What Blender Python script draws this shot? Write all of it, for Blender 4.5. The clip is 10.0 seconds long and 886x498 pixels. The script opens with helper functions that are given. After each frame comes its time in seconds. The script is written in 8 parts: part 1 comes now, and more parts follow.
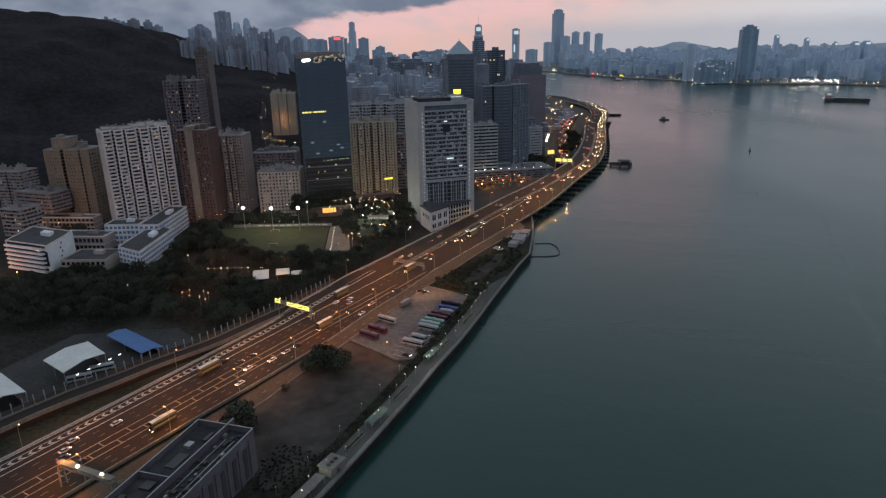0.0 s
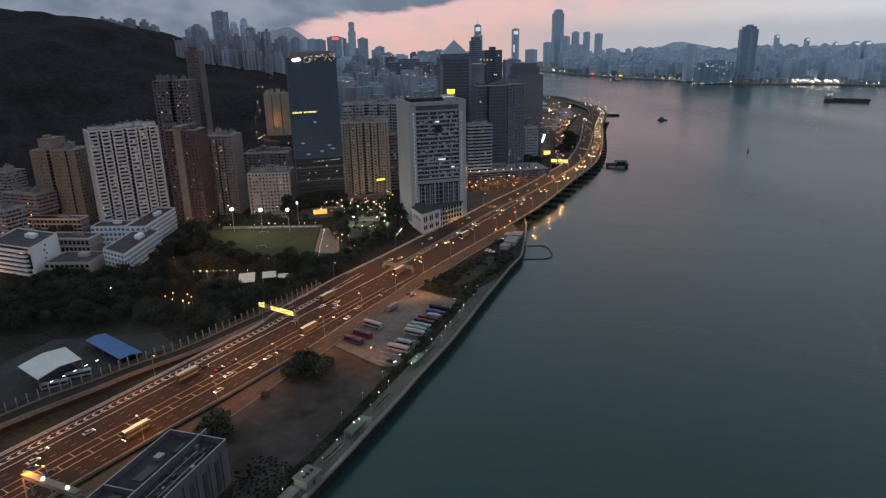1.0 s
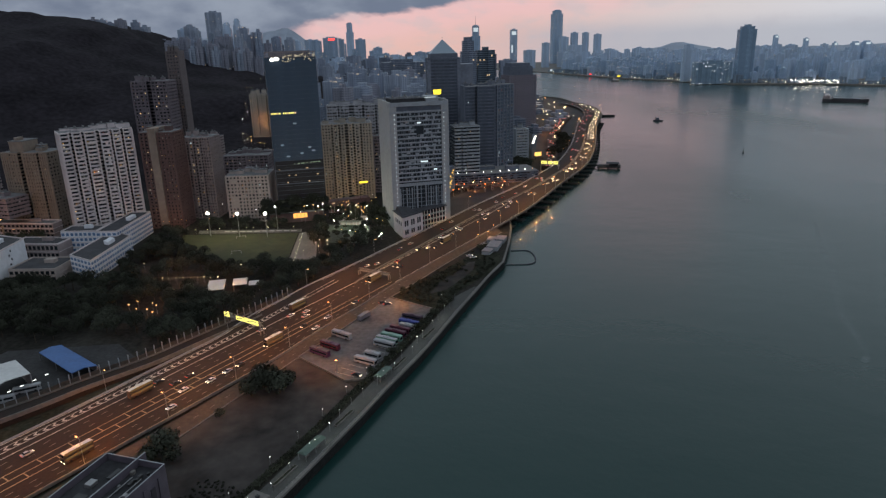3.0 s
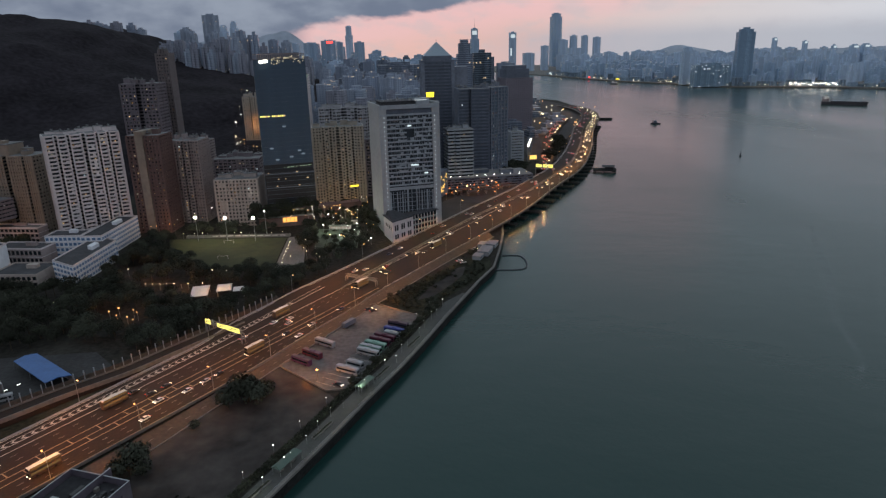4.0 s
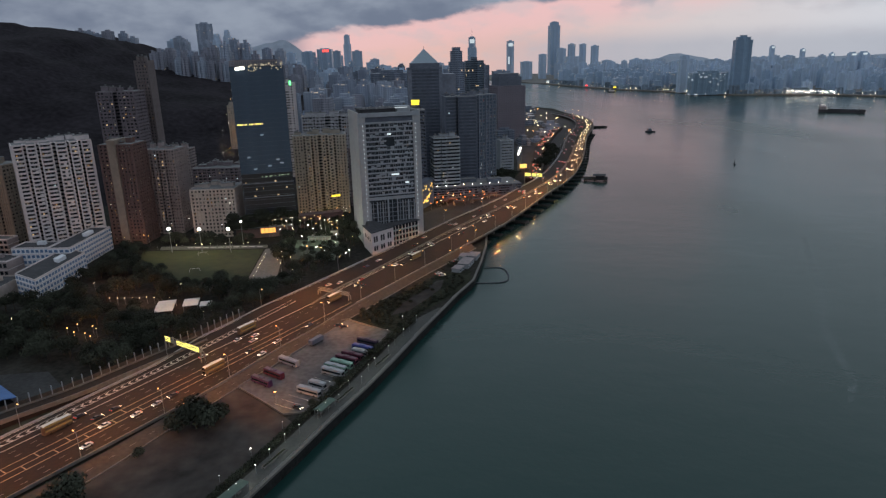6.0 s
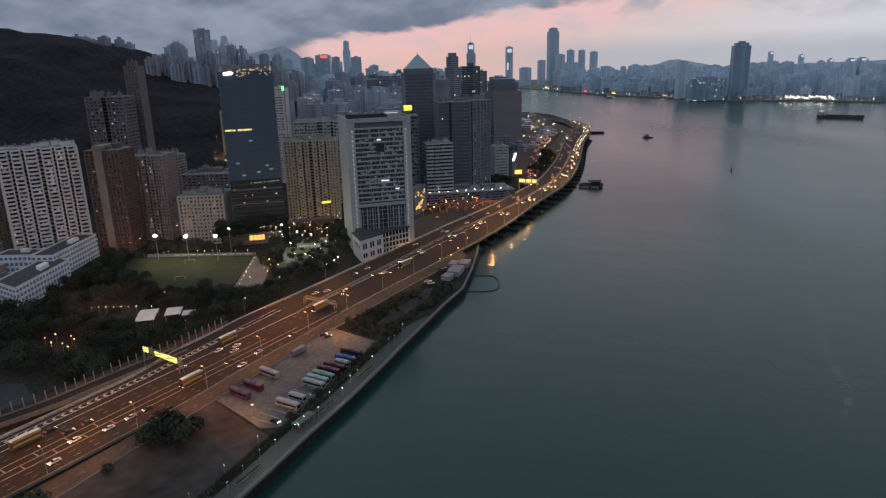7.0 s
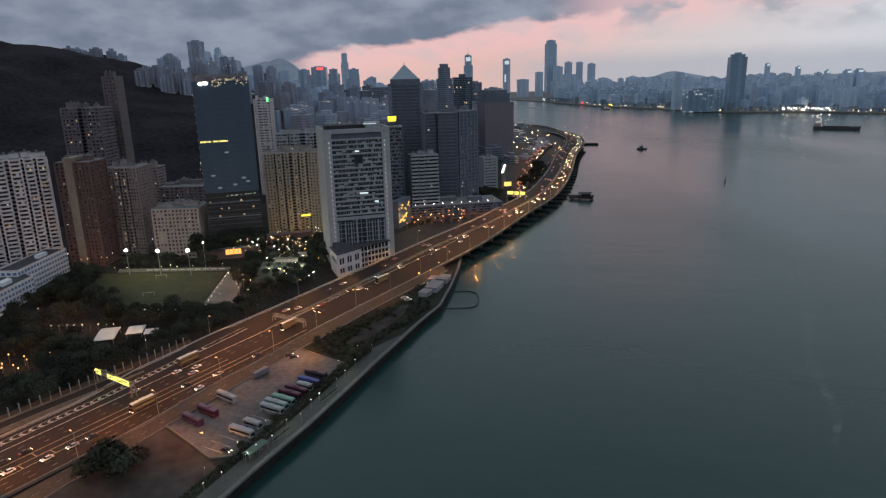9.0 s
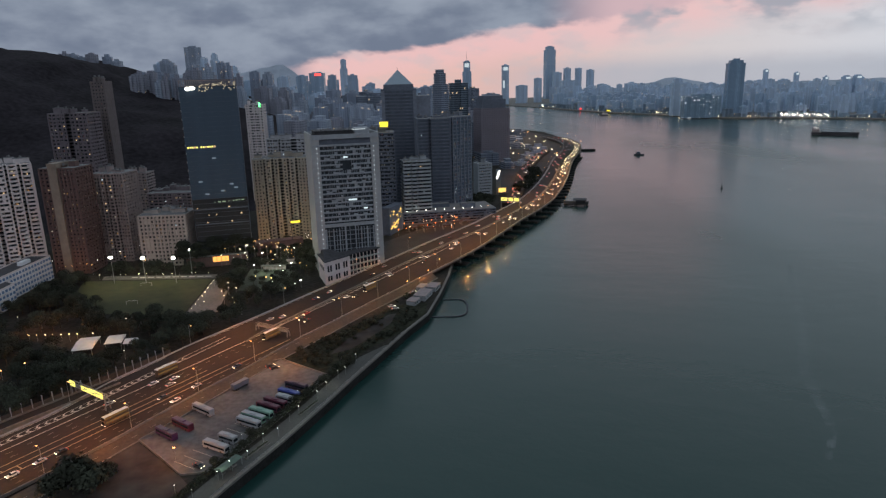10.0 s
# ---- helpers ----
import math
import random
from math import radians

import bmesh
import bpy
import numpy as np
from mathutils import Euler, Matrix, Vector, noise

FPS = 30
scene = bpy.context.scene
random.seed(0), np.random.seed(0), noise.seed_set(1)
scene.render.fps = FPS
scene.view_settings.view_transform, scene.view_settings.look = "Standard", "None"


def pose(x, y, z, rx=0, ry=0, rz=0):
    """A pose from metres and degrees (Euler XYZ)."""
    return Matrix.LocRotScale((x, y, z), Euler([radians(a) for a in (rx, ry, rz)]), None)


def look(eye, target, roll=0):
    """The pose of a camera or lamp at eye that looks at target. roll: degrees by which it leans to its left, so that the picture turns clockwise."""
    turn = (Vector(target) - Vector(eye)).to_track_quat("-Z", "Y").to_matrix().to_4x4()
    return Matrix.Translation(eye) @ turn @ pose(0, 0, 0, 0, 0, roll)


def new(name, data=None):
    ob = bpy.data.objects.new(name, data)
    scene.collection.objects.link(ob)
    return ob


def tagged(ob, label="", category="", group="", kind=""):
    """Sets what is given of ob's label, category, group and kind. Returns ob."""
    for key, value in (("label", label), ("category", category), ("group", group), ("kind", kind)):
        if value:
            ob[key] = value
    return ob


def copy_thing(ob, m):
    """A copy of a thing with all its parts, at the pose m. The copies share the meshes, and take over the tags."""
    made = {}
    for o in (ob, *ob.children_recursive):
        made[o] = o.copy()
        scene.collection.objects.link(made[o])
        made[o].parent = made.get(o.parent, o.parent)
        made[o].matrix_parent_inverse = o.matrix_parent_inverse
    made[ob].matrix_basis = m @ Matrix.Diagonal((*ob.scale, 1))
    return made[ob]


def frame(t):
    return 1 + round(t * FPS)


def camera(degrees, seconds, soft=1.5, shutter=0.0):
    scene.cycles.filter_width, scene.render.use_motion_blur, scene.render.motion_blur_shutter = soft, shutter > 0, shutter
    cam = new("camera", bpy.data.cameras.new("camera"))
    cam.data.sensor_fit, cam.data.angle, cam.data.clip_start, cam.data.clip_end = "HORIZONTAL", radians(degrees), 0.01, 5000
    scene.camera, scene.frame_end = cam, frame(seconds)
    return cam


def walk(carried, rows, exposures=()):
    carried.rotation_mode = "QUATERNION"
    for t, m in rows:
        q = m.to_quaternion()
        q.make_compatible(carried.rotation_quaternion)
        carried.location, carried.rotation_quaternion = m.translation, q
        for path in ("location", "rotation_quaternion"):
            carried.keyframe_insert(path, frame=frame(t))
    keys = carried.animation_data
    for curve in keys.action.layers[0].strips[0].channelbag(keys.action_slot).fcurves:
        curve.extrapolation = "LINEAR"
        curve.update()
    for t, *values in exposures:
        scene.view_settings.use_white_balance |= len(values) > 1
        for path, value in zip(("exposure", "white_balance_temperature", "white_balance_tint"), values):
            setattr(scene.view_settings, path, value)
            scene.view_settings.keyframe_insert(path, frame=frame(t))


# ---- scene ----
cam = camera(68.73, 10.0, soft=1.3)
PATH = [
    (0, (0.00, -0.00, 155.36), (0.14, 95.25, 124.90), -1.22),
    (0.5, (3.80, 3.91, 154.90), (3.88, 99.16, 124.44), -1.22),
    (1, (7.64, 7.83, 154.43), (7.67, 103.08, 124.00), -1.22),
    (1.5, (11.46, 11.74, 153.95), (11.46, 107.00, 123.53), -1.24),
    (2, (15.30, 15.68, 153.45), (15.25, 110.93, 123.01), -1.27),
    (2.5, (19.13, 19.65, 152.91), (19.05, 114.92, 122.50), -1.30),
    (4, (30.58, 31.70, 151.26), (30.44, 127.13, 121.39), -1.33),
    (4.5, (34.43, 35.69, 150.68), (34.25, 131.21, 121.07), -1.35),
    (5, (38.29, 39.64, 150.08), (38.10, 135.24, 120.75), -1.37),
    (5.5, (42.09, 43.56, 149.48), (41.90, 139.25, 120.45), -1.39),
    (7, (53.44, 55.24, 147.69), (53.20, 151.29, 119.88), -1.41),
    (7.5, (57.20, 59.08, 147.07), (56.98, 155.25, 119.67), -1.43),
    (8, (60.96, 62.91, 146.44), (60.73, 159.21, 119.48), -1.44),
    (8.5, (64.73, 66.85, 145.85), (64.50, 163.26, 119.30), -1.44),
    (9, (68.49, 70.83, 145.28), (68.25, 167.36, 119.17), -1.45),
    (9.5, (72.25, 74.81, 144.72), (72.03, 171.46, 119.03), -1.44),
    (10, (75.96, 78.76, 144.16), (75.74, 175.52, 118.91), -1.43),
]
walk(cam, [(t, look(eye, target, roll)) for t, eye, target, roll in PATH])
# ---- light: a dusk sky, no direct sun ----
world = bpy.data.worlds.new("dusk_sky")
scene.world = world
world.use_nodes = True
WN, WL = world.node_tree.nodes, world.node_tree.links
WN.clear()


def wnode(kind, **sets):
    n = WN.new(kind)
    for key, value in sets.items():
        if key == "op":
            n.operation = value
        elif key == "blend":
            n.blend_type = value
    return n


def wire(value, socket):
    if isinstance(value, (int, float)):
        socket.default_value = value
    elif isinstance(value, tuple):
        socket.default_value = (*value, 1.0)
    else:
        WL.new(value, socket)


def wmath(op, a, b=0.0, c=None, clamp=False):
    n = wnode("ShaderNodeMath", op=op)
    n.use_clamp = clamp
    wire(a, n.inputs[0]), wire(b, n.inputs[1])
    if c is not None:
        wire(c, n.inputs[2])
    return n.outputs[0]


def wsmooth(v, lo, hi, out0=0.0, out1=1.0):
    n = wnode("ShaderNodeMapRange")
    n.interpolation_type = "SMOOTHSTEP"
    for k, val in enumerate((v, lo, hi, out0, out1)):
        wire(val, n.inputs[k])
    return n.outputs[0]


def wmix(fac, a, b):
    n = wnode("ShaderNodeMixRGB")
    wire(fac, n.inputs[0]), wire(a, n.inputs[1]), wire(b, n.inputs[2])
    return n.outputs[0]


coord = wnode("ShaderNodeTexCoord")
split = wnode("ShaderNodeSeparateXYZ")
WL.new(coord.outputs["Generated"], split.inputs[0])
dx, dy, dz = split.outputs
azim = wmath("ARCTAN2", dx, dy)
elev = wmath("ARCSINE", dz)
drift = wnode("ShaderNodeCombineXYZ")
wire(wmath("MULTIPLY", azim, 3.0), drift.inputs[0])
wire(wmath("MULTIPLY", elev, 6.5), drift.inputs[1])
wire(wmath("MULTIPLY", dy, 0.6), drift.inputs[2])


def wnoise(scale, detail, rough=0.55):
    n = wnode("ShaderNodeTexNoise")
    WL.new(drift.outputs[0], n.inputs["Vector"])
    n.inputs["Scale"].default_value, n.inputs["Detail"].default_value = scale, detail
    n.inputs["Roughness"].default_value = rough
    return n.outputs["Fac"]


big, small, wisp = wnoise(2.2, 4.0, 0.5), wnoise(6.0, 4.0, 0.52), wnoise(4.0, 4.0, 0.5)
billow = wmath("ADD", wmath("MULTIPLY", big, 0.6), wmath("MULTIPLY", small, 0.4))
# cloud deck: slate folds near the horizon, lighter and bluer overhead
deck = wmix(wsmooth(billow, 0.38, 0.66), (0.165, 0.200, 0.275), (0.292, 0.335, 0.415))
deck = wmix(wsmooth(elev, 0.085, 0.24), deck, wmix(wsmooth(dy, -0.3, 0.7), (0.395, 0.43, 0.505), (0.470, 0.553, 0.625)))
deck = wmix(wsmooth(elev, 0.45, 1.2), deck, (0.31, 0.378, 0.452))
mauve = wmath("MULTIPLY", wsmooth(azim, 0.14, 0.26), wsmooth(azim, 0.45, 0.35))
deck = wmix(wmath("MULTIPLY", mauve, wsmooth(elev, 0.36, 0.20, 0.0, 0.85)), deck, (0.70, 0.49, 0.52))
# the afterglow in the west, under the ragged edge of the deck
edge = wmath("MULTIPLY_ADD", azim, 0.125, 0.053)
edge = wmath("ADD", edge, wmath("MULTIPLY", wmath("SUBTRACT", small, 0.5), 0.045))
below = wmath("SUBTRACT", edge, elev)
under = wsmooth(below, -0.007, 0.007)
side = wmath("MULTIPLY", wsmooth(azim, -0.235, -0.175), wsmooth(azim, 1.5, 0.3))
glow = wmath("MULTIPLY", under, side)
warmth = wmix(wsmooth(elev, 0.01, 0.075), (0.78, 0.50, 0.445), (0.765, 0.505, 0.505))
rosy = wmix(wsmooth(azim, 0.05, 0.40), warmth, (0.65, 0.598, 0.605))
rosy = wmix(wsmooth(azim, 0.32, 0.66), rosy, (0.70, 0.715, 0.765))
rosy = wmix(wsmooth(below, 0.06, 0.010, 0.0, 0.8), rosy, (0.84, 0.535, 0.535))
rosy = wmix(wsmooth(small, 0.46, 0.70, 0.0, 0.42), rosy, (0.56, 0.52, 0.55))
rosy = wmix(wmath("MULTIPLY", wsmooth(wisp, 0.50, 0.66, 0.0, 0.85), wsmooth(elev, 0.035, 0.085)), rosy, (0.33, 0.365, 0.43))
rosy = wmix(wmath("MULTIPLY", wsmooth(elev, 0.036, 0.004, 0.0, 0.7), wsmooth(azim, -0.02, 0.25)), rosy, (0.40, 0.43, 0.50))
sky = wmix(glow, deck, rosy)
# below the horizon nothing but dim haze
sky = wmix(wsmooth(elev, -0.02, -0.12), sky, (0.05, 0.06, 0.07))
back = wnode("ShaderNodeBackground")
WL.new(sky, back.inputs["Color"])
back.inputs["Strength"].default_value = 1.0
wout = wnode("ShaderNodeOutputWorld")
WL.new(back.outputs[0], wout.inputs["Surface"])

# ---- materials ----
def material(name, colour, rough=0.7, metal=0.0, vary=0.18, grain=0.8, patch=0.03, bump=0.15, emit=None, power=0.0, per_object=0.0, spec=0.5):
    """A surface with fine grain, broad stains and a little relief. grain and patch: noise scales per metre."""
    m = bpy.data.materials.new(name)
    m.use_nodes = True
    nt = m.node_tree
    bsdf = nt.nodes["Principled BSDF"]
    bsdf.inputs["Roughness"].default_value, bsdf.inputs["Metallic"].default_value = rough, metal
    bsdf.inputs["Specular IOR Level"].default_value = spec
    tc = nt.nodes.new("ShaderNodeTexCoord")
    fine = nt.nodes.new("ShaderNodeTexNoise")
    fine.inputs["Scale"].default_value, fine.inputs["Detail"].default_value = grain, 6.0
    broad = nt.nodes.new("ShaderNodeTexNoise")
    broad.inputs["Scale"].default_value, broad.inputs["Detail"].default_value = patch, 4.0
    for n in (fine, broad):
        nt.links.new(tc.outputs["Object"], n.inputs["Vector"])
    add = nt.nodes.new("ShaderNodeMath")
    nt.links.new(fine.outputs["Fac"], add.inputs[0]), nt.links.new(broad.outputs["Fac"], add.inputs[1])
    rng = nt.nodes.new("ShaderNodeMapRange")
    nt.links.new(add.outputs[0], rng.inputs[0])
    for k, v in enumerate((0.7, 1.3, 1 - vary, 1 + vary)):
        rng.inputs[k + 1].default_value = v
    shade = rng.outputs[0]
    if per_object:
        info = nt.nodes.new("ShaderNodeObjectInfo")
        spread = nt.nodes.new("ShaderNodeMapRange")
        nt.links.new(info.outputs["Random"], spread.inputs[0])
        spread.inputs[3].default_value, spread.inputs[4].default_value = 1 - per_object, 1 + per_object
        mul = nt.nodes.new("ShaderNodeMath")
        mul.operation = "MULTIPLY"
        nt.links.new(shade, mul.inputs[0]), nt.links.new(spread.outputs[0], mul.inputs[1])
        shade = mul.outputs[0]
    mix = nt.nodes.new("ShaderNodeVectorMath")
    mix.operation = "SCALE"
    mix.inputs[0].default_value = colour
    nt.links.new(shade, mix.inputs["Scale"])
    nt.links.new(mix.outputs[0], bsdf.inputs["Base Color"])
    if bump:
        bp = nt.nodes.new("ShaderNodeBump")
        bp.inputs["Strength"].default_value, bp.inputs["Distance"].default_value = bump, 0.3
        nt.links.new(fine.outputs["Fac"], bp.inputs["Height"])
        nt.links.new(bp.outputs[0], bsdf.inputs["Normal"])
    if emit:
        bsdf.inputs["Emission Color"].default_value = (*emit, 1)
        bsdf.inputs["Emission Strength"].default_value = power
    return m


def glow_material(name, colour, power):
    m = bpy.data.materials.new(name)
    m.use_nodes = True
    nt = m.node_tree
    nt.nodes.remove(nt.nodes["Principled BSDF"])
    em = nt.nodes.new("ShaderNodeEmission")
    em.inputs["Color"].default_value, em.inputs["Strength"].default_value = (*colour, 1), power
    nt.links.new(em.outputs[0], nt.nodes["Material Output"].inputs["Surface"])
    return m


def facade_material(name, wall, glass, pitch=3.4, storey=3.1, open_w=0.5, open_h=0.5, lit=0.03, power=0.9, warm=(1.0, 0.72, 0.4), rough=0.75, contrast=1.0):
    """Far facades: a grid of window cells over a stained wall, a few of them lit."""
    m = bpy.data.materials.new(name)
    m.use_nodes = True
    nt, ns = m.node_tree, m.node_tree.nodes
    bsdf = ns["Principled BSDF"]

    def mth(op, a, b=0.0):
        n = ns.new("ShaderNodeMath")
        n.operation = op
        for k, v in enumerate((a, b)):
            if isinstance(v, (int, float)):
                n.inputs[k].default_value = v
            else:
                nt.links.new(v, n.inputs[k])
        return n.outputs[0]

    tc, sp = ns.new("ShaderNodeTexCoord"), ns.new("ShaderNodeSeparateXYZ")
    nt.links.new(tc.outputs["Object"], sp.inputs[0])
    u = mth("DIVIDE", mth("ADD", sp.outputs[0], sp.outputs[1]), pitch)
    v = mth("DIVIDE", sp.outputs[2], storey)
    inside = mth("MULTIPLY", mth("LESS_THAN", mth("FRACT", u), open_w), mth("LESS_THAN", mth("FRACT", v), open_h))
    geo, gs = ns.new("ShaderNodeNewGeometry"), ns.new("ShaderNodeSeparateXYZ")
    nt.links.new(geo.outputs["Normal"], gs.inputs[0])
    upright = mth("LESS_THAN", mth("ABSOLUTE", gs.outputs[2]), 0.5)
    inside = mth("MULTIPLY", inside, upright)
    cell, wn = ns.new("ShaderNodeCombineXYZ"), ns.new("ShaderNodeTexWhiteNoise")
    nt.links.new(mth("FLOOR", u), cell.inputs[0]), nt.links.new(mth("FLOOR", v), cell.inputs[1])
    nt.links.new(mth("MULTIPLY", geo.outputs["Random Per Island"], 97.0), cell.inputs[2])
    nt.links.new(cell.outputs[0], wn.inputs["Vector"])
    stain = ns.new("ShaderNodeTexNoise")
    stain.inputs["Scale"].default_value, stain.inputs["Detail"].default_value = 0.06, 6
    nt.links.new(tc.outputs["Object"], stain.inputs["Vector"])
    tone = mth("MULTIPLY", mth("ADD", mth("MULTIPLY", stain.outputs["Fac"], 0.7), 0.65), mth("ADD", mth("MULTIPLY", geo.outputs["Random Per Island"], 0.6), 0.7))
    column, cn = ns.new("ShaderNodeCombineXYZ"), ns.new("ShaderNodeTexWhiteNoise")
    nt.links.new(mth("FLOOR", mth("MULTIPLY", u, 0.75)), column.inputs[0])
    nt.links.new(mth("MULTIPLY", geo.outputs["Random Per Island"], 53.0), column.inputs[1])
    nt.links.new(column.outputs[0], cn.inputs["Vector"])
    tone = mth("MULTIPLY", tone, mth("ADD", mth("MULTIPLY", mth("MULTIPLY", cn.outputs["Value"], upright), 0.62), 0.66))
    # contrast below 1 flattens the tones to stand for haze
    tone = mth("ADD", mth("MULTIPLY", tone, contrast), 1.0 - contrast)
    wc = ns.new("ShaderNodeVectorMath")
    wc.operation = "SCALE"
    wc.inputs[0].default_value = wall
    nt.links.new(tone, wc.inputs["Scale"])
    mix = ns.new("ShaderNodeMixRGB")
    nt.links.new(inside, mix.inputs[0]), nt.links.new(wc.outputs[0], mix.inputs[1])
    mix.inputs[2].default_value = (*glass, 1)
    nt.links.new(mix.outputs[0], bsdf.inputs["Base Color"])
    nt.links.new(mth("SUBTRACT", rough, mth("MULTIPLY", inside, rough - 0.25)), bsdf.inputs["Roughness"])
    bsdf.inputs["Emission Color"].default_value = (*warm, 1)
    on = mth("MULTIPLY", inside, mth("GREATER_THAN", wn.outputs["Value"], 1 - lit))
    nt.links.new(mth("MULTIPLY", on, power), bsdf.inputs["Emission Strength"])
    return m


# brown-orange cast of the sodium lamps is put into this asphalt
ASPHALT = material("asphalt", (0.0155, 0.0083, 0.0046), 0.9, vary=0.5, grain=0.9, patch=0.04, bump=0.05)
# frontage asphalt lightened to carry its lamp light
SLIP = material("lamplit_pale_asphalt", (0.062, 0.047, 0.036), 0.9, vary=0.3, grain=0.7, patch=0.05, bump=0.05)
STREET = material("street_asphalt", (0.034, 0.031, 0.030), 0.9, vary=0.35, grain=0.7, patch=0.05, bump=0.05)
DEPOT = material("depot_asphalt", (0.034, 0.033, 0.033), 0.9, vary=0.45, grain=0.6, patch=0.06, bump=0.05)
PANEL = material("barrier_panel", (0.075, 0.062, 0.050), 0.8, vary=0.35, grain=0.6, patch=0.08)
SLIT = material("dark_louvre", (0.035, 0.032, 0.040), 0.7, vary=0.3)
CONCRETE = material("concrete", (0.16, 0.15, 0.135), 0.85, vary=0.25, grain=0.6, patch=0.06)
PALE_CONCRETE = material("pale_concrete", (0.30, 0.315, 0.325), 0.85, vary=0.2, grain=0.6, patch=0.05)
PAVING = material("paving", (0.060, 0.061, 0.055), 0.8, vary=0.25, grain=1.2, patch=0.08)
LOTCON = material("yard_concrete", (0.094, 0.092, 0.092), 0.8, vary=0.45, grain=0.4, patch=0.06, bump=0.05)
EARTH = material("bare_earth", (0.049, 0.043, 0.039), 0.95, vary=0.6, grain=0.12, patch=0.025, spec=0.2)
GROUND = material("rough_ground", (0.030, 0.028, 0.023), 0.95, vary=0.6, grain=0.4, patch=0.025, spec=0.15)
SCRUB = material("scrub", (0.034, 0.036, 0.024), 0.95, vary=0.6, grain=0.5, patch=0.05, bump=0.6, spec=0.1)
COURT = material("court_paint", (0.055, 0.072, 0.048), 0.8, vary=0.25, grain=0.4, patch=0.08)
PITCH = material("turf", (0.040, 0.043, 0.013), 0.9, vary=0.3, grain=0.15, patch=0.03, bump=0.1)
LEAF = material("leaves", (0.045, 0.049, 0.035), 0.8, vary=0.5, grain=0.6, patch=0.1, per_object=0.4, bump=0.0, spec=0.08)
# mauve cast of the dusk put into the wooded hill's colour
WOODS = material("hill_woods", (0.0250, 0.0222, 0.0258), 0.95, vary=0.5, grain=0.14, patch=0.012, bump=0.4, spec=0.05)
BARK = material("bark", (0.06, 0.045, 0.03), 0.9)
WORN_LINE = material("worn_road_paint", (0.21, 0.19, 0.165), 0.8, vary=0.5, grain=0.9)
WHITE_LINE = material("road_paint", (0.52, 0.48, 0.42), 0.7, vary=0.4, grain=0.7)
YELLOW_LINE = material("yellow_road_paint", (0.30, 0.235, 0.14), 0.7, vary=0.5, grain=0.7)
# warm cast of the streets put into this render, OFF_WHITE, GREY_WALL and DUSK_SLATE
WHITE_WALL = material("white_render", (0.67, 0.605, 0.595), 0.8, vary=0.14, grain=0.3, patch=0.05)
SCHOOL_WHITE = material("white_school_paint", (0.74, 0.76, 0.79), 0.75, vary=0.12, grain=0.3, patch=0.06)
OFF_WHITE = material("off_white_render", (0.42, 0.358, 0.318), 0.8, vary=0.16, grain=0.3, patch=0.05)
FAR_WALL = material("pale_grey_render", (0.42, 0.42, 0.44), 0.8, vary=0.18, grain=0.3, patch=0.05)
CREAM = material("cream_tile", (0.40, 0.35, 0.285), 0.7, vary=0.18, grain=0.3, patch=0.05)
BEIGE = material("beige_tile", (0.265, 0.21, 0.165), 0.75, vary=0.2, grain=0.3, patch=0.05)
BROWN = material("brown_tile", (0.130, 0.078, 0.070), 0.7, vary=0.25, grain=0.3, patch=0.05)
GREY_WALL = material("grey_render", (0.318, 0.265, 0.258), 0.8, vary=0.2, grain=0.3, patch=0.05)
SLAB_WALL = material("pale_slab_render", (0.405, 0.415, 0.415), 0.85, vary=0.12, grain=0.3, patch=0.04)
SLAB_GREY = material("slab_cladding", (0.345, 0.375, 0.40), 0.7, vary=0.15, grain=0.3, patch=0.05)
# both claddings lifted and blued: haze over the office towers put into colour
DARK_WALL = material("haze_lifted_cladding", (0.128, 0.146, 0.184), 0.5, vary=0.25, grain=0.3, patch=0.05)
SLATE = material("haze_lifted_slate", (0.192, 0.214, 0.258), 0.55, vary=0.25, grain=0.3, patch=0.05)
DUSK_SLATE = material("dull_slate_tile", (0.176, 0.150, 0.164), 0.8, vary=0.2, grain=0.3, patch=0.05)
DUSK_BROWN = material("dull_brown_tile", (0.160, 0.133, 0.130), 0.8, vary=0.2, grain=0.3, patch=0.05)
# granite raised for the same painted haze
ROSE = material("rose_granite", (0.205, 0.182, 0.208), 0.55, vary=0.2, grain=0.3, patch=0.05)
PLANT_WALL = material("dull_mauve_render", (0.096, 0.083, 0.103), 0.8, vary=0.25, grain=0.3, patch=0.08)
MAUVE = material("mauve_render", (0.215, 0.180, 0.192), 0.8, vary=0.2, grain=0.3, patch=0.08)
BLACK_WALL = material("black_cladding", (0.02, 0.021, 0.024), 0.6, vary=0.3)
ROOF_DARK = material("roof_felt", (0.055, 0.055, 0.06), 0.9, vary=0.35, grain=0.5, patch=0.1)
PLANT_ROOF = material("worn_roof_felt", (0.030, 0.030, 0.033), 0.95, vary=0.55, grain=0.35, patch=0.12)
ROOF_GREY = material("roof_screed", (0.17, 0.17, 0.17), 0.9, vary=0.3, grain=0.4, patch=0.08)
SLAB_GLASS = material("grey_window_glass", (0.026, 0.034, 0.043), 0.3, vary=0.5, grain=0.4, patch=0.12, bump=0.02)
# glass raised close to its bands, haze put into the colour
DIM_GLASS = material("haze_lifted_office_glass", (0.080, 0.097, 0.126), 0.35, vary=0.3, grain=0.2, patch=0.06, bump=0.02)
GLASS = material("dark_window_glass", (0.018, 0.022, 0.027), 0.12, vary=0.3, grain=0.2, patch=0.1, bump=0.02)
BLUE_GLASS = material("blue_curtain_glass", (0.055, 0.090, 0.130), 0.42, vary=0.2, grain=0.15, patch=0.03, bump=0.02)
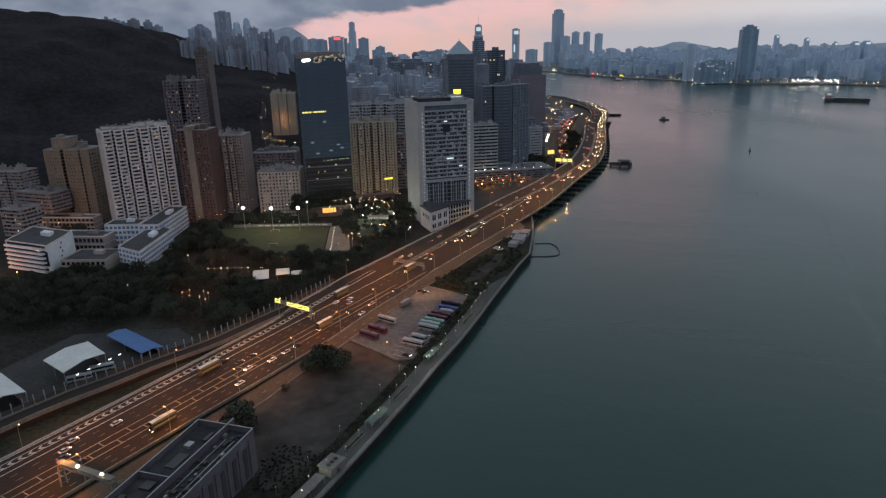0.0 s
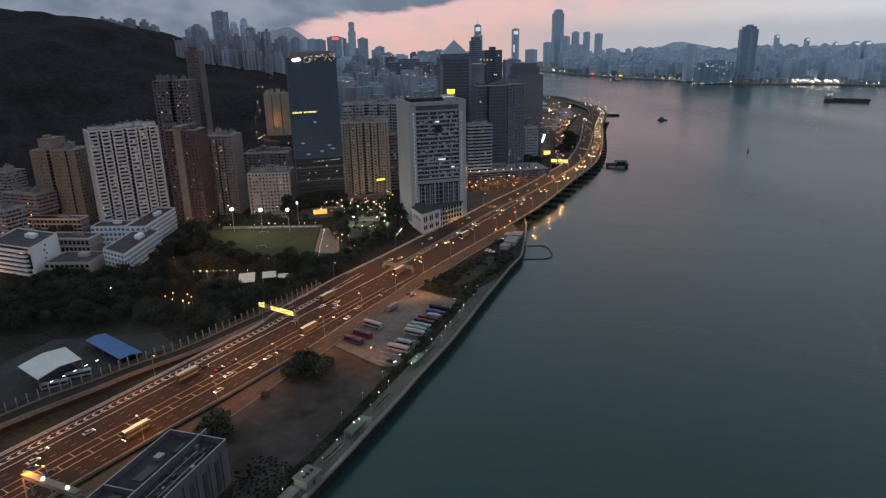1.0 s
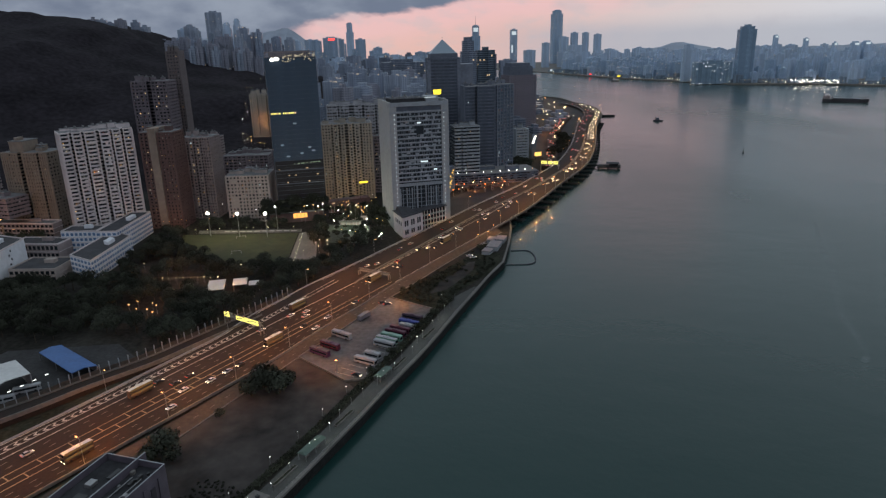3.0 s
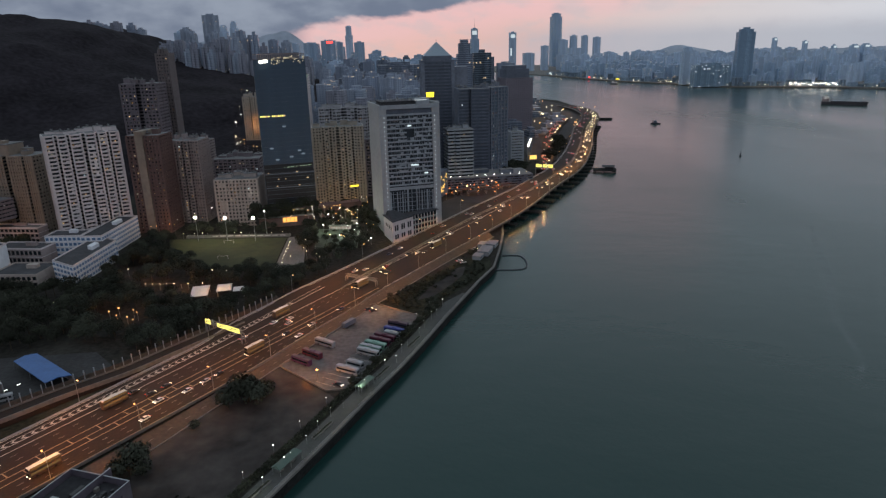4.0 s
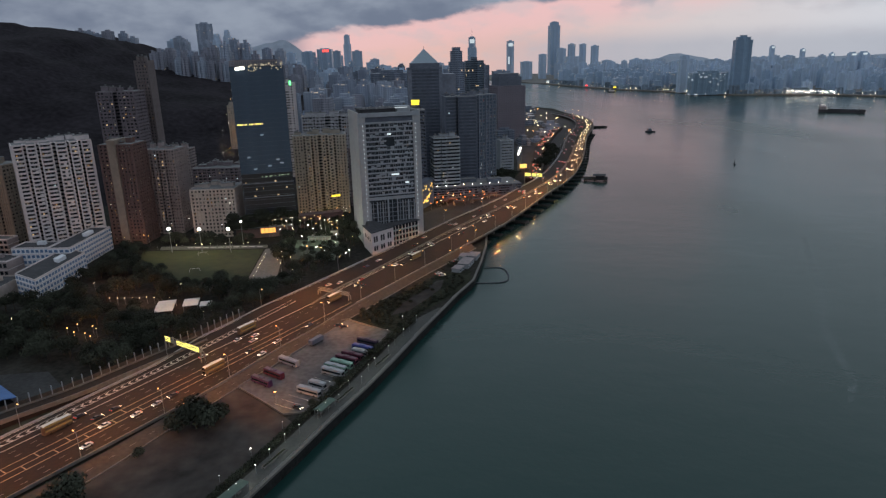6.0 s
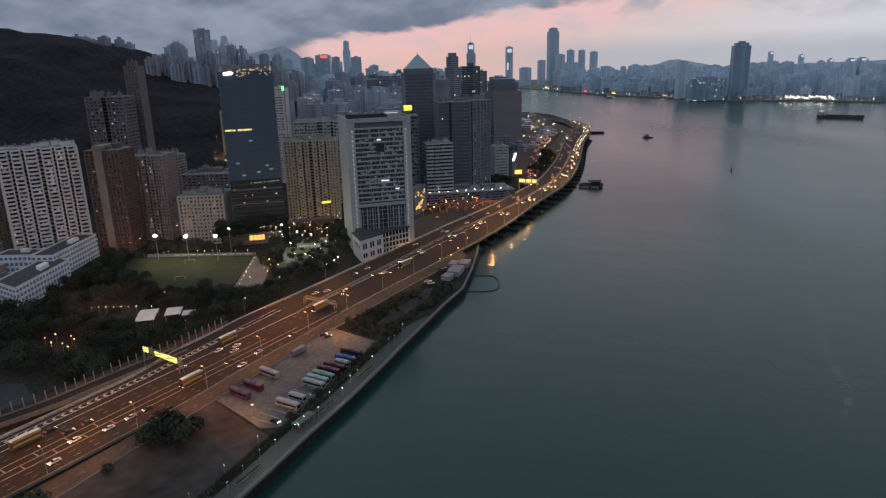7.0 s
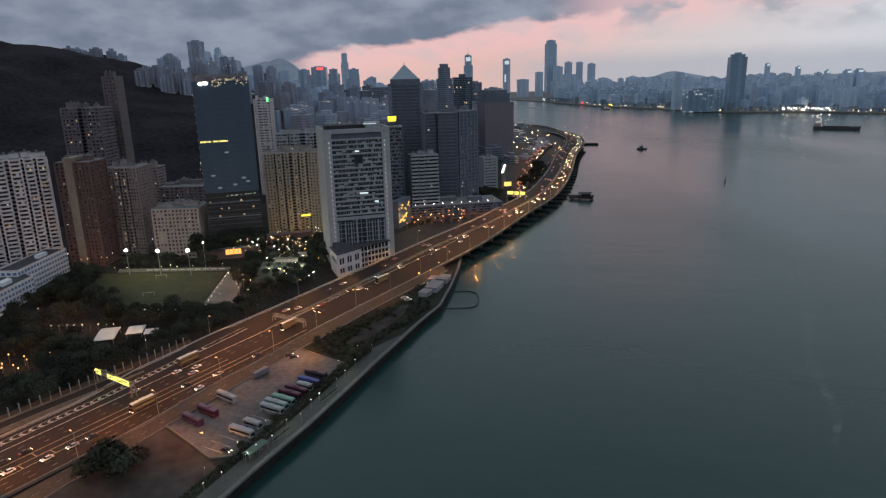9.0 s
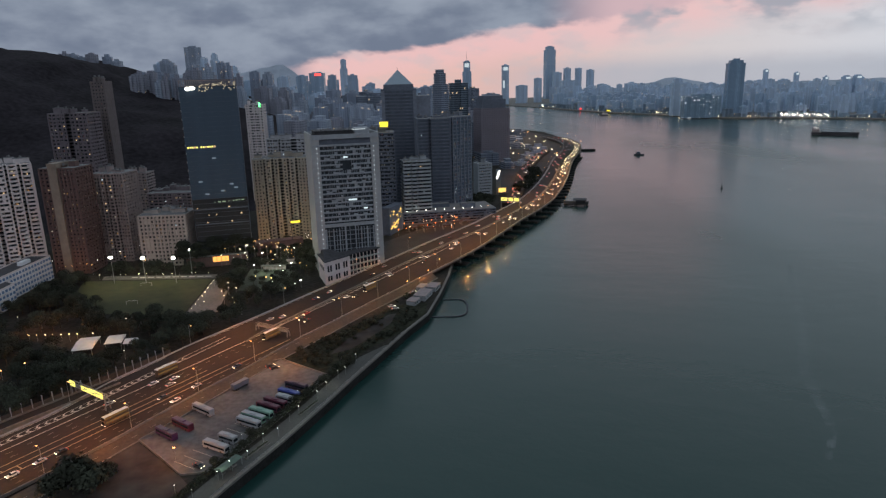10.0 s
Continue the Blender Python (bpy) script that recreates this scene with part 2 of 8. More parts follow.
BLUE_PANEL = material("blue_spandrel", (0.10, 0.19, 0.33), 0.5, vary=0.2)
STEEL = material("galvanised_steel", (0.34, 0.34, 0.34), 0.45, 0.7, vary=0.2, grain=1.5)
DARK_STEEL = material("dark_steel", (0.06, 0.06, 0.06), 0.5, 0.5)
SHED_ROOF = material("white_sheet_roof", (0.62, 0.62, 0.60), 0.5, vary=0.12, grain=0.5, patch=0.1)
BLUE_ROOF = material("blue_sheet_roof", (0.045, 0.13, 0.34), 0.5, vary=0.15, grain=0.5, patch=0.1)
GREEN_ROOF = material("green_sheet_roof", (0.075, 0.118, 0.092), 0.6, vary=0.15, grain=0.5)
# weedy stone darkened further, with the wall's shadow put into the colour
SEAWALL = material("seawall_stone", (0.020, 0.021, 0.020), 0.95, vary=0.5, grain=0.8, patch=0.1, bump=0.5, spec=0.2)
TYRE = material("tyre_rubber", (0.02, 0.02, 0.02), 0.9)
HULL = material("hull_paint", (0.04, 0.04, 0.05), 0.6)

EMBER = glow_material("red_orange_lamp", (1.0, 0.25, 0.07), 3.2)
SODIUM_HEAD = glow_material("road_lamp_head", (1.0, 0.50, 0.18), 4.0)
SODIUM = glow_material("sodium_lamp", (1.0, 0.46, 0.14), 9.0)
WARM_LAMP = glow_material("warm_lamp", (1.0, 0.74, 0.42), 16.0)
WHITE_LAMP = glow_material("white_lamp", (1.0, 0.93, 0.80), 18.0)
FLOOD = glow_material("floodlight_glow", (1.0, 0.95, 0.82), 60.0)
HEADLAMP = glow_material("headlamp_glow", (1.0, 0.86, 0.62), 11.0)
TAIL = glow_material("tail_lamp_glow", (1.0, 0.06, 0.03), 1.5)
LIT_WARM = glow_material("lit_window_warm", (1.0, 0.68, 0.36), 0.85)
LIT_AMBER = glow_material("lit_window_amber", (1.0, 0.55, 0.22), 0.42)
LIT_SOFT = glow_material("lit_window_soft", (1.0, 0.86, 0.66), 0.40)
LIT_COOL = glow_material("lit_window_cool", (0.80, 0.95, 1.0), 0.9)
SIGN_YELLOW = glow_material("yellow_sign_glow", (1.0, 0.78, 0.06), 1.6)
SIGN_LIME = glow_material("road_sign_glow", (0.95, 0.88, 0.22), 1.3)
GOLD = glow_material("golden_shop_glow", (1.0, 0.62, 0.16), 1.5)
SIGN_WHITE = glow_material("white_sign_glow", (1.0, 0.96, 0.85), 3.0)
SIGN_ORANGE = glow_material("orange_shopfront_glow", (1.0, 0.42, 0.10), 1.6)
SIGN_RED = glow_material("red_sign_glow", (1.0, 0.07, 0.06), 2.5)
SIGN_GREEN = glow_material("green_sign_glow", (0.15, 1.0, 0.3), 3.0)
SIGN_COOL = glow_material("cool_sign_glow", (0.80, 0.93, 1.0), 0.7)

# aerial haze is put into these far wall and window colours
HAZE_PALE = facade_material("haze_paled_block", (0.55, 0.65, 0.765), (0.47, 0.57, 0.685), lit=0.010, power=1.0, contrast=0.5)
HAZE_GREY = facade_material("haze_greyed_block", (0.475, 0.585, 0.71), (0.405, 0.515, 0.64), lit=0.010, power=1.0, contrast=0.5)
HAZE_BLUE = facade_material("haze_blued_block", (0.37, 0.485, 0.61), (0.315, 0.425, 0.55), pitch=3.0, storey=3.8, open_w=0.7, lit=0.015, power=1.0, rough=0.4, contrast=0.5)
# mid-distance blocks: haze painted in as blued, low-contrast colours
FAR_GREY = facade_material("hazed_grey_block", (0.275, 0.325, 0.405), (0.20, 0.24, 0.31), lit=0.013, contrast=0.8)
FAR_PALE = facade_material("hazed_pale_block", (0.325, 0.375, 0.45), (0.225, 0.268, 0.34), lit=0.014, contrast=0.8)
FAR_BROWN = facade_material("hazed_brown_block", (0.26, 0.272, 0.32), (0.18, 0.195, 0.24), lit=0.014, contrast=0.8)
FAR_DARK = facade_material("hazed_dark_block", (0.20, 0.235, 0.29), (0.085, 0.105, 0.14), pitch=3.0, storey=3.6, open_w=0.75, open_h=0.55, lit=0.012, rough=0.4)
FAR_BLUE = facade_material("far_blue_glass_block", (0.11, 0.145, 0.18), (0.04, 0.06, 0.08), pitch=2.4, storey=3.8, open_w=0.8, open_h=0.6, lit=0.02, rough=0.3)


def water_material():
    m = bpy.data.materials.new("harbour_water")
    m.use_nodes = True
    nt, ns = m.node_tree, m.node_tree.nodes
    bsdf = ns["Principled BSDF"]
    tc = ns.new("ShaderNodeTexCoord")
    heights = []
    for scale, stretch, amount in ((0.010, 1.6, 1.6), (0.06, 1.3, 0.55), (0.35, 1.2, 0.14)):
        mp, nz = ns.new("ShaderNodeMapping"), ns.new("ShaderNodeTexNoise")
        mp.inputs["Scale"].default_value = (scale, scale * stretch, scale)
        mp.inputs["Rotation"].default_value = (0, 0, 0.5)
        nz.inputs["Scale"].default_value, nz.inputs["Detail"].default_value = 1.0, 3.0
        nt.links.new(tc.outputs["Object"], mp.inputs[0]), nt.links.new(mp.outputs[0], nz.inputs["Vector"])
        mul = ns.new("ShaderNodeMath")
        mul.operation = "MULTIPLY"
        mul.inputs[1].default_value = amount
        nt.links.new(nz.outputs["Fac"], mul.inputs[0])
        heights.append((mul.outputs[0], nz.outputs["Fac"]))
    s1, s2 = ns.new("ShaderNodeMath"), ns.new("ShaderNodeMath")
    nt.links.new(heights[0][0], s1.inputs[0]), nt.links.new(heights[1][0], s1.inputs[1])
    nt.links.new(s1.outputs[0], s2.inputs[0]), nt.links.new(heights[2][0], s2.inputs[1])
    bp = ns.new("ShaderNodeBump")
    bp.inputs["Strength"].default_value, bp.inputs["Distance"].default_value = 0.32, 1.0
    nt.links.new(s2.outputs[0], bp.inputs["Height"]), nt.links.new(bp.outputs[0], bsdf.inputs["Normal"])
    # silt and calm streaks
    mp, nz = ns.new("ShaderNodeMapping"), ns.new("ShaderNodeTexNoise")
    mp.inputs["Scale"].default_value = (0.0035, 0.0011, 1)
    nz.inputs["Scale"].default_value, nz.inputs["Detail"].default_value = 1.0, 5.0
    nt.links.new(tc.outputs["Object"], mp.inputs[0]), nt.links.new(mp.outputs[0], nz.inputs["Vector"])
    ramp = ns.new("ShaderNodeMapRange")
    ramp.inputs[1].default_value, ramp.inputs[2].default_value = 0.35, 0.65
    ramp.inputs[3].default_value, ramp.inputs[4].default_value = 0.18, 0.28
    nt.links.new(nz.outputs["Fac"], ramp.inputs[0]), nt.links.new(ramp.outputs[0], bsdf.inputs["Roughness"])
    mix = ns.new("ShaderNodeMixRGB")
    mix.inputs[1].default_value, mix.inputs[2].default_value = (0.011, 0.036, 0.033, 1), (0.020, 0.057, 0.051, 1)
    nt.links.new(nz.outputs["Fac"], mix.inputs[0]), nt.links.new(mix.outputs[0], bsdf.inputs["Base Color"])
    bsdf.inputs["IOR"].default_value = 1.33
    return m


WATER = water_material()

# ---- building blocks ----
class Shape:
    """Collects vertices and faces for one mesh."""

    def __init__(self):
        self.v, self.f = [], []

    def poly(self, pts):
        n = len(self.v)
        self.v += [tuple(p) for p in pts]
        self.f.append(tuple(range(n, n + len(pts))))
        return self

    def prism(self, base, z0, z1, top=None):
        """An upright prism over a counter-clockwise outline; top: another outline for the upper end."""
        n, k = len(self.v), len(base)
        self.v += [(x, y, z0) for x, y in base] + [(x, y, z1) for x, y in (top or base)]
        self.f += [tuple(range(n + k - 1, n - 1, -1)), tuple(range(n + k, n + 2 * k))]
        self.f += [(n + i, n + (i + 1) % k, n + k + (i + 1) % k, n + k + i) for i in range(k)]
        return self

    def box(self, x0, x1, y0, y1, z0, z1):
        return self.prism([(x0, y0), (x1, y0), (x1, y1), (x0, y1)], z0, z1)

    def turned(self, cx, cy, length, width, z0, z1, angle, taper=1.0):
        c, s = math.cos(angle), math.sin(angle)
        ring = [(-length / 2, -width / 2), (length / 2, -width / 2), (length / 2, width / 2), (-length / 2, width / 2)]
        put = lambda k: [(cx + c * a * k - s * b * k, cy + s * a * k + c * b * k) for a, b in ring]  # noqa: E731
        return self.prism(put(1.0), z0, z1, put(taper))

    def tube(self, x, y, z0, z1, r0, r1=None, n=8):
        r1 = r0 if r1 is None else r1
        ring = [(math.cos(2 * math.pi * i / n), math.sin(2 * math.pi * i / n)) for i in range(n)]
        return self.prism([(x + r0 * a, y + r0 * b) for a, b in ring], z0, z1, [(x + r1 * a, y + r1 * b) for a, b in ring])

    def beam(self, a, b, w, h=None):
        """A bar with a square section from point a to point b."""
        a, b = Vector(a), Vector(b)
        d = (b - a).normalized()
        u = d.cross(Vector((0, 0, 1)))
        u = u.normalized() if u.length > 1e-4 else Vector((1, 0, 0))
        t = u.cross(d)
        u, t, n = u * w / 2, t * (h or w) / 2, len(self.v)
        self.v += [tuple(p + i * u + j * t) for p in (a, b) for i, j in ((-1, -1), (1, -1), (1, 1), (-1, 1))]
        self.f += [(n, n + 1, n + 2, n + 3), (n + 7, n + 6, n + 5, n + 4)]
        self.f += [(n + i, n + 4 + i, n + 4 + (i + 1) % 4, n + (i + 1) % 4) for i in range(4)]
        return self

    def ball(self, x, y, z, r, rz=None, n=8, m=5):
        rz, s = rz or r, len(self.v)
        self.v.append((x, y, z - rz))
        for j in range(1, m):
            a = math.pi * j / m
            self.v += [(x + r * math.sin(a) * math.cos(2 * math.pi * i / n), y + r * math.sin(a) * math.sin(2 * math.pi * i / n), z - rz * math.cos(a)) for i in range(n)]
        self.v.append((x, y, z + rz))
        e = len(self.v) - 1
        for i in range(n):
            k = (i + 1) % n
            self.f.append((s, s + 1 + k, s + 1 + i))
            for j in range(m - 2):
                o = s + 1 + j * n
                self.f.append((o + i, o + k, o + n + k, o + n + i))
            o = s + 1 + (m - 2) * n
            self.f.append((o + i, o + k, e))
        return self

    def mesh(self, name, mat, smooth=False):
        me = bpy.data.meshes.new(name)
        me.from_pydata(self.v, [], self.f)
        if smooth:
            me.polygons.foreach_set("use_smooth", [True] * len(me.polygons))
        me.materials.append(mat)
        me.update()
        return me


def thing(name, label, category, x=0.0, y=0.0, z=0.0, turn=0.0, group="", kind=""):
    ob = new(name)
    ob.empty_display_size = 0.5
    ob.location, ob.rotation_euler = (x, y, z), (0, 0, turn)
    return tagged(ob, label, category, group, kind)


def part(name, shape, mat, parent, label="", at=(0, 0, 0), turn=0.0, smooth=False):
    """One mesh object under a thing or a part; shape may be a Shape or a mesh to share."""
    ob = new(name, shape.mesh(name, mat, smooth) if isinstance(shape, Shape) else shape)
    ob.parent = parent
    ob.location, ob.rotation_euler = at, (0, 0, turn)
    return tagged(ob, label)


def whole(name, shape, mat, label, category="", kind="", group="", smooth=False):
    """A thing, or piece of the setting, that is a single mesh."""
    return tagged(new(name, shape.mesh(name, mat, smooth)), label, category, group, kind)


def spline(points, step):
    """Points along a smooth curve through the given ones (Catmull-Rom), about step metres apart."""
    pts = [Vector(p) for p in points]
    pts = [2 * pts[0] - pts[1], *pts, 2 * pts[-1] - pts[-2]]
    out = []
    for a, b, c, d in zip(pts, pts[1:], pts[2:], pts[3:]):
        n = max(1, round((c - b).length / step))
        for i in range(n):
            t = i / n
            out.append(0.5 * (2 * b + (c - a) * t + (2 * a - 5 * b + 4 * c - d) * t * t + (3 * b - a - 3 * c + d) * t ** 3))
    return [*out, pts[-2]]


def ramped(s, *keys):
    """A value that runs smoothly between (station, value) keys."""
    for (a, u), (b, v) in zip(keys, keys[1:]):
        if s < b:
            k = max(0.0, (s - a) / (b - a))
            return u + (v - u) * k * k * (3 - 2 * k)
    return keys[-1][1]

# ---- the large structure: water, land, hills, roads ----
LAND = 4.5
sea = Shape()
STEPS = [-4950, -2600, -1200, -500, 0, 500, 1000, 1600, 2400, 3400, 4950]
for x0, x1 in zip(STEPS, STEPS[1:]):
    for y0, y1 in zip(STEPS, STEPS[1:]):
        sea.poly([(x0, y0, 0), (x1, y0, 0), (x1, y1, 0), (x0, y1, 0)])
whole("water", sea, WATER, "calm grey-green harbour water with faint ripples", kind="structure")

COAST = [(-420, -640), (-62, 152), (-41.6, 197.5), (-31.2, 220.5), (-22.2, 241), (-13.5, 261), (-4.0, 284.5), (9.0, 314), (19.8, 342), (30.4, 371), (42.8, 403),
         (53, 430), (64.5, 456), (72.4, 497), (78.4, 537), (83, 590), (100, 650), (124, 715), (170, 815), (204, 900), (232, 1000), (258, 1090),
         (300, 1200), (345, 1350), (362, 1460), (356, 1700), (347, 1820), (299, 1912), (120, 2020), (-260, 2250), (-520, 2800), (-300, 3400),
         (150, 3700), (260, 4050), (-100, 4500), (-600, 4950), (-4950, 4950), (-4950, -4950), (-700, -4950)]


def shore_x(y, inland=0.0):
    """The seawall's x at a given y along the near shore, moved inland."""
    for (x0, y0), (x1, y1) in zip(COAST[1:15], COAST[2:16]):
        if y <= y1:
            return x0 + (x1 - x0) * (y - y0) / (y1 - y0) - inland
    return COAST[15][0] - inland


ground = Shape().prism([(x, y) for x, y in COAST], -3, LAND)
whole("ground", ground, GROUND, "dark rough reclaimed ground behind a seawall", kind="structure")

FAR_COAST = [(100, 4950), (300, 4150), (430, 3650), (549, 3349), (673, 2904), (739, 2694), (879, 2445), (923, 2294), (1001, 2205), (1221, 2130), (1352, 2004),
             (1700, 1850), (2600, 1500), (4950, 1200), (4950, 4950)]
whole("far_ground", Shape().prism(FAR_COAST, -3, 4.0), CONCRETE, "low built-up far shore of the harbour", kind="structure")

# seawall: dark stone facing with a pale coping along the near shore
NEAR = [Vector((x, y, 0)) for x, y in COAST[1:16]]
coping, facing = Shape(), Shape()
for a, b in zip(NEAR, NEAR[1:]):
    d = (b - a).normalized()
    n = Vector((d.y, -d.x, 0))
    facing.prism([tuple((p + n * k)[:2]) for p, k in ((a, 0.02), (a, 0.9), (b, 0.9), (b, 0.02))], -3, LAND - 0.4)
    coping.prism([tuple((p + n * k)[:2]) for p, k in ((a, -0.45), (a, 0.95), (b, 0.95), (b, -0.45))], LAND - 0.4, LAND + 0.55)
wall = whole("seawall", facing, SEAWALL, "stone seawall dark with weed and painted shade", kind="structure")
part("coping", coping, CONCRETE, wall, "grey concrete coping")


def hill_height(x, y):
    """The wooded hill behind the housing blocks."""
    crest = ramped(x, (-2600, 330), (-1500, 285), (-1000, 240), (-830, 228), (-745, 220), (-690, 209), (-627, 193), (-571, 167), (-530, 147), (-498, 135), (-440, 119), (-358, 104),
                   (-300, 92), (-220, 66), (-110, 28), (40, 0))
    front = ramped(x, (-1500, 480), (-700, 560), (-420, 640), (-250, 720), (0, 860))
    rise = ramped(y, (front, 0.0), (front + 160, 0.34), (1120, 0.86), (1350, 1.0), (1600, 0.94), (2100, 0.55), (3200, 0.42), (4900, 0.3))
    return crest * rise


hill = Shape()
NX, NY = 150, 130
xs = [-2600 + 2660 * (i / NX) ** 0.75 for i in range(NX + 1)]
ys = [480 + 3900 * (j / NY) ** 1.9 for j in range(NY + 1)]
rough = random.Random(4)
for y in ys:
    for x in xs:
        h = hill_height(x, y)
        lift = rough.uniform(-1.5, 2.5) + 7 * noise.noise(Vector((x * 0.012, y * 0.012, 0)))
        hill.v.append((x, y, LAND - 1.5 + h + lift * min(1.0, h / 25)))
for j in range(NY):
    for i in range(NX):
        a = j * (NX + 1) + i
        hill.f.append((a, a + 1, a + NX + 2, a + NX + 1))
whole("hill", hill, WOODS, "steep dark wooded hill above the housing blocks", "hill", "stuff", smooth=True)


def far_hill(label, crest, y, depth):
    """A distant ridge from (x, height) crest points."""
    sh = Shape()
    pts = spline([(x, z, 0) for x, z in crest], 45)
    rnd = random.Random(9)
    n = len(pts)
    sh.v += [(p.x, y - depth, 0) for p in pts]
    sh.v += [(p.x, y, max(1.0, p.y + rnd.uniform(-4, 4))) for p in pts]
    sh.v += [(p.x, y + 120, 0) for p in pts]
    for r in (0, n):
        sh.f += [(r + i, r + i + 1, r + n + i + 1, r + n + i) for i in range(n - 1)]
    whole("distant_hill", sh, HAZED_HILL, label, "hill", "stuff")


# haze over the far ridges painted into their hillside colour
HAZED_HILL = material("hazed_hillside", (0.36, 0.41, 0.48), 0.95, vary=0.2, grain=0.01, patch=0.003)
far_hill("distant mountain under the cloud, blued by painted haze", [(-2600, 240), (-1900, 225), (-1400, 215), (-1150, 250), (-1004, 268), (-899, 198), (-799, 105), (-650, 40), (-500, 5)], 4700, 500)
far_hill("distant ridge beyond the far shore, greyed by painted haze", [(1150, 10), (1306, 50), (1543, 88), (1701, 122), (1863, 100), (2072, 56), (2500, 70), (3100, 84), (3600, 70)], 4800, 300)

# ---- the highway: stations s run along its axis, offsets to its right ----
AXIS = spline([(-251.6, 48, 0), (-184, 159, 0), (-80, 330, 0), (-2, 458.3, 0), (76, 586.5, 0), (133, 703, 0), (184, 812, 0), (230, 966, 0), (277, 1160, 0),
               (326, 1330, 0), (345, 1470, 0), (330, 1600, 0), (262, 1740, 0), (170, 1850, 0)], 4.0)
STATION = [-329.0]
for a, b in zip(AXIS, AXIS[1:]):
    STATION.append(STATION[-1] + (b - a).length)


def road_z(s):
    return ramped(s, (-400, 6.4), (100, 6.6), (300, 8.6), (450, 10.0), (2000, 10.0))


def on_road(s, off, dz=0.0):
    """The place at a station and offset, and the heading there."""
    i = 0
    while i < len(AXIS) - 2 and STATION[i + 1] < s:
        i += 1
    k = (s - STATION[i]) / (STATION[i + 1] - STATION[i])
    d = (AXIS[i + 1] - AXIS[i]).normalized()
    p = AXIS[i].lerp(AXIS[i + 1], k) + Vector((d.y, -d.x, 0)) * off
    p.z = road_z(s) + dz
    return p, math.atan2(d.y, d.x)


def strip(s0, s1, left, right, z0, z1, step=8.0):
    """A bar that follows the road between two stations; left and right may change along it."""
    sh, n = Shape(), max(1, round((s1 - s0) / step))
    rows = []
    for k in range(n + 1):
        s = s0 + (s1 - s0) * k / n
        lo, hi = (left(s) if callable(left) else left), (right(s) if callable(right) else right)
        a, b = on_road(s, lo)[0], on_road(s, hi)[0]
        za, zb = (z0(s) if callable(z0) else a.z + z0), (z1(s) if callable(z1) else a.z + z1)
        rows.append([(a.x, a.y, za), (b.x, b.y, za), (b.x, b.y, zb), (a.x, a.y, zb)])
    for r in rows:
        sh.v += r
    for k in range(n):
        o = 4 * k
        sh.f += [(o + i, o + (i + 1) % 4, o + 4 + (i + 1) % 4, o + 4 + i) for i in range(4)]
    sh.f += [(3, 2, 1, 0), (4 * n, 4 * n + 1, 4 * n + 2, 4 * n + 3)]
    return sh


LEFT = lambda s: ramped(s, (-330, -15), (-100, -16.5), (-10, -18), (40, -26), (84, -29), (300, -30), (430, -19), (800, -17), (2000, -17))  # noqa: E731
RIGHT = lambda s: ramped(s, (-330, 27), (-100, 26), (-20, 26.5), (60, 22), (113, 18.6), (300, 19), (430, 19), (800, 17), (2000, 17))  # noqa: E731
MEDIAN = lambda s: ramped(s, (-330, 8), (-40, 7.6), (60, 0), (129, -8.4), (287, -13), (430, -1), (2000, 0))  # noqa: E731
END = 1380.0
road = whole("road", strip(-320, END, LEFT, RIGHT, lambda s: LAND - 0.5 if s < 215 else road_z(s) - 1.6, 0.0), ASPHALT,
             "wide dark asphalt expressway lit orange by street lamps", kind="structure")
for name, side, w, skin in (("parapet", LEFT, 0.35, PALE_CONCRETE), ("parapet", RIGHT, -0.35, CONCRETE)):
    part(name, strip(-320, END, (lambda s, side=side, w=w: side(s) + min(-0.06, w)), (lambda s, side=side, w=w: side(s) + max(0.06, w)), -0.8, 0.7 if side is LEFT else 0.45), skin, road, "concrete edge parapet")
# no planting: dark colour laid on the deck for the open gap
part("median_planting", strip(800, 1150, (lambda s: -ramped(s, (800, 0.4), (930, 3.2), (1060, 3.2), (1150, 0.4))), (lambda s: ramped(s, (800, 0.4), (930, 3.2), (1060, 3.2), (1150, 0.4))), -0.05, 0.8), SCRUB, road, "dark strip standing for the open gap between the carriageways")
part("median_barrier", strip(95, END, (lambda s: MEDIAN(s) - 0.3), (lambda s: MEDIAN(s) + 0.3), -0.05, 0.85), CONCRETE, road, "pale concrete median barrier")

# ramp that leaves the road on the landward side
R_OUT = lambda s: ramped(s, (-330, -56), (-135, -41), (-112, -39.5), (-79, -35), (-27, -28.5), (40, -27.5))  # noqa: E731
R_IN = lambda s: ramped(s, (-330, -48), (-135, -32.5), (-79, -27), (-27, -20.5), (40, -19))  # noqa: E731
ramp_z = lambda s: ramped(s, (-330, 10.5), (-120, 9.4), (-30, 7.4), (30, 6.64))  # noqa: E731
ramp_road = whole("ramp_road", strip(-320, 30, R_OUT, R_IN, lambda s: LAND - 0.5, ramp_z), ASPHALT, "raised slip ramp with concrete parapets", kind="structure")
for side, w in ((R_OUT, 0.45), (R_IN, -0.45)):
    part("parapet", strip(-320, 30, (lambda s, side=side, w=w: side(s) + min(-0.06, w)), (lambda s, side=side, w=w: side(s) + max(0.06, w)),
                          lambda s: ramp_z(s) - 1.2, lambda s: ramp_z(s) + 0.8), CONCRETE, ramp_road)

bank = strip(-320, 5, (lambda s: R_IN(s) + 0.1), (lambda s: LEFT(s) - 0.1), lambda s: LAND - 0.2, lambda s: LAND + 0.12)
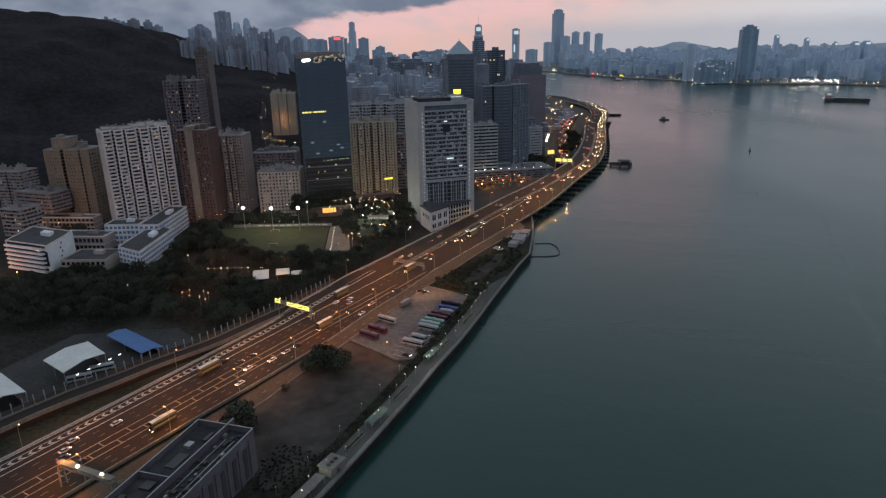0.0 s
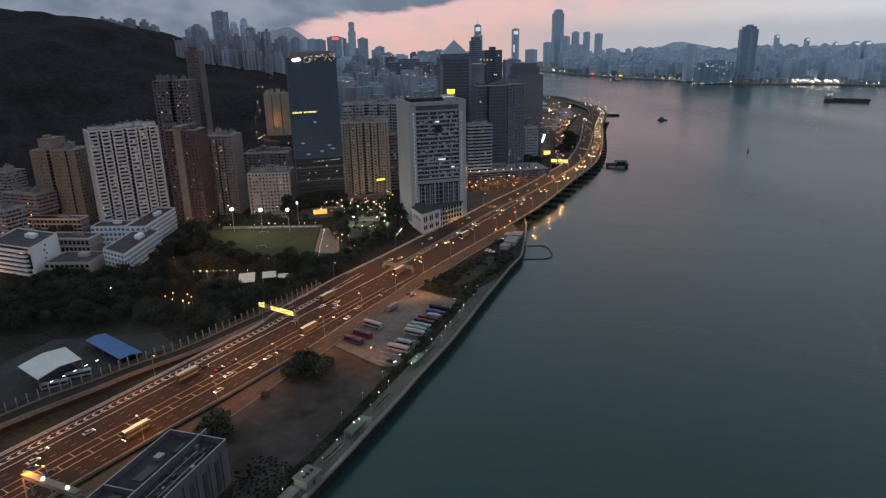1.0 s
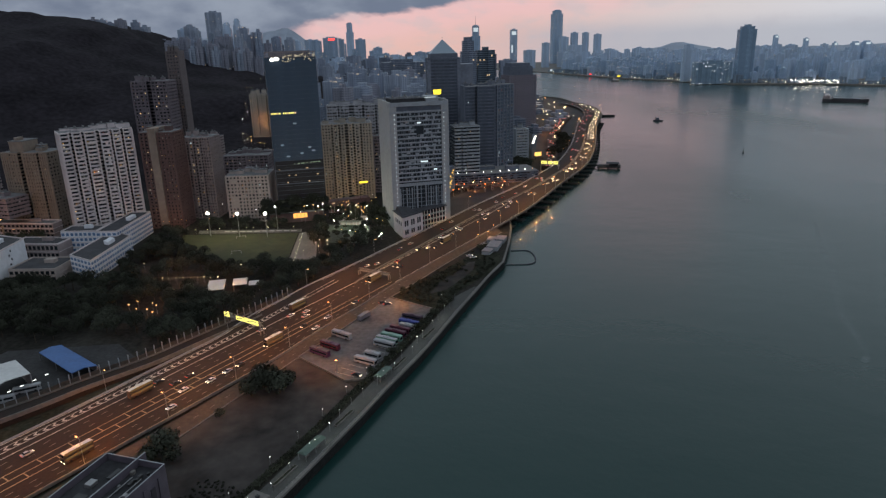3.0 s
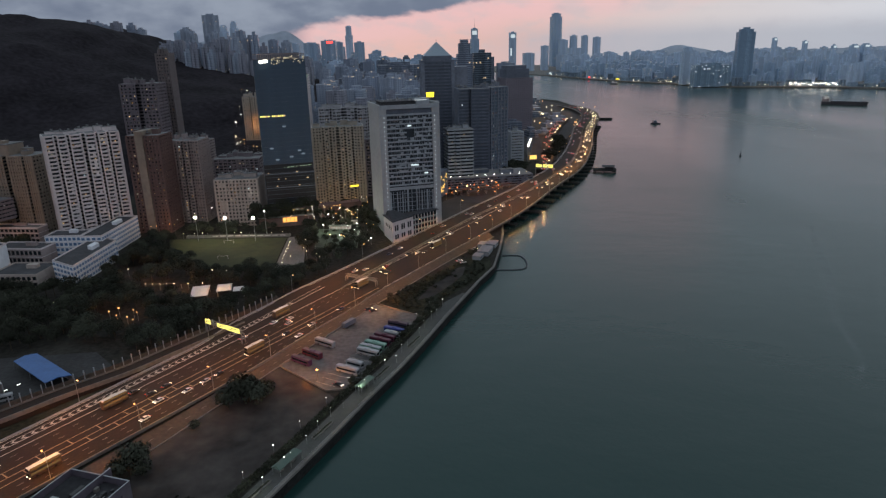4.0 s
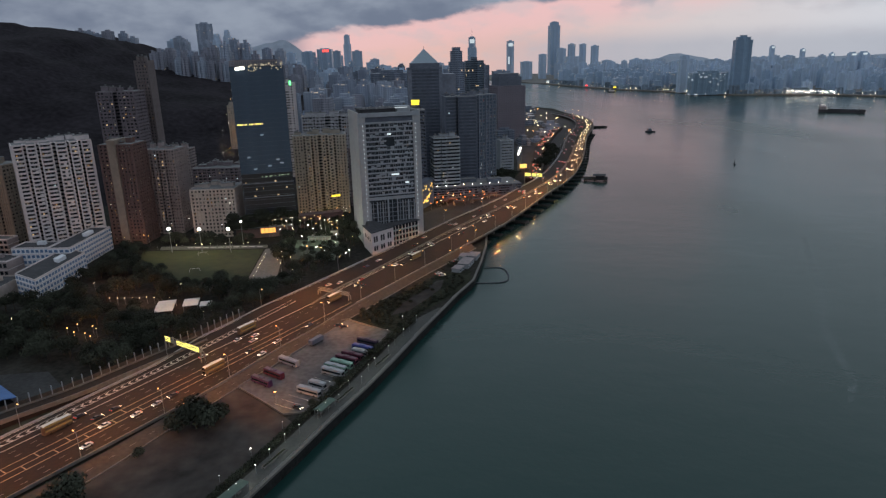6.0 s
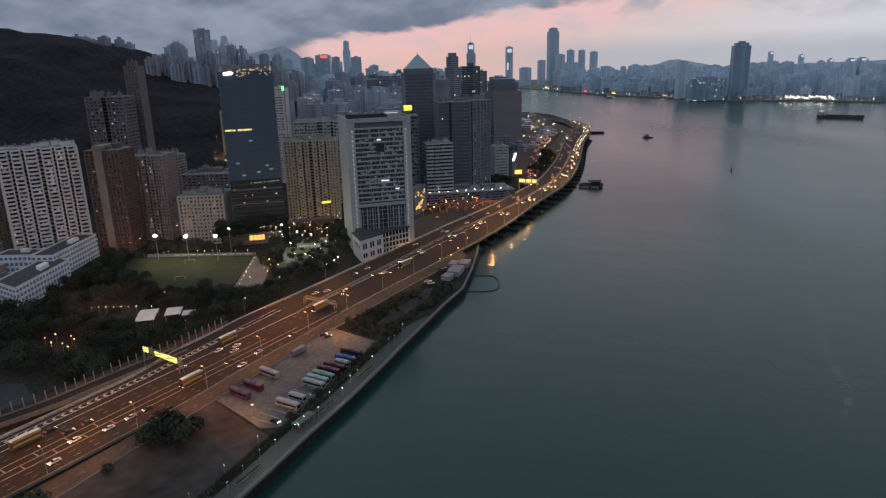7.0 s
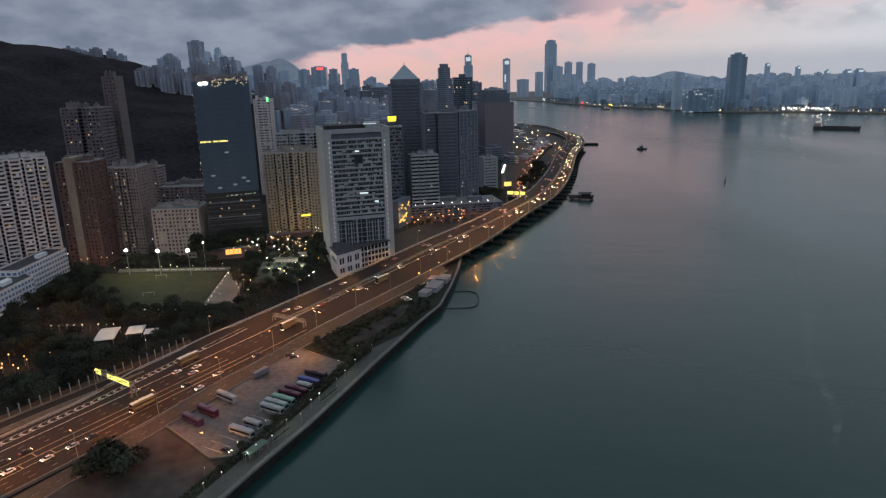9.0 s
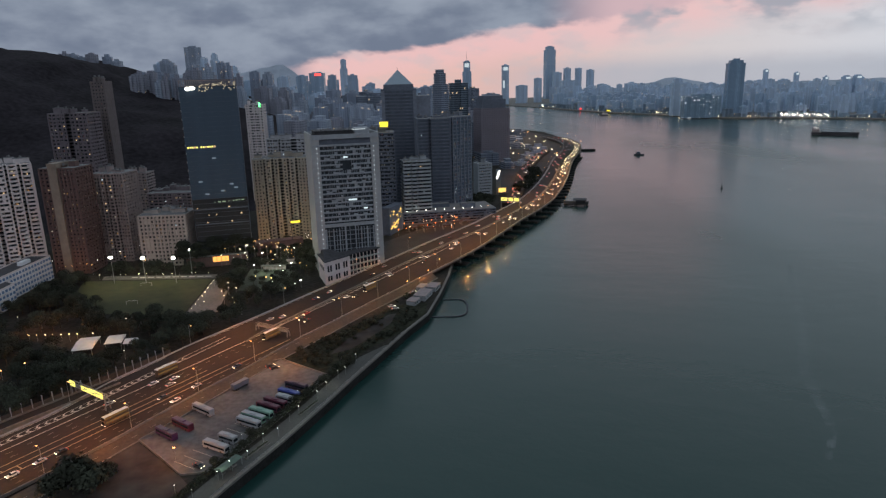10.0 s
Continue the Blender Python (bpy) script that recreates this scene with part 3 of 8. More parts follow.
for i in range(0, len(bank.v), 4):
    s = -320 + 325 * (i // 4) / (len(bank.v) // 4 - 1)
    bank.v[i + 2] = (*bank.v[i + 2][:2], road_z(s) - 0.25)
    bank.v[i + 3] = (*bank.v[i + 3][:2], min(ramp_z(s) - 1.0, max(LAND + 0.4, ramp_z(s) - 3.4)))
whole("verge", bank, SCRUB, "overgrown dark verge between ramp and road", kind="structure")
# frontage road beside the yard
S_L = lambda s: RIGHT(s) + ramped(s, (-330, 3.6), (-60, 3.2), (-15, 1.4), (30, 0.3), (320, 0.12))  # noqa: E731
S_R = lambda s: ramped(s, (-330, 44), (-73, 38.6), (-27, 35), (4, 32.7), (54, 29.3), (98, 26.5), (185, 24), (320, 23.5))  # noqa: E731
# scrub-coloured strip painted dark for the shaded drop at the road edge
gutter = strip(-320, 30, (lambda s: RIGHT(s) + 0.1), (lambda s: S_L(s) - 0.06), lambda s: LAND - 0.3, lambda s: LAND + 0.5)
whole("verge", gutter, SCRUB, "dark strip for the shaded drop beside the frontage road", kind="structure")
slope = strip(-320, 250, S_L, S_R, lambda s: LAND - 0.3, lambda s: LAND + 0.25)
for i in range(3, len(slope.v), 4):
    x, y, z = slope.v[i]
    slope.v[i] = (x, y, road_z(-320 + 570 * (i // 4) / (len(slope.v) // 4 - 1)) - 0.12)
frontage = whole("frontage_road", slope, SLIP, "worn two-lane frontage road paled as if lamp-lit", kind="structure")
part("kerb", strip(-320, 250, (lambda s: S_R(s)), (lambda s: S_R(s) + 0.5), lambda s: LAND - 0.3, lambda s: LAND + 0.42), CONCRETE, frontage)


def flat(name, outline, z, mat, label):
    return whole(name, Shape().prism(outline, LAND - 0.3, z), mat, label, kind="structure")


YARD = [(-50.5, 315.4), (-34, 300.2), (-23.8, 290.4), (-14, 291.6), (-3.2, 313), (7.6, 342), (18.6, 371), (9.3, 377.8), (-10.6, 392.6), (-19.0, 388), (-27.2, 359.6), (-39.4, 335.2)]
flat("coach_yard", YARD, LAND + 0.10, LOTCON, "pale concrete coach yard lit orange at one corner")
flat("bare_lot", [(-88, 238), (-82, 226), (-66, 194), (-56, 196), (-46.5, 214), (-37.4, 237), (-28.6, 261), (-19, 284.5), (-24, 290), (-50.9, 315), (-62, 296)], LAND + 0.05, EARTH, "bare brown earth lot with tyre marks")
flat("scrub_lot", [(-10, 393.4), (10, 378.2), (19.5, 372), (33, 403), (51.8, 430), (63, 456), (64, 476), (44, 474)], LAND + 0.06, SCRUB, "overgrown scrubby plot behind the seawall")
flat("dirt_track", [(14, 398), (24, 404), (36, 426), (43, 442), (45, 458), (40, 456), (32, 438), (20, 418)], LAND + 0.09, EARTH, "pale dirt track through the scrub")
PROM_Y = [152, 175, 197.5, 220.5, 241, 261, 284.5, 314, 342, 371, 392, 408]
flat("promenade", [(shore_x(y, 1.0), y) for y in PROM_Y] + [(shore_x(y, 9.2 if y < 400 else 3.0), y) for y in reversed(PROM_Y)], LAND + 0.14, PAVING, "grey paved waterside promenade")
flat("football_pitch", [(-194, 543), (-174, 474), (-90, 464), (-97.5, 541)], LAND + 0.12, PITCH, "floodlit green turf football pitch")
flat("running_path", [(-96.5, 541.5), (-89, 463), (-80, 456), (-70, 470), (-82, 548)], LAND + 0.10, CONCRETE, "paved path with lamps beside the pitch")
flat("sports_court", [(-76, 566), (-70, 512), (-36, 508), (-40, 562)], LAND + 0.10, COURT, "green hard court among trees")
flat("depot_yard", [(-240, 240), (-178, 238), (-122, 308), (-150, 336), (-205, 330)], LAND + 0.05, DEPOT, "grey depot yard with sheds")
# made-up paler sheet over the point, added to brighten under the lamps
flat("terminal_apron", [(146, 884), (186, 884), (226, 1060), (286, 1250), (336, 1390), (346, 1690), (296, 1880), (205, 1700), (190, 1320), (158, 1060)], LAND + 0.04, STREET, "paler ground sheet added on the point to catch lamp light")
flat("side_street", [(36, 560), (62, 590), (120, 730), (95, 760), (20, 640), (24, 600)], LAND + 0.05, STREET, "dark street among offices")

# ---- the towers ----
BOX_CACHE = {}


def unit_mesh(name, mat, w, d, h):
    key = (name, mat.name, round(w, 2), round(d, 2), round(h, 2))
    if key not in BOX_CACHE:
        BOX_CACHE[key] = Shape().box(-w / 2, w / 2, -d / 2, d / 2, 0, h).mesh(name, mat)
    return BOX_CACHE[key]


def stepped(bays, d, inset=0.0, slot=3.2):
    """The outline of a plan whose front steps in and out; bays are (x0, x1, forward), with recessed slots between them."""
    front = []
    for k, (x0, x1, fwd) in enumerate(bays):
        if k:
            gap0, gap1 = bays[k - 1][1], x0
            if gap1 - gap0 > 0.05:
                back_y = min(slot + 2.0, d * 0.4)
                front += [(gap0 - inset, back_y + inset), (gap1 + inset, back_y + inset)]
        front += [(x0 + inset, inset - fwd), (x1 - inset, inset - fwd)]
    return front + [(bays[-1][1] - inset, d - inset), (bays[0][0] + inset, d - inset)]


def storey_shape(bays, d, band, fh, proud, rnd, fuss, posts=True):
    """One storey: the sill band, window posts, half-filled openings and air-conditioner boxes on the front and both sides."""
    sh = Shape().prism(stepped(bays, d), 0, band * fh)
    z0 = band * fh

    def run(length, put):
        a = 0.0
        while a < length - 1.0:
            b = min(length, a + rnd.uniform(2.4, 4.6))
            if posts:
                put(a, a + rnd.uniform(0.15, 0.32), 0.12, proud + 0.1, z0 - 0.05, fh)
            if rnd.random() < fuss * 0.75:
                put(a + 0.3, a + (b - a) * rnd.uniform(0.45, 1.0), 0.22, proud + 0.1, z0 - 0.05, z0 + (fh - z0) * rnd.choice((0.35, 0.6, 0.98)))
            if rnd.random() < fuss * 0.45:
                c = rnd.uniform(a, b - 0.5)
                put(c, c + 0.9, -0.5, 0.05, z0 * 0.35, z0 * 0.35 + 0.65)
            a = b

    for x0, x1, fwd in bays:
        run(x1 - x0, lambda a, b, p, q, u, v: sh.box(x0 + a, x0 + b, -fwd + p, -fwd + q, u, v))
    left, right = bays[0][0], bays[-1][1]
    run(d, lambda a, b, p, q, u, v: sh.box(left + p, left + q, a, b, u, v))
    run(d, lambda a, b, p, q, u, v: sh.box(right - q, right - p, a, b, u, v))
    return sh


def tower(label, x, y, turn, w, d, top, floors, wall, core=GLASS, bays=None, band=0.5, proud=0.5, piers=0, pier_w=0.8, solid_sides=0.0,
          lit=6, lit_cool=1, seed=1, name="tower_block", category="tower", base=LAND, plant=2, side_piers=0, roof=ROOF_GREY, pier_mat=None, fuss=0.5, posts=True):
    """A block with its front-left corner at x, y: glazed core, floor bands, upright piers, parapet and roof plant.
    bays: (x0, x1, forward) pieces of the plan, so that the front steps in and out."""
    rnd = random.Random(seed)
    t = thing(name, label, category, x, y, base, math.radians(turn))
    h = top - base
    fh = h / floors
    bays = bays or [(0, w, 0)]
    part("glazing", Shape().prism(stepped(bays, d, proud), 0, h - 0.2), core, t, "dark window glass behind the bands")
    storeys = [storey_shape(bays, d, band, fh, proud, rnd, fuss, posts).mesh("floor_band", wall) for _ in range(4)]
    for i in range(floors):
        part("floor_band", rnd.choice(storeys), wall, t, at=(0, 0, i * fh))
    if piers:
        me = unit_mesh("pier", pier_mat or wall, pier_w, proud + 0.35, h - 0.1)
        for x0, x1, fwd in bays:
            n = max(1, round(piers * (x1 - x0) / w))
            for k in range(n + 1):
                part("pier", me, wall, t, at=(x0 + pier_w / 2 - 0.02 + (x1 - x0 - pier_w + 0.04) * k / n, -fwd + proud / 2 - 0.2, 0))
    if side_piers:
        me = unit_mesh("side_pier", pier_mat or wall, proud + 0.35, pier_w, h - 0.1)
        for sx in (bays[0][0] + proud / 2 - 0.2, bays[-1][1] - proud / 2 + 0.2):
            for k in range(side_piers + 1):
                part("side_pier", me, wall, t, at=(sx, pier_w / 2 + (d - pier_w) * k / side_piers, 0))
    if solid_sides:
        for k, (x0, x1) in enumerate(((bays[0][0] - 0.3, bays[0][0] + solid_sides), (bays[-1][1] - solid_sides, bays[-1][1] + 0.3))):
            fwd = bays[0 if k == 0 else -1][2]
            part("end_wall", Shape().box(x0, x1, -fwd - 0.25, d + 0.25, 0, h + 1.4), pier_mat or wall, t)
    part("parapet", Shape().prism(stepped(bays, d, -0.06), h - 0.15, h + 1.0), wall, t)
    part("roof", Shape().prism(stepped(bays, d, 0.45), h + 0.9, h + 1.06), roof, t, "grey roof deck")
    for k in range(plant + 2 if plant else 0):
        pw, pd, ph = rnd.uniform(0.09, 0.2) * w, rnd.uniform(0.16, 0.3) * d, rnd.uniform(2.2, 5.8)
        px, py = (k + rnd.uniform(0.1, 0.6)) / (plant + 2.4) * (w - pw * 0.4), d * 0.22 + rnd.uniform(0.0, 0.42) * d
        room = part("plant_room", Shape().box(px, px + pw, py, py + pd, h + 1.0, h + ph), wall, t)
        part("cornice", Shape().box(px - 0.25, px + pw + 0.25, py - 0.25, py + pd + 0.25, h + ph, h + ph + 0.3), roof, room)
        part("water_tank", Shape().tube(px + pw * 0.5, py + pd * 0.5, h + ph + 0.3, h + ph + 1.9, 0.9), roof, room)
    if posts or fuss:
        drapes, tall = Shape(), (1 - band) * fh
        for i in range(floors):
            z = i * fh + band * fh
            for x0, x1, fwd in bays:
                a = x0 + 0.6
                while a < x1 - 1.2:
                    if rnd.random() < 0.42:
                        y0 = -fwd + proud
                        drapes.box(a, a + rnd.uniform(0.5, 1.3), y0 - 0.07, y0 + 0.05, z + rnd.choice((0.02, 0.02, 0.4)) * tall, z + rnd.uniform(0.6, 0.97) * tall)
                    a += rnd.uniform(1.4, 2.4)
            a = 1.0
            while a < d - 2:
                if rnd.random() < 0.35:
                    drapes.box(bays[-1][1] - proud - 0.05, bays[-1][1] - proud + 0.07, a, a + rnd.uniform(0.5, 1.2), z + 0.05 * tall, z + rnd.uniform(0.6, 0.95) * tall)
                a += rnd.uniform(1.8, 3.0)
        tagged(part("curtains", drapes, CURTAIN, t), "mixed curtains and boxes in the windows", kind="stuff")
    bw, bh = 0.95, (1 - band) * fh * 0.6
    for count, mat, nm in ((round(lit * 1.6), LIT_WARM, "lit_window"), (lit_cool, LIT_COOL, "lit_window")):
        for _ in range(count):
            x0, x1, fwd = rnd.choice(bays)
            lamp = mat if mat is LIT_COOL else rnd.choice((LIT_WARM, LIT_WARM, LIT_AMBER, LIT_AMBER, LIT_SOFT, LIT_SOFT))
            part(nm, unit_mesh(lamp.name, lamp, bw, 0.16, bh), lamp, t, at=(rnd.uniform(x0 + min(2, (x1 - x0) / 2), x1 - min(2, (x1 - x0) / 2)), -fwd + proud - 0.05, rnd.randrange(1, floors - 1) * fh + band * fh + 0.05))
    return t, h


def curtain_material():
    m = bpy.data.materials.new("window_clutter")
    m.use_nodes = True
    nt, ns = m.node_tree, m.node_tree.nodes
    geo, ramp = ns.new("ShaderNodeNewGeometry"), ns.new("ShaderNodeValToRGB")
    ramp.color_ramp.interpolation = "CONSTANT"
    tones = ((0.0, (0.20, 0.18, 0.16)), (0.22, (0.33, 0.31, 0.28)), (0.40, (0.10, 0.09, 0.09)), (0.55, (0.26, 0.17, 0.13)), (0.66, (0.42, 0.38, 0.30)), (0.78, (0.16, 0.19, 0.20)), (0.88, (0.30, 0.13, 0.12)), (0.94, (0.50, 0.50, 0.50)))
    ramp.color_ramp.elements[0].position, ramp.color_ramp.elements[0].color = 0.0, (*tones[0][1], 1)
    ramp.color_ramp.elements[1].position, ramp.color_ramp.elements[1].color = tones[1][0], (*tones[1][1], 1)
    for at, tone in tones[2:]:
        ramp.color_ramp.elements.new(at).color = (*tone, 1)
    nt.links.new(geo.outputs["Random Per Island"], ramp.inputs[0])
    nt.links.new(ramp.outputs[0], ns["Principled BSDF"].inputs["Base Color"])
    ns["Principled BSDF"].inputs["Roughness"].default_value = 0.8
    return m


CURTAIN = curtain_material()


def podium(label, x, y, turn, w, d, top, wall, floors=3, **more):
    return tower(label, x, y, turn, w, d, top, floors, wall, name="podium_block", category="building", **more)


# government-style office slab beside the road
GX, GY, GT = -17.5, 546.7, 17.2


def office_slab():
    t = thing("office_tower", "tall pale grey office slab with blank side walls and strip windows", "tower", GX, GY, LAND, math.radians(GT))
    w, d, h, floors = 48.6, 42.0, 101.5, 27
    part("side_wall", Shape().box(-0.5, 0.5, 0, d, 0, h + 2.5), SLAB_WALL, t, "blank pale concrete end wall")
    part("side_wall", Shape().box(w - 0.5, w + 0.5, 0, d, 0, h + 2.5), SLAB_WALL, t, "blank pale concrete end wall")
    part("back_wall", Shape().box(0.5, w - 0.5, d - 0.6, d, 0, h), SLAB_WALL, t)
    part("glazing", Shape().box(0.6, w - 0.6, 1.6, d - 0.6, 0, h - 6.5), SLAB_GLASS, t, "grey window glass")
    fh = (h - 6.5) / floors
    ends = Shape().box(0.5, 5.6, 0.2, 1.7, 0, h).box(w - 5.6, w - 0.5, 0.2, 1.7, 0, h)
    part("stair_wall", ends, SLAB_WALL, t, "pale concrete strips beside the windows")
    spot = unit_mesh("stair_light", LIT_COOL_DIM, 0.55, 0.12, 0.9)
    for i in range(2, floors + 1):
        for sx in (3.6, w - 3.6):
            part("stair_light", spot, LIT_COOL_DIM, t, at=(sx, 0.16, i * fh - 1.6))
    rnd = random.Random(7)
    lo, hi = 5.7, w - 5.7

    def office_floor(gap):
        sh = Shape()
        for a, b in (((lo, 21.5), (28.2, hi)) if gap else ((lo, hi),)):
            sh.box(a, b, 0.5, 1.7, 0, fh * 0.31)
            x = a
            while x < b - 1.2:
                step = rnd.choice((1.2, 1.5, 2.1, 3.0))
                sh.box(x, x + 0.18, 0.9, 1.7, fh * 0.4, fh)
                if rnd.random() < 0.24:
                    z1, z2 = rnd.choice(((0.34, 0.6), (0.34, 0.98), (0.55, 0.98), (0.34, 0.76)))
                    sh.box(x + 0.2, min(x + step, b), 0.95, 1.7, fh * z1, fh * z2)
                x += step
        return sh.mesh("spandrel", SLAB_GREY)

    plain, holed = [office_floor(False) for _ in range(7)], [office_floor(True) for _ in range(2)]
    for i in range(floors):
        z = i * fh
        if i > 10:
            part("spandrel", holed[i - 22] if i in (22, 23) else plain[(i * 3) % 7], SLAB_GREY, t, at=(0, 0, z))
        elif i in (0, 10):
            part("spandrel", Shape().box(lo, hi, 0.6, 1.7, z, z + fh * (0.7 if i else 1)), SLAB_GREY, t)
        else:
            part("transom", Shape().box(lo, hi, 1.25, 1.7, z, z + 0.32), SLAB_GREY, t)
    for k, a in enumerate((5.8, 8.4, 11.6, 14.0, 16.0, 18.1, 20.2, 24.0, 28.0, 30.3, 32.4, 34.8, 36.8, 39.2, 41.8)):
        wide = (1.2 if k % 3 == 0 else 0.75) if k % 2 == 0 else 0.3
        part("mullion", Shape().box(a, a + wide, 0.5, 1.7, 0, fh * (10.6 if 4 < k < 10 else 9.6)), SLAB_GREY, t)
    part("transom", Shape().box(27, 37.6, 0.45, 1.7, fh * 4, fh * 4 + 0.6), WHITE_WALL, t)
    part("top_band", Shape().box(0.6, w - 0.6, 0.1, 1.5, h - 6.5, h - 5.2), SLAB_GREY, t)
    part("top_loggia", Shape().box(0.6, w - 0.6, 1.8, d - 0.7, h - 6.5, h), DARK_WALL, t, "dark recessed top storey")
    part("roof", Shape().box(0.5, w - 0.5, 0.4, d - 0.4, h, h + 0.4), ROOF_DARK, t)
    part("parapet", Shape().box(0.5, w - 0.5, -0.1, 0.6, h - 1.2, h + 2.0), SLAB_GREY, t)
    part("parapet", Shape().box(0.5, w - 0.5, d - 0.5, d + 0.1, h - 1.2, h + 2.0), SLAB_GREY, t)
    part("roof_plant", Shape().box(4, 32, 10, 30, h + 0.4, h + 3.6).box(3.4, 32.6, 9.4, 30.6, h + 3.6, h + 4.1), ROOF_DARK, t)
    part("roof_plant", Shape().box(34, 45, 14, 26, h + 0.4, h + 5.0), SLAB_GREY, t)
    for k in range(7):
        part("vent", Shape().box(7 + k * 3.4, 8.6 + k * 3.4, 13 + (k % 3) * 4, 15 + (k % 3) * 4, h + 4.1, h + 5.2), STEEL, t)
    part("light_bar", Shape().box(31, 41, 7.6, 7.9, h + 4.3, h + 4.8), LIT_COOL_DIM, t)
    for a, i in ((24, 24), (29, 15), (26, 15), (37, 13)):
        part("lit_window", unit_mesh("lit_window", LIT_COOL, 3.2, 0.15, 1.2), LIT_COOL, t, at=(a, 0.55, i * fh + 0.5 * fh))
    return t


LIT_COOL_DIM = glow_material("stair_lamp", (0.85, 0.95, 1.0), 0.75)
office_slab()


def office_annex():
    t = thing("office_annex", "low pale annex with a dark sloping roof and white end walls", "building", -9.0, 519.0, LAND, math.radians(50))
    # along the road: the hall's front, then a recessed gallery wing back to the slab
    part("hall", Shape().prism([(0, 0), (24, 0), (24, 12.4), (12.5, 22)], 0, 16.6), WHITE_WALL, t, "white rendered hall with paired tall windows")
    part("wing", Shape().prism([(24.1, 3.2), (51.5, -1.2), (51.5, 4.0), (24.1, 10.5)], 0, 16.2), GLASS, t, "glazed gallery wing")
    part("roof", Shape().prism([(-0.6, -0.7), (24.5, -0.7), (24.6, 1.6), (53, -2.6), (53, 4.4), (24, 13), (12, 22.6)], 16.7, 17.4,
                               [(-0.4, -0.4), (24.3, -0.4), (24.6, 2.0), (52.6, -2.2), (52.6, 4.4), (24, 13), (12, 22.6)]), ROOF_DARK, t, "dark felt roof")
    part("ridge", Shape().prism([(3, 3), (23, 3), (23, 12), (13, 20)], 17.4, 21.0, [(10, 13), (18, 13), (17, 15), (13, 18.5)]), ROOF_DARK, t, "dark sloping roof")
    for k, a in enumerate((3.2, 5.6, 10.6, 13.0, 18.0, 20.4)):
        for z, h in ((2.4, 3.6), (9.0, 4.6)):
            part("window", unit_mesh("window", GLASS, 1.5, 0.24, h), GLASS, t, at=(a, -0.05, z))
    for k in range(4):
        part("window", unit_mesh("end_window", GLASS, 0.24, 1.5, 3.0), GLASS, t, at=(1.9 + 2.3 * k, 3.6 + 4.05 * k, 9.6), turn=-0.517)
    for z in (3.6, 7.8, 12.0):
        part("gallery", Shape().prism([(24.1, 2.4), (51.8, -2.0), (51.8, -1.3), (24.1, 3.1)], z, z + 1.15), PALE_GREEN, t, "pale green gallery front")
    for k in range(9):
        part("post", Shape().box(25 + 3.2 * k, 25.4 + 3.2 * k, 2.3 - 0.52 * k, 2.7 - 0.52 * k, 0, 16.2), WHITE_WALL, t)


PALE_GREEN = material("pale_green_render", (0.30, 0.36, 0.345), 0.8)
office_annex()


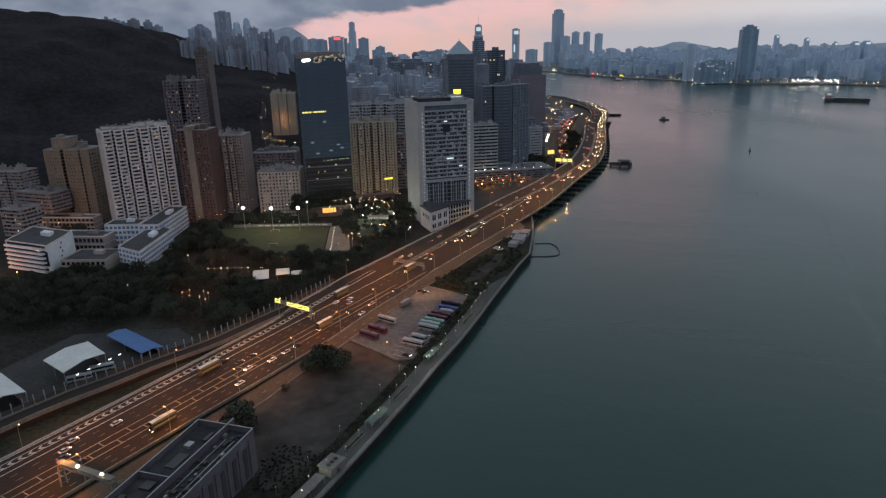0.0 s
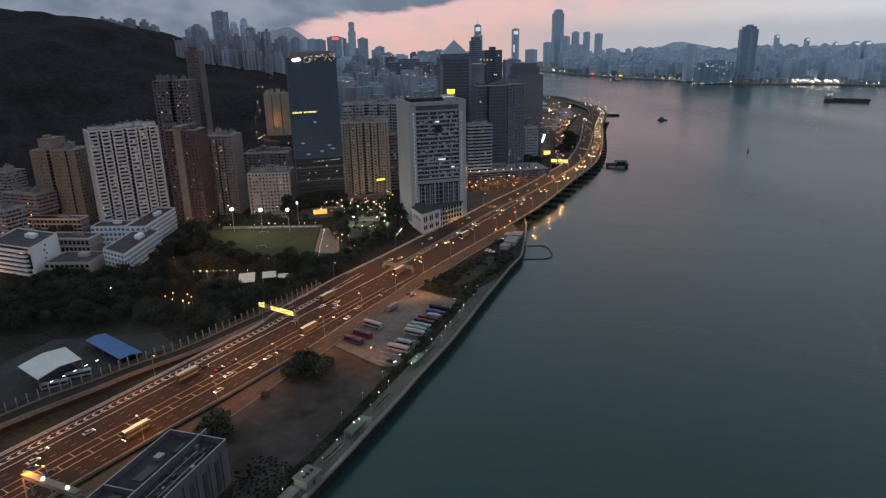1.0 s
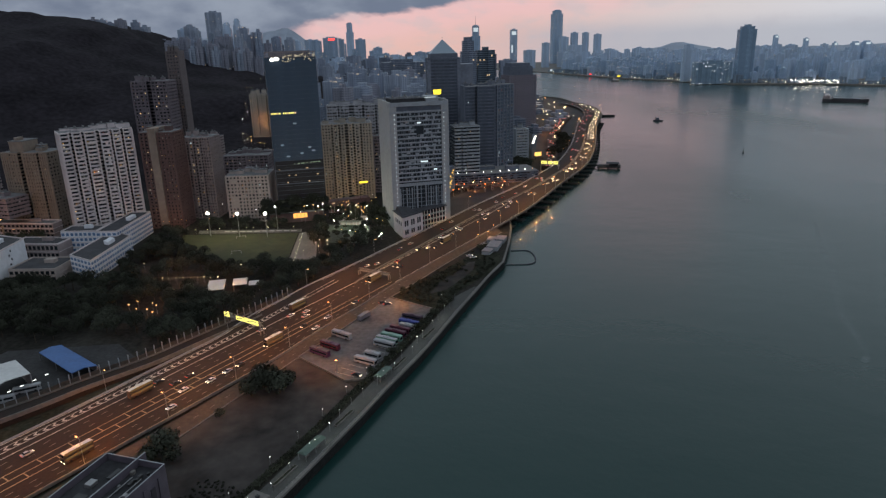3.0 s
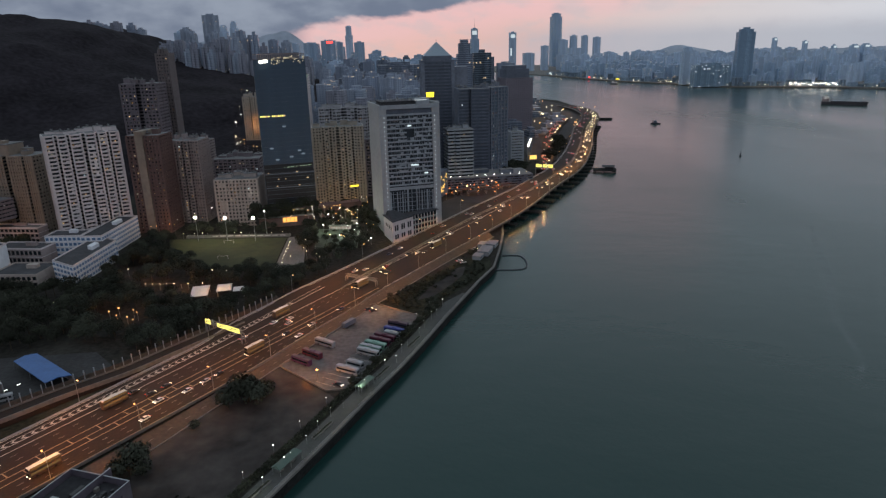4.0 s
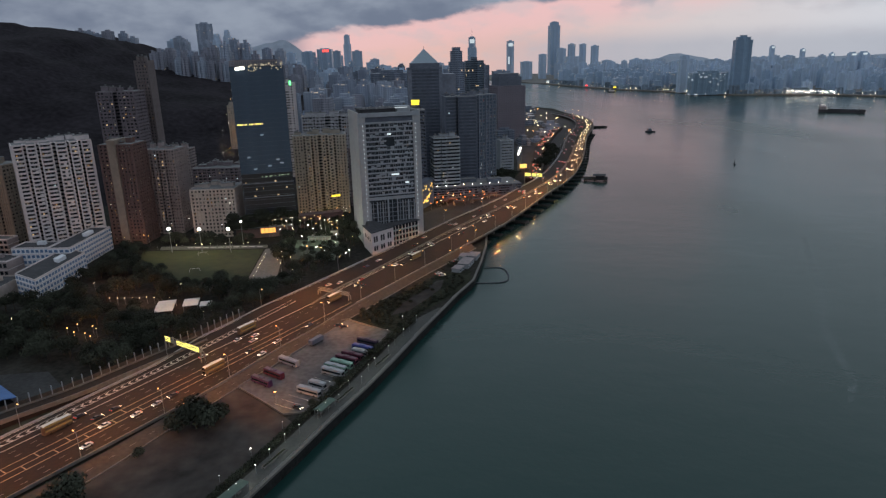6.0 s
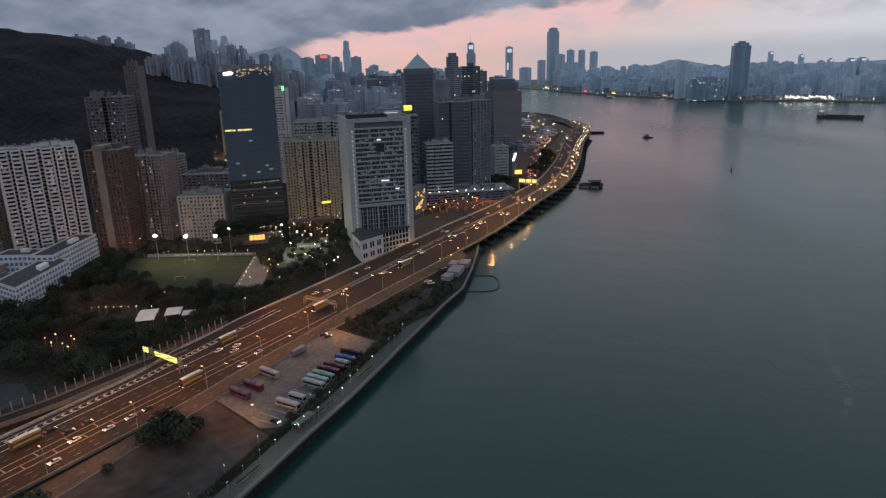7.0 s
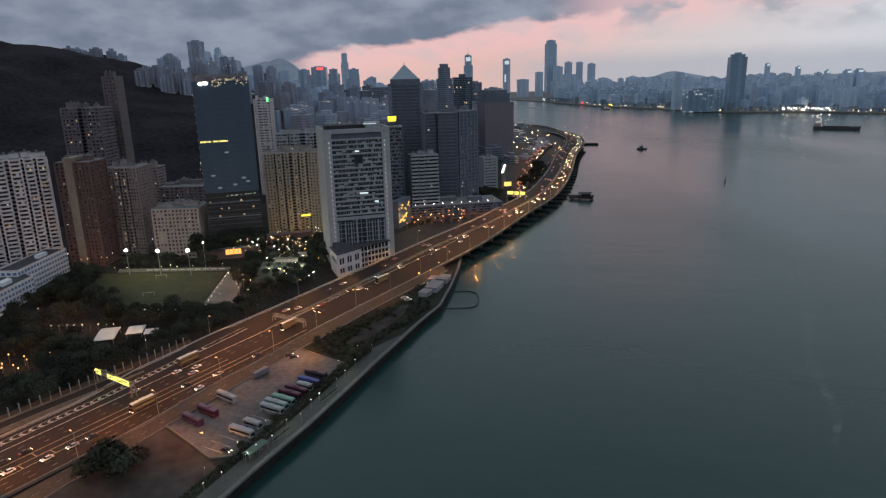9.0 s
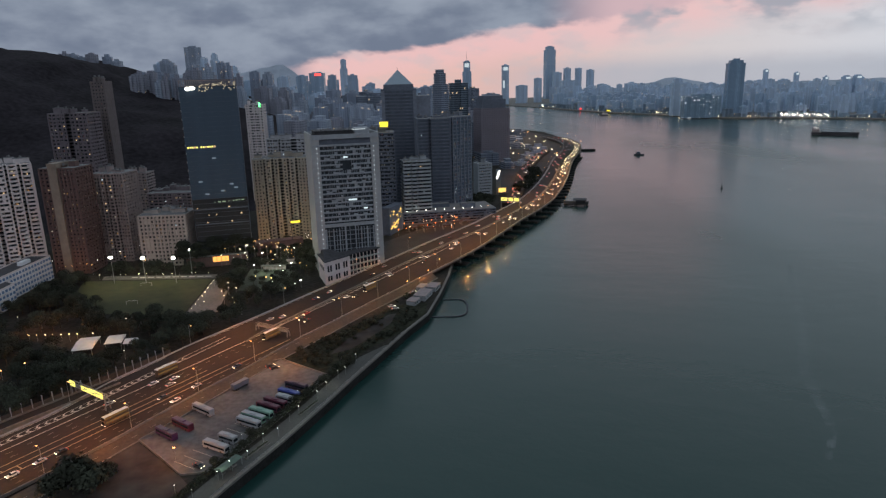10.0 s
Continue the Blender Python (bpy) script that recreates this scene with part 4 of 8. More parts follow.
def glass_tower():
    x, y = -122.2, 584
    w, d, h = 42.0, 22.0, 139.0
    t = thing("glass_tower", "tall blue glass curtain-wall tower with a lit sign at its crown", "tower", x, y, LAND, math.radians(16))
    part("core", Shape().box(0.25, w - 0.25, 0.25, d - 0.25, 0, h), DARK_WALL, t)
    rows, cols = 36, 14
    pw, ph = w / cols, (h - 4) / rows
    pane = Shape().box(0.06, w - 0.06, 0, 0.25, 0.05, ph - 0.05).mesh("curtain_panel", BLUE_GLASS)
    # black colour on the lower rows stands for dark, unlit floors
    low_pane = Shape().box(0.06, w - 0.06, 0, 0.25, 0.12, ph - 0.12).mesh("dark_panel", BLACK_WALL)
    sidep = Shape().box(0, 0.25, 0.06, d - 0.06, 0.12, ph - 0.12).mesh("side_panel", BLUE_GLASS)
    for j in range(rows):
        part("curtain_panel", low_pane if j < 13 else pane, BLUE_GLASS, t, at=(0, 0, 4 + j * ph))
        part("side_panel", sidep, BLUE_GLASS, t, at=(w - 0.25, 0, 4 + j * ph))
        part("side_panel", sidep, BLUE_GLASS, t, at=(0, 0, 4 + j * ph))
    for k in range(cols + 1):
        part("mullion", unit_mesh("mullion", BLUE_GLASS, 0.1, 0.3, h - 4 - 13 * ph), BLUE_GLASS, t, at=(k * pw, 0.05, 4 + 13 * ph))
    for j in range(1, rows, 2):
        part("corner_bracket", unit_mesh("corner_bracket", STEEL, 0.5, 0.5, 1.4), STEEL, t, at=(-0.1, 0.0, 20 + j * (h - 22) / rows))
    part("roof", Shape().box(0, w, 0, d, h, h + 0.4), ROOF_DARK, t)
    fin = unit_mesh("crown_fin", GREY_WALL, 0.5, 0.4, 4.0)
    for k in range(29):
        part("crown_fin", fin, GREY_WALL, t, at=(0.5 + k * (w - 1) / 28, 0.4, h + 0.4))
    part("crown_rail", Shape().box(0, w, 0.2, 0.7, h + 4.4, h + 5.0), GREY_WALL, t)
    part("crown_room", Shape().box(4, w - 4, 5, d - 3, h + 0.4, h + 5.5), DARK_WALL, t)
    part("crown_sign", Shape().ball(6.2, -0.2, h - 1.3, 2.0, 1.5, 12, 6).ball(9.4, -0.2, h - 0.9, 2.6, 1.4, 12, 6), SIGN_WHITE, t, "glowing white emblem sign at the crown")
    rnd = random.Random(31)
    for k in range(54):
        a, z = rnd.uniform(13.5, w - 1), h + rnd.triangular(-4.5, 3.5, 0.6)
        lw, y1, lh = rnd.choice((0.6, 0.9, 1.2, 1.5)), 0.2 if z > h else -0.08, rnd.choice((0.4, 0.6, 0.9))
        part("crown_light", unit_mesh("crown_light", CROWN_GLOW, lw, abs(y1 - 0.02), lh), CROWN_GLOW, t, at=(a + lw / 2, (0.02 + y1) / 2, z))
    for z in (32, 44):
        part("ledge", Shape().box(-0.3, w + 0.3, -0.5, 0.3, z, z + 0.7), DARK_WALL, t, "dark podium ledge")
    low = Shape()
    for k in range(7):
        a, z = rnd.uniform(1, w - 3), rnd.choice((33.2, 39.2, 45.0))
        low.box(a, a + rnd.uniform(0.6, 1.4), -0.12, -0.02, z, z + 0.9)
    part("podium_light", low, LIT_WARM, t, "scattered warm podium windows")
    for k in range(9):
        a = 17 + k * 2.6 + rnd.uniform(-0.6, 0.6)
        lw = rnd.choice((0.8, 1.2, 1.6, 2.0))
        part("terrace_light", unit_mesh("terrace_light", PALE_GREEN_GLOW, lw, 0.2, 0.8), PALE_GREEN_GLOW, t, at=(a + lw / 2, -0.6, 49.4 + 0.1 * k))
    for k in range(13):
        if k != 5:
            part("lit_floor", unit_mesh("lit_floor", SIGN_LIME if k not in (3, 8, 12) else LIT_WARM, 1.35, 0.16, 1.3), SIGN_LIME, t, "yellow-lit window", at=(1.8 + k * 1.62, 0.02, 92.8 + 0.015 * k))
    for a, z in ((8, 66), (20, 84), (31, 63), (24, 58), (12, 56), (34, 60)):
        part("lit_window", unit_mesh("faint_window", FAINT_COOL, 3.0, 0.12, 1.2), FAINT_COOL, t, at=(a, -0.02, z))
    return t


CROWN_GLOW = glow_material("crown_lamps", (1.0, 0.88, 0.62), 0.45)
PALE_GREEN_GLOW = glow_material("terrace_lamps", (0.75, 1.0, 0.7), 0.3)
FAINT_COOL = glow_material("faint_window", (0.6, 0.8, 1.0), 0.22)
glass_tower()

# housing blocks
tower("tall white housing block with rows of balconies and dark slots", -277, 536, 35.5, 53.8, 22, 90.5, 28, WHITE_WALL, band=0.44, proud=1.4,
      bays=[(0, 7.4, 0), (9.1, 15.9, 2.0), (17.6, 26.1, 2.8), (28.7, 36.3, 2.8), (38.0, 44.5, 2.0), (46.5, 53.8, 0)], piers=6, pier_w=0.9, lit=16, seed=2, plant=5, side_piers=5, fuss=0.42, posts=False)
tower("beige tiled housing tower with a dark central recess", -343, 562, -7, 41, 24, 72.8, 23, BEIGE, band=0.5, proud=0.5,
      bays=[(0, 7, 0), (7.4, 16, 1.5), (17.2, 19, -1.5), (20.5, 33, 1.5), (34, 41, 0)], piers=15, pier_w=1.1, lit=16, seed=3, side_piers=6, fuss=0.5)
beige_top = thing("rooftop_house", "beige roof house on the housing tower", "roof house", -343, 562, 73.7, math.radians(-7))
part("wall", Shape().box(7.6, 20, 2, 20, 0, 8.5), BEIGE, beige_top)
part("roof", Shape().box(7.2, 20.4, 1.6, 20.4, 8.5, 9.2), ROOF_GREY, beige_top)
part("water_tank", Shape().box(10, 14, 6, 12, 9.2, 11.6), BEIGE, beige_top)
tower("narrow grey housing tower behind the beige one", -322, 640, -6, 22, 20, 74, 24, MAUVE, band=0.55, piers=6, pier_w=1.2, lit=6, seed=4)
brown_tower, _ = tower("brown tiled housing tower with a pale central stair strip", -228, 566, -2, 27.5, 24, 86, 28, BROWN, band=0.55, proud=0.5,
      bays=[(0, 8.0, 0), (14.9, 27.5, 0)], piers=8, pier_w=1.3, lit=30, seed=5, side_piers=6, fuss=0.45)
part("stair_wall", Shape().box(8.3, 14.6, -1.6, 20, 0, 84.0), BEIGE, brown_tower, "pale beige blank stair strip")
part("stair_cap", Shape().box(8.05, 14.85, -1.9, 20.3, 84.0, 86.0), BEIGE, brown_tower, "pale beige blank stair strip")
tower("dark slab tower with a flat roof terrace behind the housing", -277, 672, 2, 34.5, 26, 122.5, 37, DUSK_SLATE, band=0.5, proud=0.8,
      bays=[(0, 15, 0), (19.5, 34.5, 0)], piers=9, pier_w=0.8, lit=26, lit_cool=6, seed=6, plant=2, side_piers=5, fuss=0.5)
tower("slim dark brown tower rising behind the slab", -255, 712, -3, 13, 14, 149.5, 46, DUSK_BROWN, band=0.6, piers=4, pier_w=1.3, lit=6, seed=8, side_piers=4, solid_sides=0.9)
tower("grey housing tower with deep balcony slots", -208.5, 600, -3, 27, 24, 76.8, 26, GREY_WALL, band=0.46, proud=0.9,
      bays=[(0, 7.9, 0), (8.7, 12.3, 2), (14.2, 18.6, 2), (19.4, 27, 0)], piers=9, pier_w=0.6, lit=16, seed=9, side_piers=6, fuss=0.5)
tower("lower grey wing of the housing tower", -228, 700, -3, 20, 16, 64, 21, GREY_WALL, band=0.5, piers=4, pier_w=0.8, lit=8, seed=10, fuss=0.5)
tower("square white housing block with a grid of punched windows", -166, 581, 3, 37, 29, 45, 13, OFF_WHITE, band=0.42, proud=0.6, piers=12, pier_w=1.25, lit=14, seed=11, plant=4, side_piers=8, fuss=0.45)
tower("grey stepped block behind the square one", -192, 660, 2, 44, 30, 50, 16, MAUVE, band=0.5, piers=10, pier_w=1.0, lit=14, lit_cool=6, seed=12, plant=4, fuss=0.45)
tower("pale brown housing block on the hillside", -223, 880, 6, 31, 20, 94, 24, CREAM, band=0.5, bays=[(0, 9, 0), (10.5, 20.5, 1), (22, 31, 0)], piers=9, pier_w=1.4, lit=10, seed=13, base=40)
tower("cream housing block with stacked bay windows lit from the street", -93, 655, 10, 49, 24, 78.8, 26, CREAM, band=0.45, proud=0.9,
      bays=[(0, 9.8, 0), (11.3, 16.7, 2.0), (18.4, 22.8, 0), (26, 30.4, 0), (32.1, 37.5, 2.0), (39.2, 49, 0)], piers=13, pier_w=1.5, lit=16, seed=14, plant=3, side_piers=6, fuss=0.45)
tower("white housing row with a bright roof edge behind the cream block", -100, 735, 4, 76, 18, 90, 26, FAR_WALL, band=0.45, proud=0.8,
      bays=[(0, 12, 0), (14, 24, 1.5), (30, 38, 0), (41, 52, 1.5), (54, 62, 0), (66, 76, 1)], piers=12, pier_w=0.8, lit=12, lit_cool=8, seed=34, plant=4, fuss=0.6)
tower("grey block with a lit blue sign beside the cream housing", -47, 690, 8, 24, 20, 62, 18, MAUVE, band=0.5, piers=5, pier_w=0.8, lit=10, lit_cool=4, seed=15, fuss=0.45)
ladder_tower, ladder_h = tower("white ladder-fronted tower with balconies behind the glass tower", -151, 848, 4, 20, 20, 121, 37, WHITE_WALL, band=0.5, proud=1.2, bays=[(0, 3.0, 0), (3.4, 15.5, -0.6), (16, 20, 0)], piers=3, pier_w=0.9, lit=3, seed=16, fuss=0.2)
part("beacon_sign", Shape().box(15.5, 17.5, -0.9, -0.1, ladder_h - 2, ladder_h + 3), SIGN_GREEN, ladder_tower, "green beacon sign")
tower("small pale office block with continuous strip windows", 37.3, 717, 12, 28, 22, 66.5, 17, SLAB_GREY, band=0.5, proud=0.8, lit=2, lit_cool=2, seed=17, bays=[(0, 8, 0), (8.3, 14, 0.8), (14.3, 28, 0)], fuss=0.0, posts=False)
tower("dark office tower with grey strip bands", 50, 772, 6, 36, 30, 104, 27, DARK_WALL, core=DIM_GLASS, band=0.35, proud=0.6, lit=0, lit_cool=3, seed=18, bays=[(0, 12, 0), (14.5, 36, 0)], solid_sides=1.2, fuss=0.0, posts=False)
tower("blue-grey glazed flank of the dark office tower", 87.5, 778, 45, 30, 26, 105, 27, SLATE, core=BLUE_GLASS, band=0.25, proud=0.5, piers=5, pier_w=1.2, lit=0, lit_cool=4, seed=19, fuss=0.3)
rose_tower, _ = tower("rose-grey granite office tower with a dark stepped crown", 142, 1166, 16, 50, 40, 96, 27, ROSE, band=0.72, proud=0.15, piers=12, pier_w=2.9, lit=2, seed=20, plant=0, side_piers=6, fuss=0.0)
part("lower_crown", Shape().box(3, 44, 3, 37, 92.5, 107), DARK_WALL, rose_tower, "dark stepped crown storey")
part("upper_crown", Shape().box(5, 40, 6, 34, 107, 112.5), DARK_WALL, rose_tower, "dark stepped crown storey")


def pyramid_tower():
    x, y = 8.5, 832
    t = thing("pyramid_tower", "dark office tower topped with a pale glass pyramid", "tower", x, y, LAND, math.radians(5))
    w, d, h = 40.0, 36.0, 129.0
    part("core", Shape().box(0.4, w - 0.4, 0.4, d - 0.4, 0, h), DIM_GLASS, t)
    bandm = Shape().box(0, w, 0, d, 0, 1.3).mesh("floor_band", DARK_WALL)
    for i in range(34):
        part("floor_band", bandm, DARK_WALL, t, at=(0, 0, i * h / 34))
    for a in (0, w - 4):
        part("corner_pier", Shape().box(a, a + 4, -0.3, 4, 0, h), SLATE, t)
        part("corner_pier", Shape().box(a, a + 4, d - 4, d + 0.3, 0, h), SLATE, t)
    part("shoulder", Shape().box(0, w, 0, d, h, h + 2).box(3, w - 3, 3, d - 3, h + 2, h + 7), DARK_WALL, t)
    part("pyramid", Shape().prism([(4, 4), (w - 4, 4), (w - 4, d - 4), (4, d - 4)], h + 7, h + 23, [(w / 2 - 0.3, d / 2 - 0.3), (w / 2 + 0.3, d / 2 - 0.3), (w / 2 + 0.3, d / 2 + 0.3), (w / 2 - 0.3, d / 2 + 0.3)]), PALE_GLASS, t, "pale glass pyramid roof")
    part("finial", Shape().tube(w / 2, d / 2, h + 23, h + 26, 0.2), STEEL, t)
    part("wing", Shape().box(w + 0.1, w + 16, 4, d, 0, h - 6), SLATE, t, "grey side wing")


PALE_GLASS = material("pale_pyramid_glass", (0.32, 0.40, 0.46), 0.3, vary=0.1)
pyramid_tower()
yellow = thing("rooftop_sign", "glowing yellow square sign on a dark rooftop", "sign", 14.5, 719, 98)
part("board", Shape().prism([(1.6, 0), (9.2, 0), (9.2, 0.8), (1.6, 0.8)], 3.2, 8.2, [(1.1, 0), (9.7, 0), (9.7, 0.8), (1.1, 0.8)]), SIGN_YELLOW, yellow)
part("frame", Shape().box(0, 0.5, 0.2, 0.7, -2.2, 3.2).box(10, 10.5, 0.2, 0.7, -2.2, 3.2).box(0.5, 10, 0.3, 0.6, 0.4, 0.9), DARK_STEEL, yellow)
tower("dark office block carrying a yellow rooftop sign", -20, 712, 5, 50, 28, 95, 25, DARK_WALL, band=0.4, lit=3, seed=24, plant=2)
podium("long dark podium deck with lamps along its edge", 36, 712, 12, 96, 40, 15, DARK_WALL, floors=4, lit=0, lit_cool=3, seed=23, plant=1)


# school and civic buildings near the park
def slab_block(label, x, y, turn, w, d, h, floors, wall, windows, both=True, name="school_wing", category="building", bands=WHITE_WALL, roof_mat=ROOF_GREY, stairs=True, skew=0.0):
    t = thing(name, label, category, x, y, LAND, math.radians(turn))
    def lean(sh):
        sh.v = [(x, y - skew * x, z) for x, y, z in sh.v]
        return sh

    part("wall", lean(Shape().box(0, w, 0, d, 0, h)), wall, t)
    part("roof", lean(Shape().box(0.4, w - 0.4, 0.4, d - 0.4, h, h + 0.25)), roof_mat, t)
    para = Shape()
    for bx in ((0, w, 0, 0.4), (0, w, d - 0.4, d), (0, 0.4, 0.4, d - 0.4), (w - 0.4, w, 0.4, d - 0.4)):
        para.box(*bx, h, h + 1.1)
    part("parapet", lean(para), bands, t)
    fh = h / floors
    n = max(2, round(w / 3.6))
    win = lean(Shape().box(-w / n * 0.31, w / n * 0.31, -0.12, 0.12, 0, fh * 0.52)).mesh("window", windows)
    m = max(2, round(d / 3.6))
    winy = unit_mesh("end_window", windows, 0.24, d / m * 0.62, fh * 0.52)
    for i in range(floors):
        for k in range(n):
            part("window", win, windows, t, at=((k + 0.5) * w / n, -0.05 - skew * (k + 0.5) * w / n, i * fh + fh * 0.3))
        if both:
            for k in range(m):
                part("end_window", winy, windows, t, at=(w + 0.05, (k + 0.5) * d / m - skew * w, i * fh + fh * 0.3))
    sill = lean(Shape().box(-0.25, w + 0.25, -0.45, d + 0.25, 0, 0.35)).mesh("ledge", bands)
    for i in range(1, floors):
        part("ledge", sill, bands, t, at=(0, 0, i * fh))
    if stairs:
        part("stair_head", lean(Shape().box(w * 0.5, w * 0.72, d * 0.55, d * 0.72, h + 0.25, h + 2.8)), wall, t)
    return t


slab_block("long white school wing with rows of square windows", -234, 448, 0, 21.5, 60, 14.0, 4, SCHOOL_WHITE, BLUE_PANEL, roof_mat=ROOF_DARK, skew=0.66)
slab_block("white school back wing with a dark roof", -239, 494, 0, 16, 60, 17.5, 5, SCHOOL_WHITE, BLUE_PANEL, roof_mat=ROOF_DARK)
slab_block("white school wing with blue window bands", -269, 500, 0, 27, 17, 16.5, 4, SCHOOL_WHITE, BLUE_PANEL, both=False, roof_mat=ROOF_DARK)
civic = slab_block("white civic block with long balconies and dotted end wall", -314, 448, 4, 38, 38, 20.5, 1, SCHOOL_WHITE, GLASS, name="civic_block", both=False, stairs=True, roof_mat=ROOF_DARK, skew=0.5)
slant = math.atan(-0.5)
for i in range(6):
    part("balcony", Shape().box(0.6, 38.5, -2.2, 0.05, 0, 1.3), SCHOOL_WHITE, civic, at=(0, 0, 1.2 + i * 3.3), turn=slant)
    part("window_strip", Shape().box(1.5, 40, -0.3, -0.02, 0, 1.7), GLASS, civic, "dark strip window", at=(0, 0, 2.6 + i * 3.3), turn=slant)
    part("end_window", unit_mesh("end_dot", GLASS, 0.24, 1.3, 1.3), GLASS, civic, at=(38.05, -2 + 2.2 * (i % 2), 2.2 + i * 3.0))
slab_block("low pale school hall with a row of windows", -270, 436, -2, 32, 26, 8.5, 2, OFF_WHITE, GLASS, name="school_hall", both=False, bands=OFF_WHITE, roof_mat=ROOF_DARK)
slab_block("grey block between the school and housing", -301, 488, -6, 38, 17, 11.5, 2, GREY_WALL, GLASS, name="grey_block", both=False, roof_mat=ROOF_DARK)
tower("grey stepped block with pale balconies at the foot of the hill", -341, 488, -18, 21, 18, 39, 7, GREY_WALL, name="hillside_block", category="building", base=18, lit=3, seed=41, band=0.42, plant=1, fuss=0.3)
tower("small grey tower on the slope", -424, 612, -14, 28, 22, 46, 14, GREY_WALL, name="hillside_block", category="tower", lit=2, seed=42, plant=2, fuss=0.6,
      bays=[(0, 12, 0), (14, 28, 0)])
tower("low flat-roofed grey block on the slope", -366, 548, -20, 40, 20, 39.5, 5, MAUVE, name="hillside_block", category="building", base=24, lit=0, seed=43, plant=1, band=0.6, fuss=0.2)
slab_block("long low grey podium under the housing", -352, 548, -6, 52, 12, 12, 3, GREY_WALL, GLASS, name="slope_podium", both=False)

# ---- far city: stepped blocks with roof rooms ----
def far_block(x, y, w, d, h, mat, label, turn=0.0, base=LAND, step=0.0, mast=0.0, group="far city blocks", seed=0):
    rnd = random.Random(seed)
    t = thing("city_block", label, "tower", x, y, base - 2.0, math.radians(turn), group)
    if step:
        part("wall", Shape().box(-w / 2, w / 2, -d / 2, d / 2, 0, h * (1 - step)), mat, t)
        part("upper_wall", Shape().box(-w * 0.38, w * 0.38, -d * 0.38, d * 0.38, h * (1 - step), h), mat, t)
    else:
        a = rnd.uniform(0.06, 0.16) * w
        part("wall", Shape().prism([(-w / 2, -d / 2), (-a, -d / 2), (-a, -d / 2 + 2.5), (a, -d / 2 + 2.5), (a, -d / 2), (w / 2, -d / 2), (w / 2, d / 2), (-w / 2, d / 2)], 0, h), mat, t)
    q = rnd.uniform(0.15, 0.3)
    part("roof_room", Shape().box(-w * q, w * q, -d * q, d * q, h, h + rnd.uniform(3, 7)), mat, t)
    if mast:
        part("mast", Shape().tube(0, 0, h, h + mast, 0.9, 0.3, 6), STEEL, t)
    return t


def far_sign(t, x, y, z, w, h, mat):
    part("lit_sign", Shape().box(x - w / 2, x + w / 2, y - 0.8, y - 0.05, z, z + h), mat, t, "glowing sign panel")


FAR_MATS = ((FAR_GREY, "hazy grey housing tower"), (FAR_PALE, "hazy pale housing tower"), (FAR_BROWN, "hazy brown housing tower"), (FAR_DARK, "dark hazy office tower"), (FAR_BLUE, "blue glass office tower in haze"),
            (HAZE_PALE, "tower paled by painted haze across the city"), (HAZE_GREY, "tower greyed by painted haze across the city"), (HAZE_BLUE, "tower blued by painted haze across the city"))
rnd = random.Random(12)


def scatter(n, x0, x1, y0, y1, h0, h1, w0, w1, picks, keep=None, hilly=False, joined=""):
    placed, mass = [], Shape()
    tries = 0
    while len(placed) < n and tries < n * 60:
        tries += 1
        x, y = rnd.uniform(x0, x1), rnd.uniform(y0, y1)
        w, d = rnd.uniform(w0, w1), rnd.uniform(w0, w1)
        if keep and not keep(x, y):
            continue
        if any(abs(x - a) < (w + c) * 0.55 and abs(y - b) < (d + c) * 0.7 for a, b, c in placed):
            continue
        placed.append((x, y, max(w, d)))
        mat, label = FAR_MATS[rnd.choice(picks)]
        if joined:
            h, a = rnd.uniform(h0, h1), math.radians(rnd.uniform(-14, 14))
            z0 = LAND - 2.0 + (hill_height(x, y) * 0.92 if hilly else 0)
            mass.turned(x, y, w, d, z0, z0 + h, a)
            mass.turned(x, y, w * 0.4, d * 0.4, z0 + h, z0 + h + rnd.uniform(3, 7), a)
            continue
        base = LAND + (hill_height(x, y) * 0.92 if hilly else 0)
        far_block(x, y, w, d, rnd.uniform(h0, h1), mat, label, rnd.uniform(-14, 14), base, rnd.choice((0, 0, 0.15, 0.3)), seed=tries)
    if joined:
        whole("city_mass", mass, FAR_MATS[picks[0]][0], joined, "city", "stuff")


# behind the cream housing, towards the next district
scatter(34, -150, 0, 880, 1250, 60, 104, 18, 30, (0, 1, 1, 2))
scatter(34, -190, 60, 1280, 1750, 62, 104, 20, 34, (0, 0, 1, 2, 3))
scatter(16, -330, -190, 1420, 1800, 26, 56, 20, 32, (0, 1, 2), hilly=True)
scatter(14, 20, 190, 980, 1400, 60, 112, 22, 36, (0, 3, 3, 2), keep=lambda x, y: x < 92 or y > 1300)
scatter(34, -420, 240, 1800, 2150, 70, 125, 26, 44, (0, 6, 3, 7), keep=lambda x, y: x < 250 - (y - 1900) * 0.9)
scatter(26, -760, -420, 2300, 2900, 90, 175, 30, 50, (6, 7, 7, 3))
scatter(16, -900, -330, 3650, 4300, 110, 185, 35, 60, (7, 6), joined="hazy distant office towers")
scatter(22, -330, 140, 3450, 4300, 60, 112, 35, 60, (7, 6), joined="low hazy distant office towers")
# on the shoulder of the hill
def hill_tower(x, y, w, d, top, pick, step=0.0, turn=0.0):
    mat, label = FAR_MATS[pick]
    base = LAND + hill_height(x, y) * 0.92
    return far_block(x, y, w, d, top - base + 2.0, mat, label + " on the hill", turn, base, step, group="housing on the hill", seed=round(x))


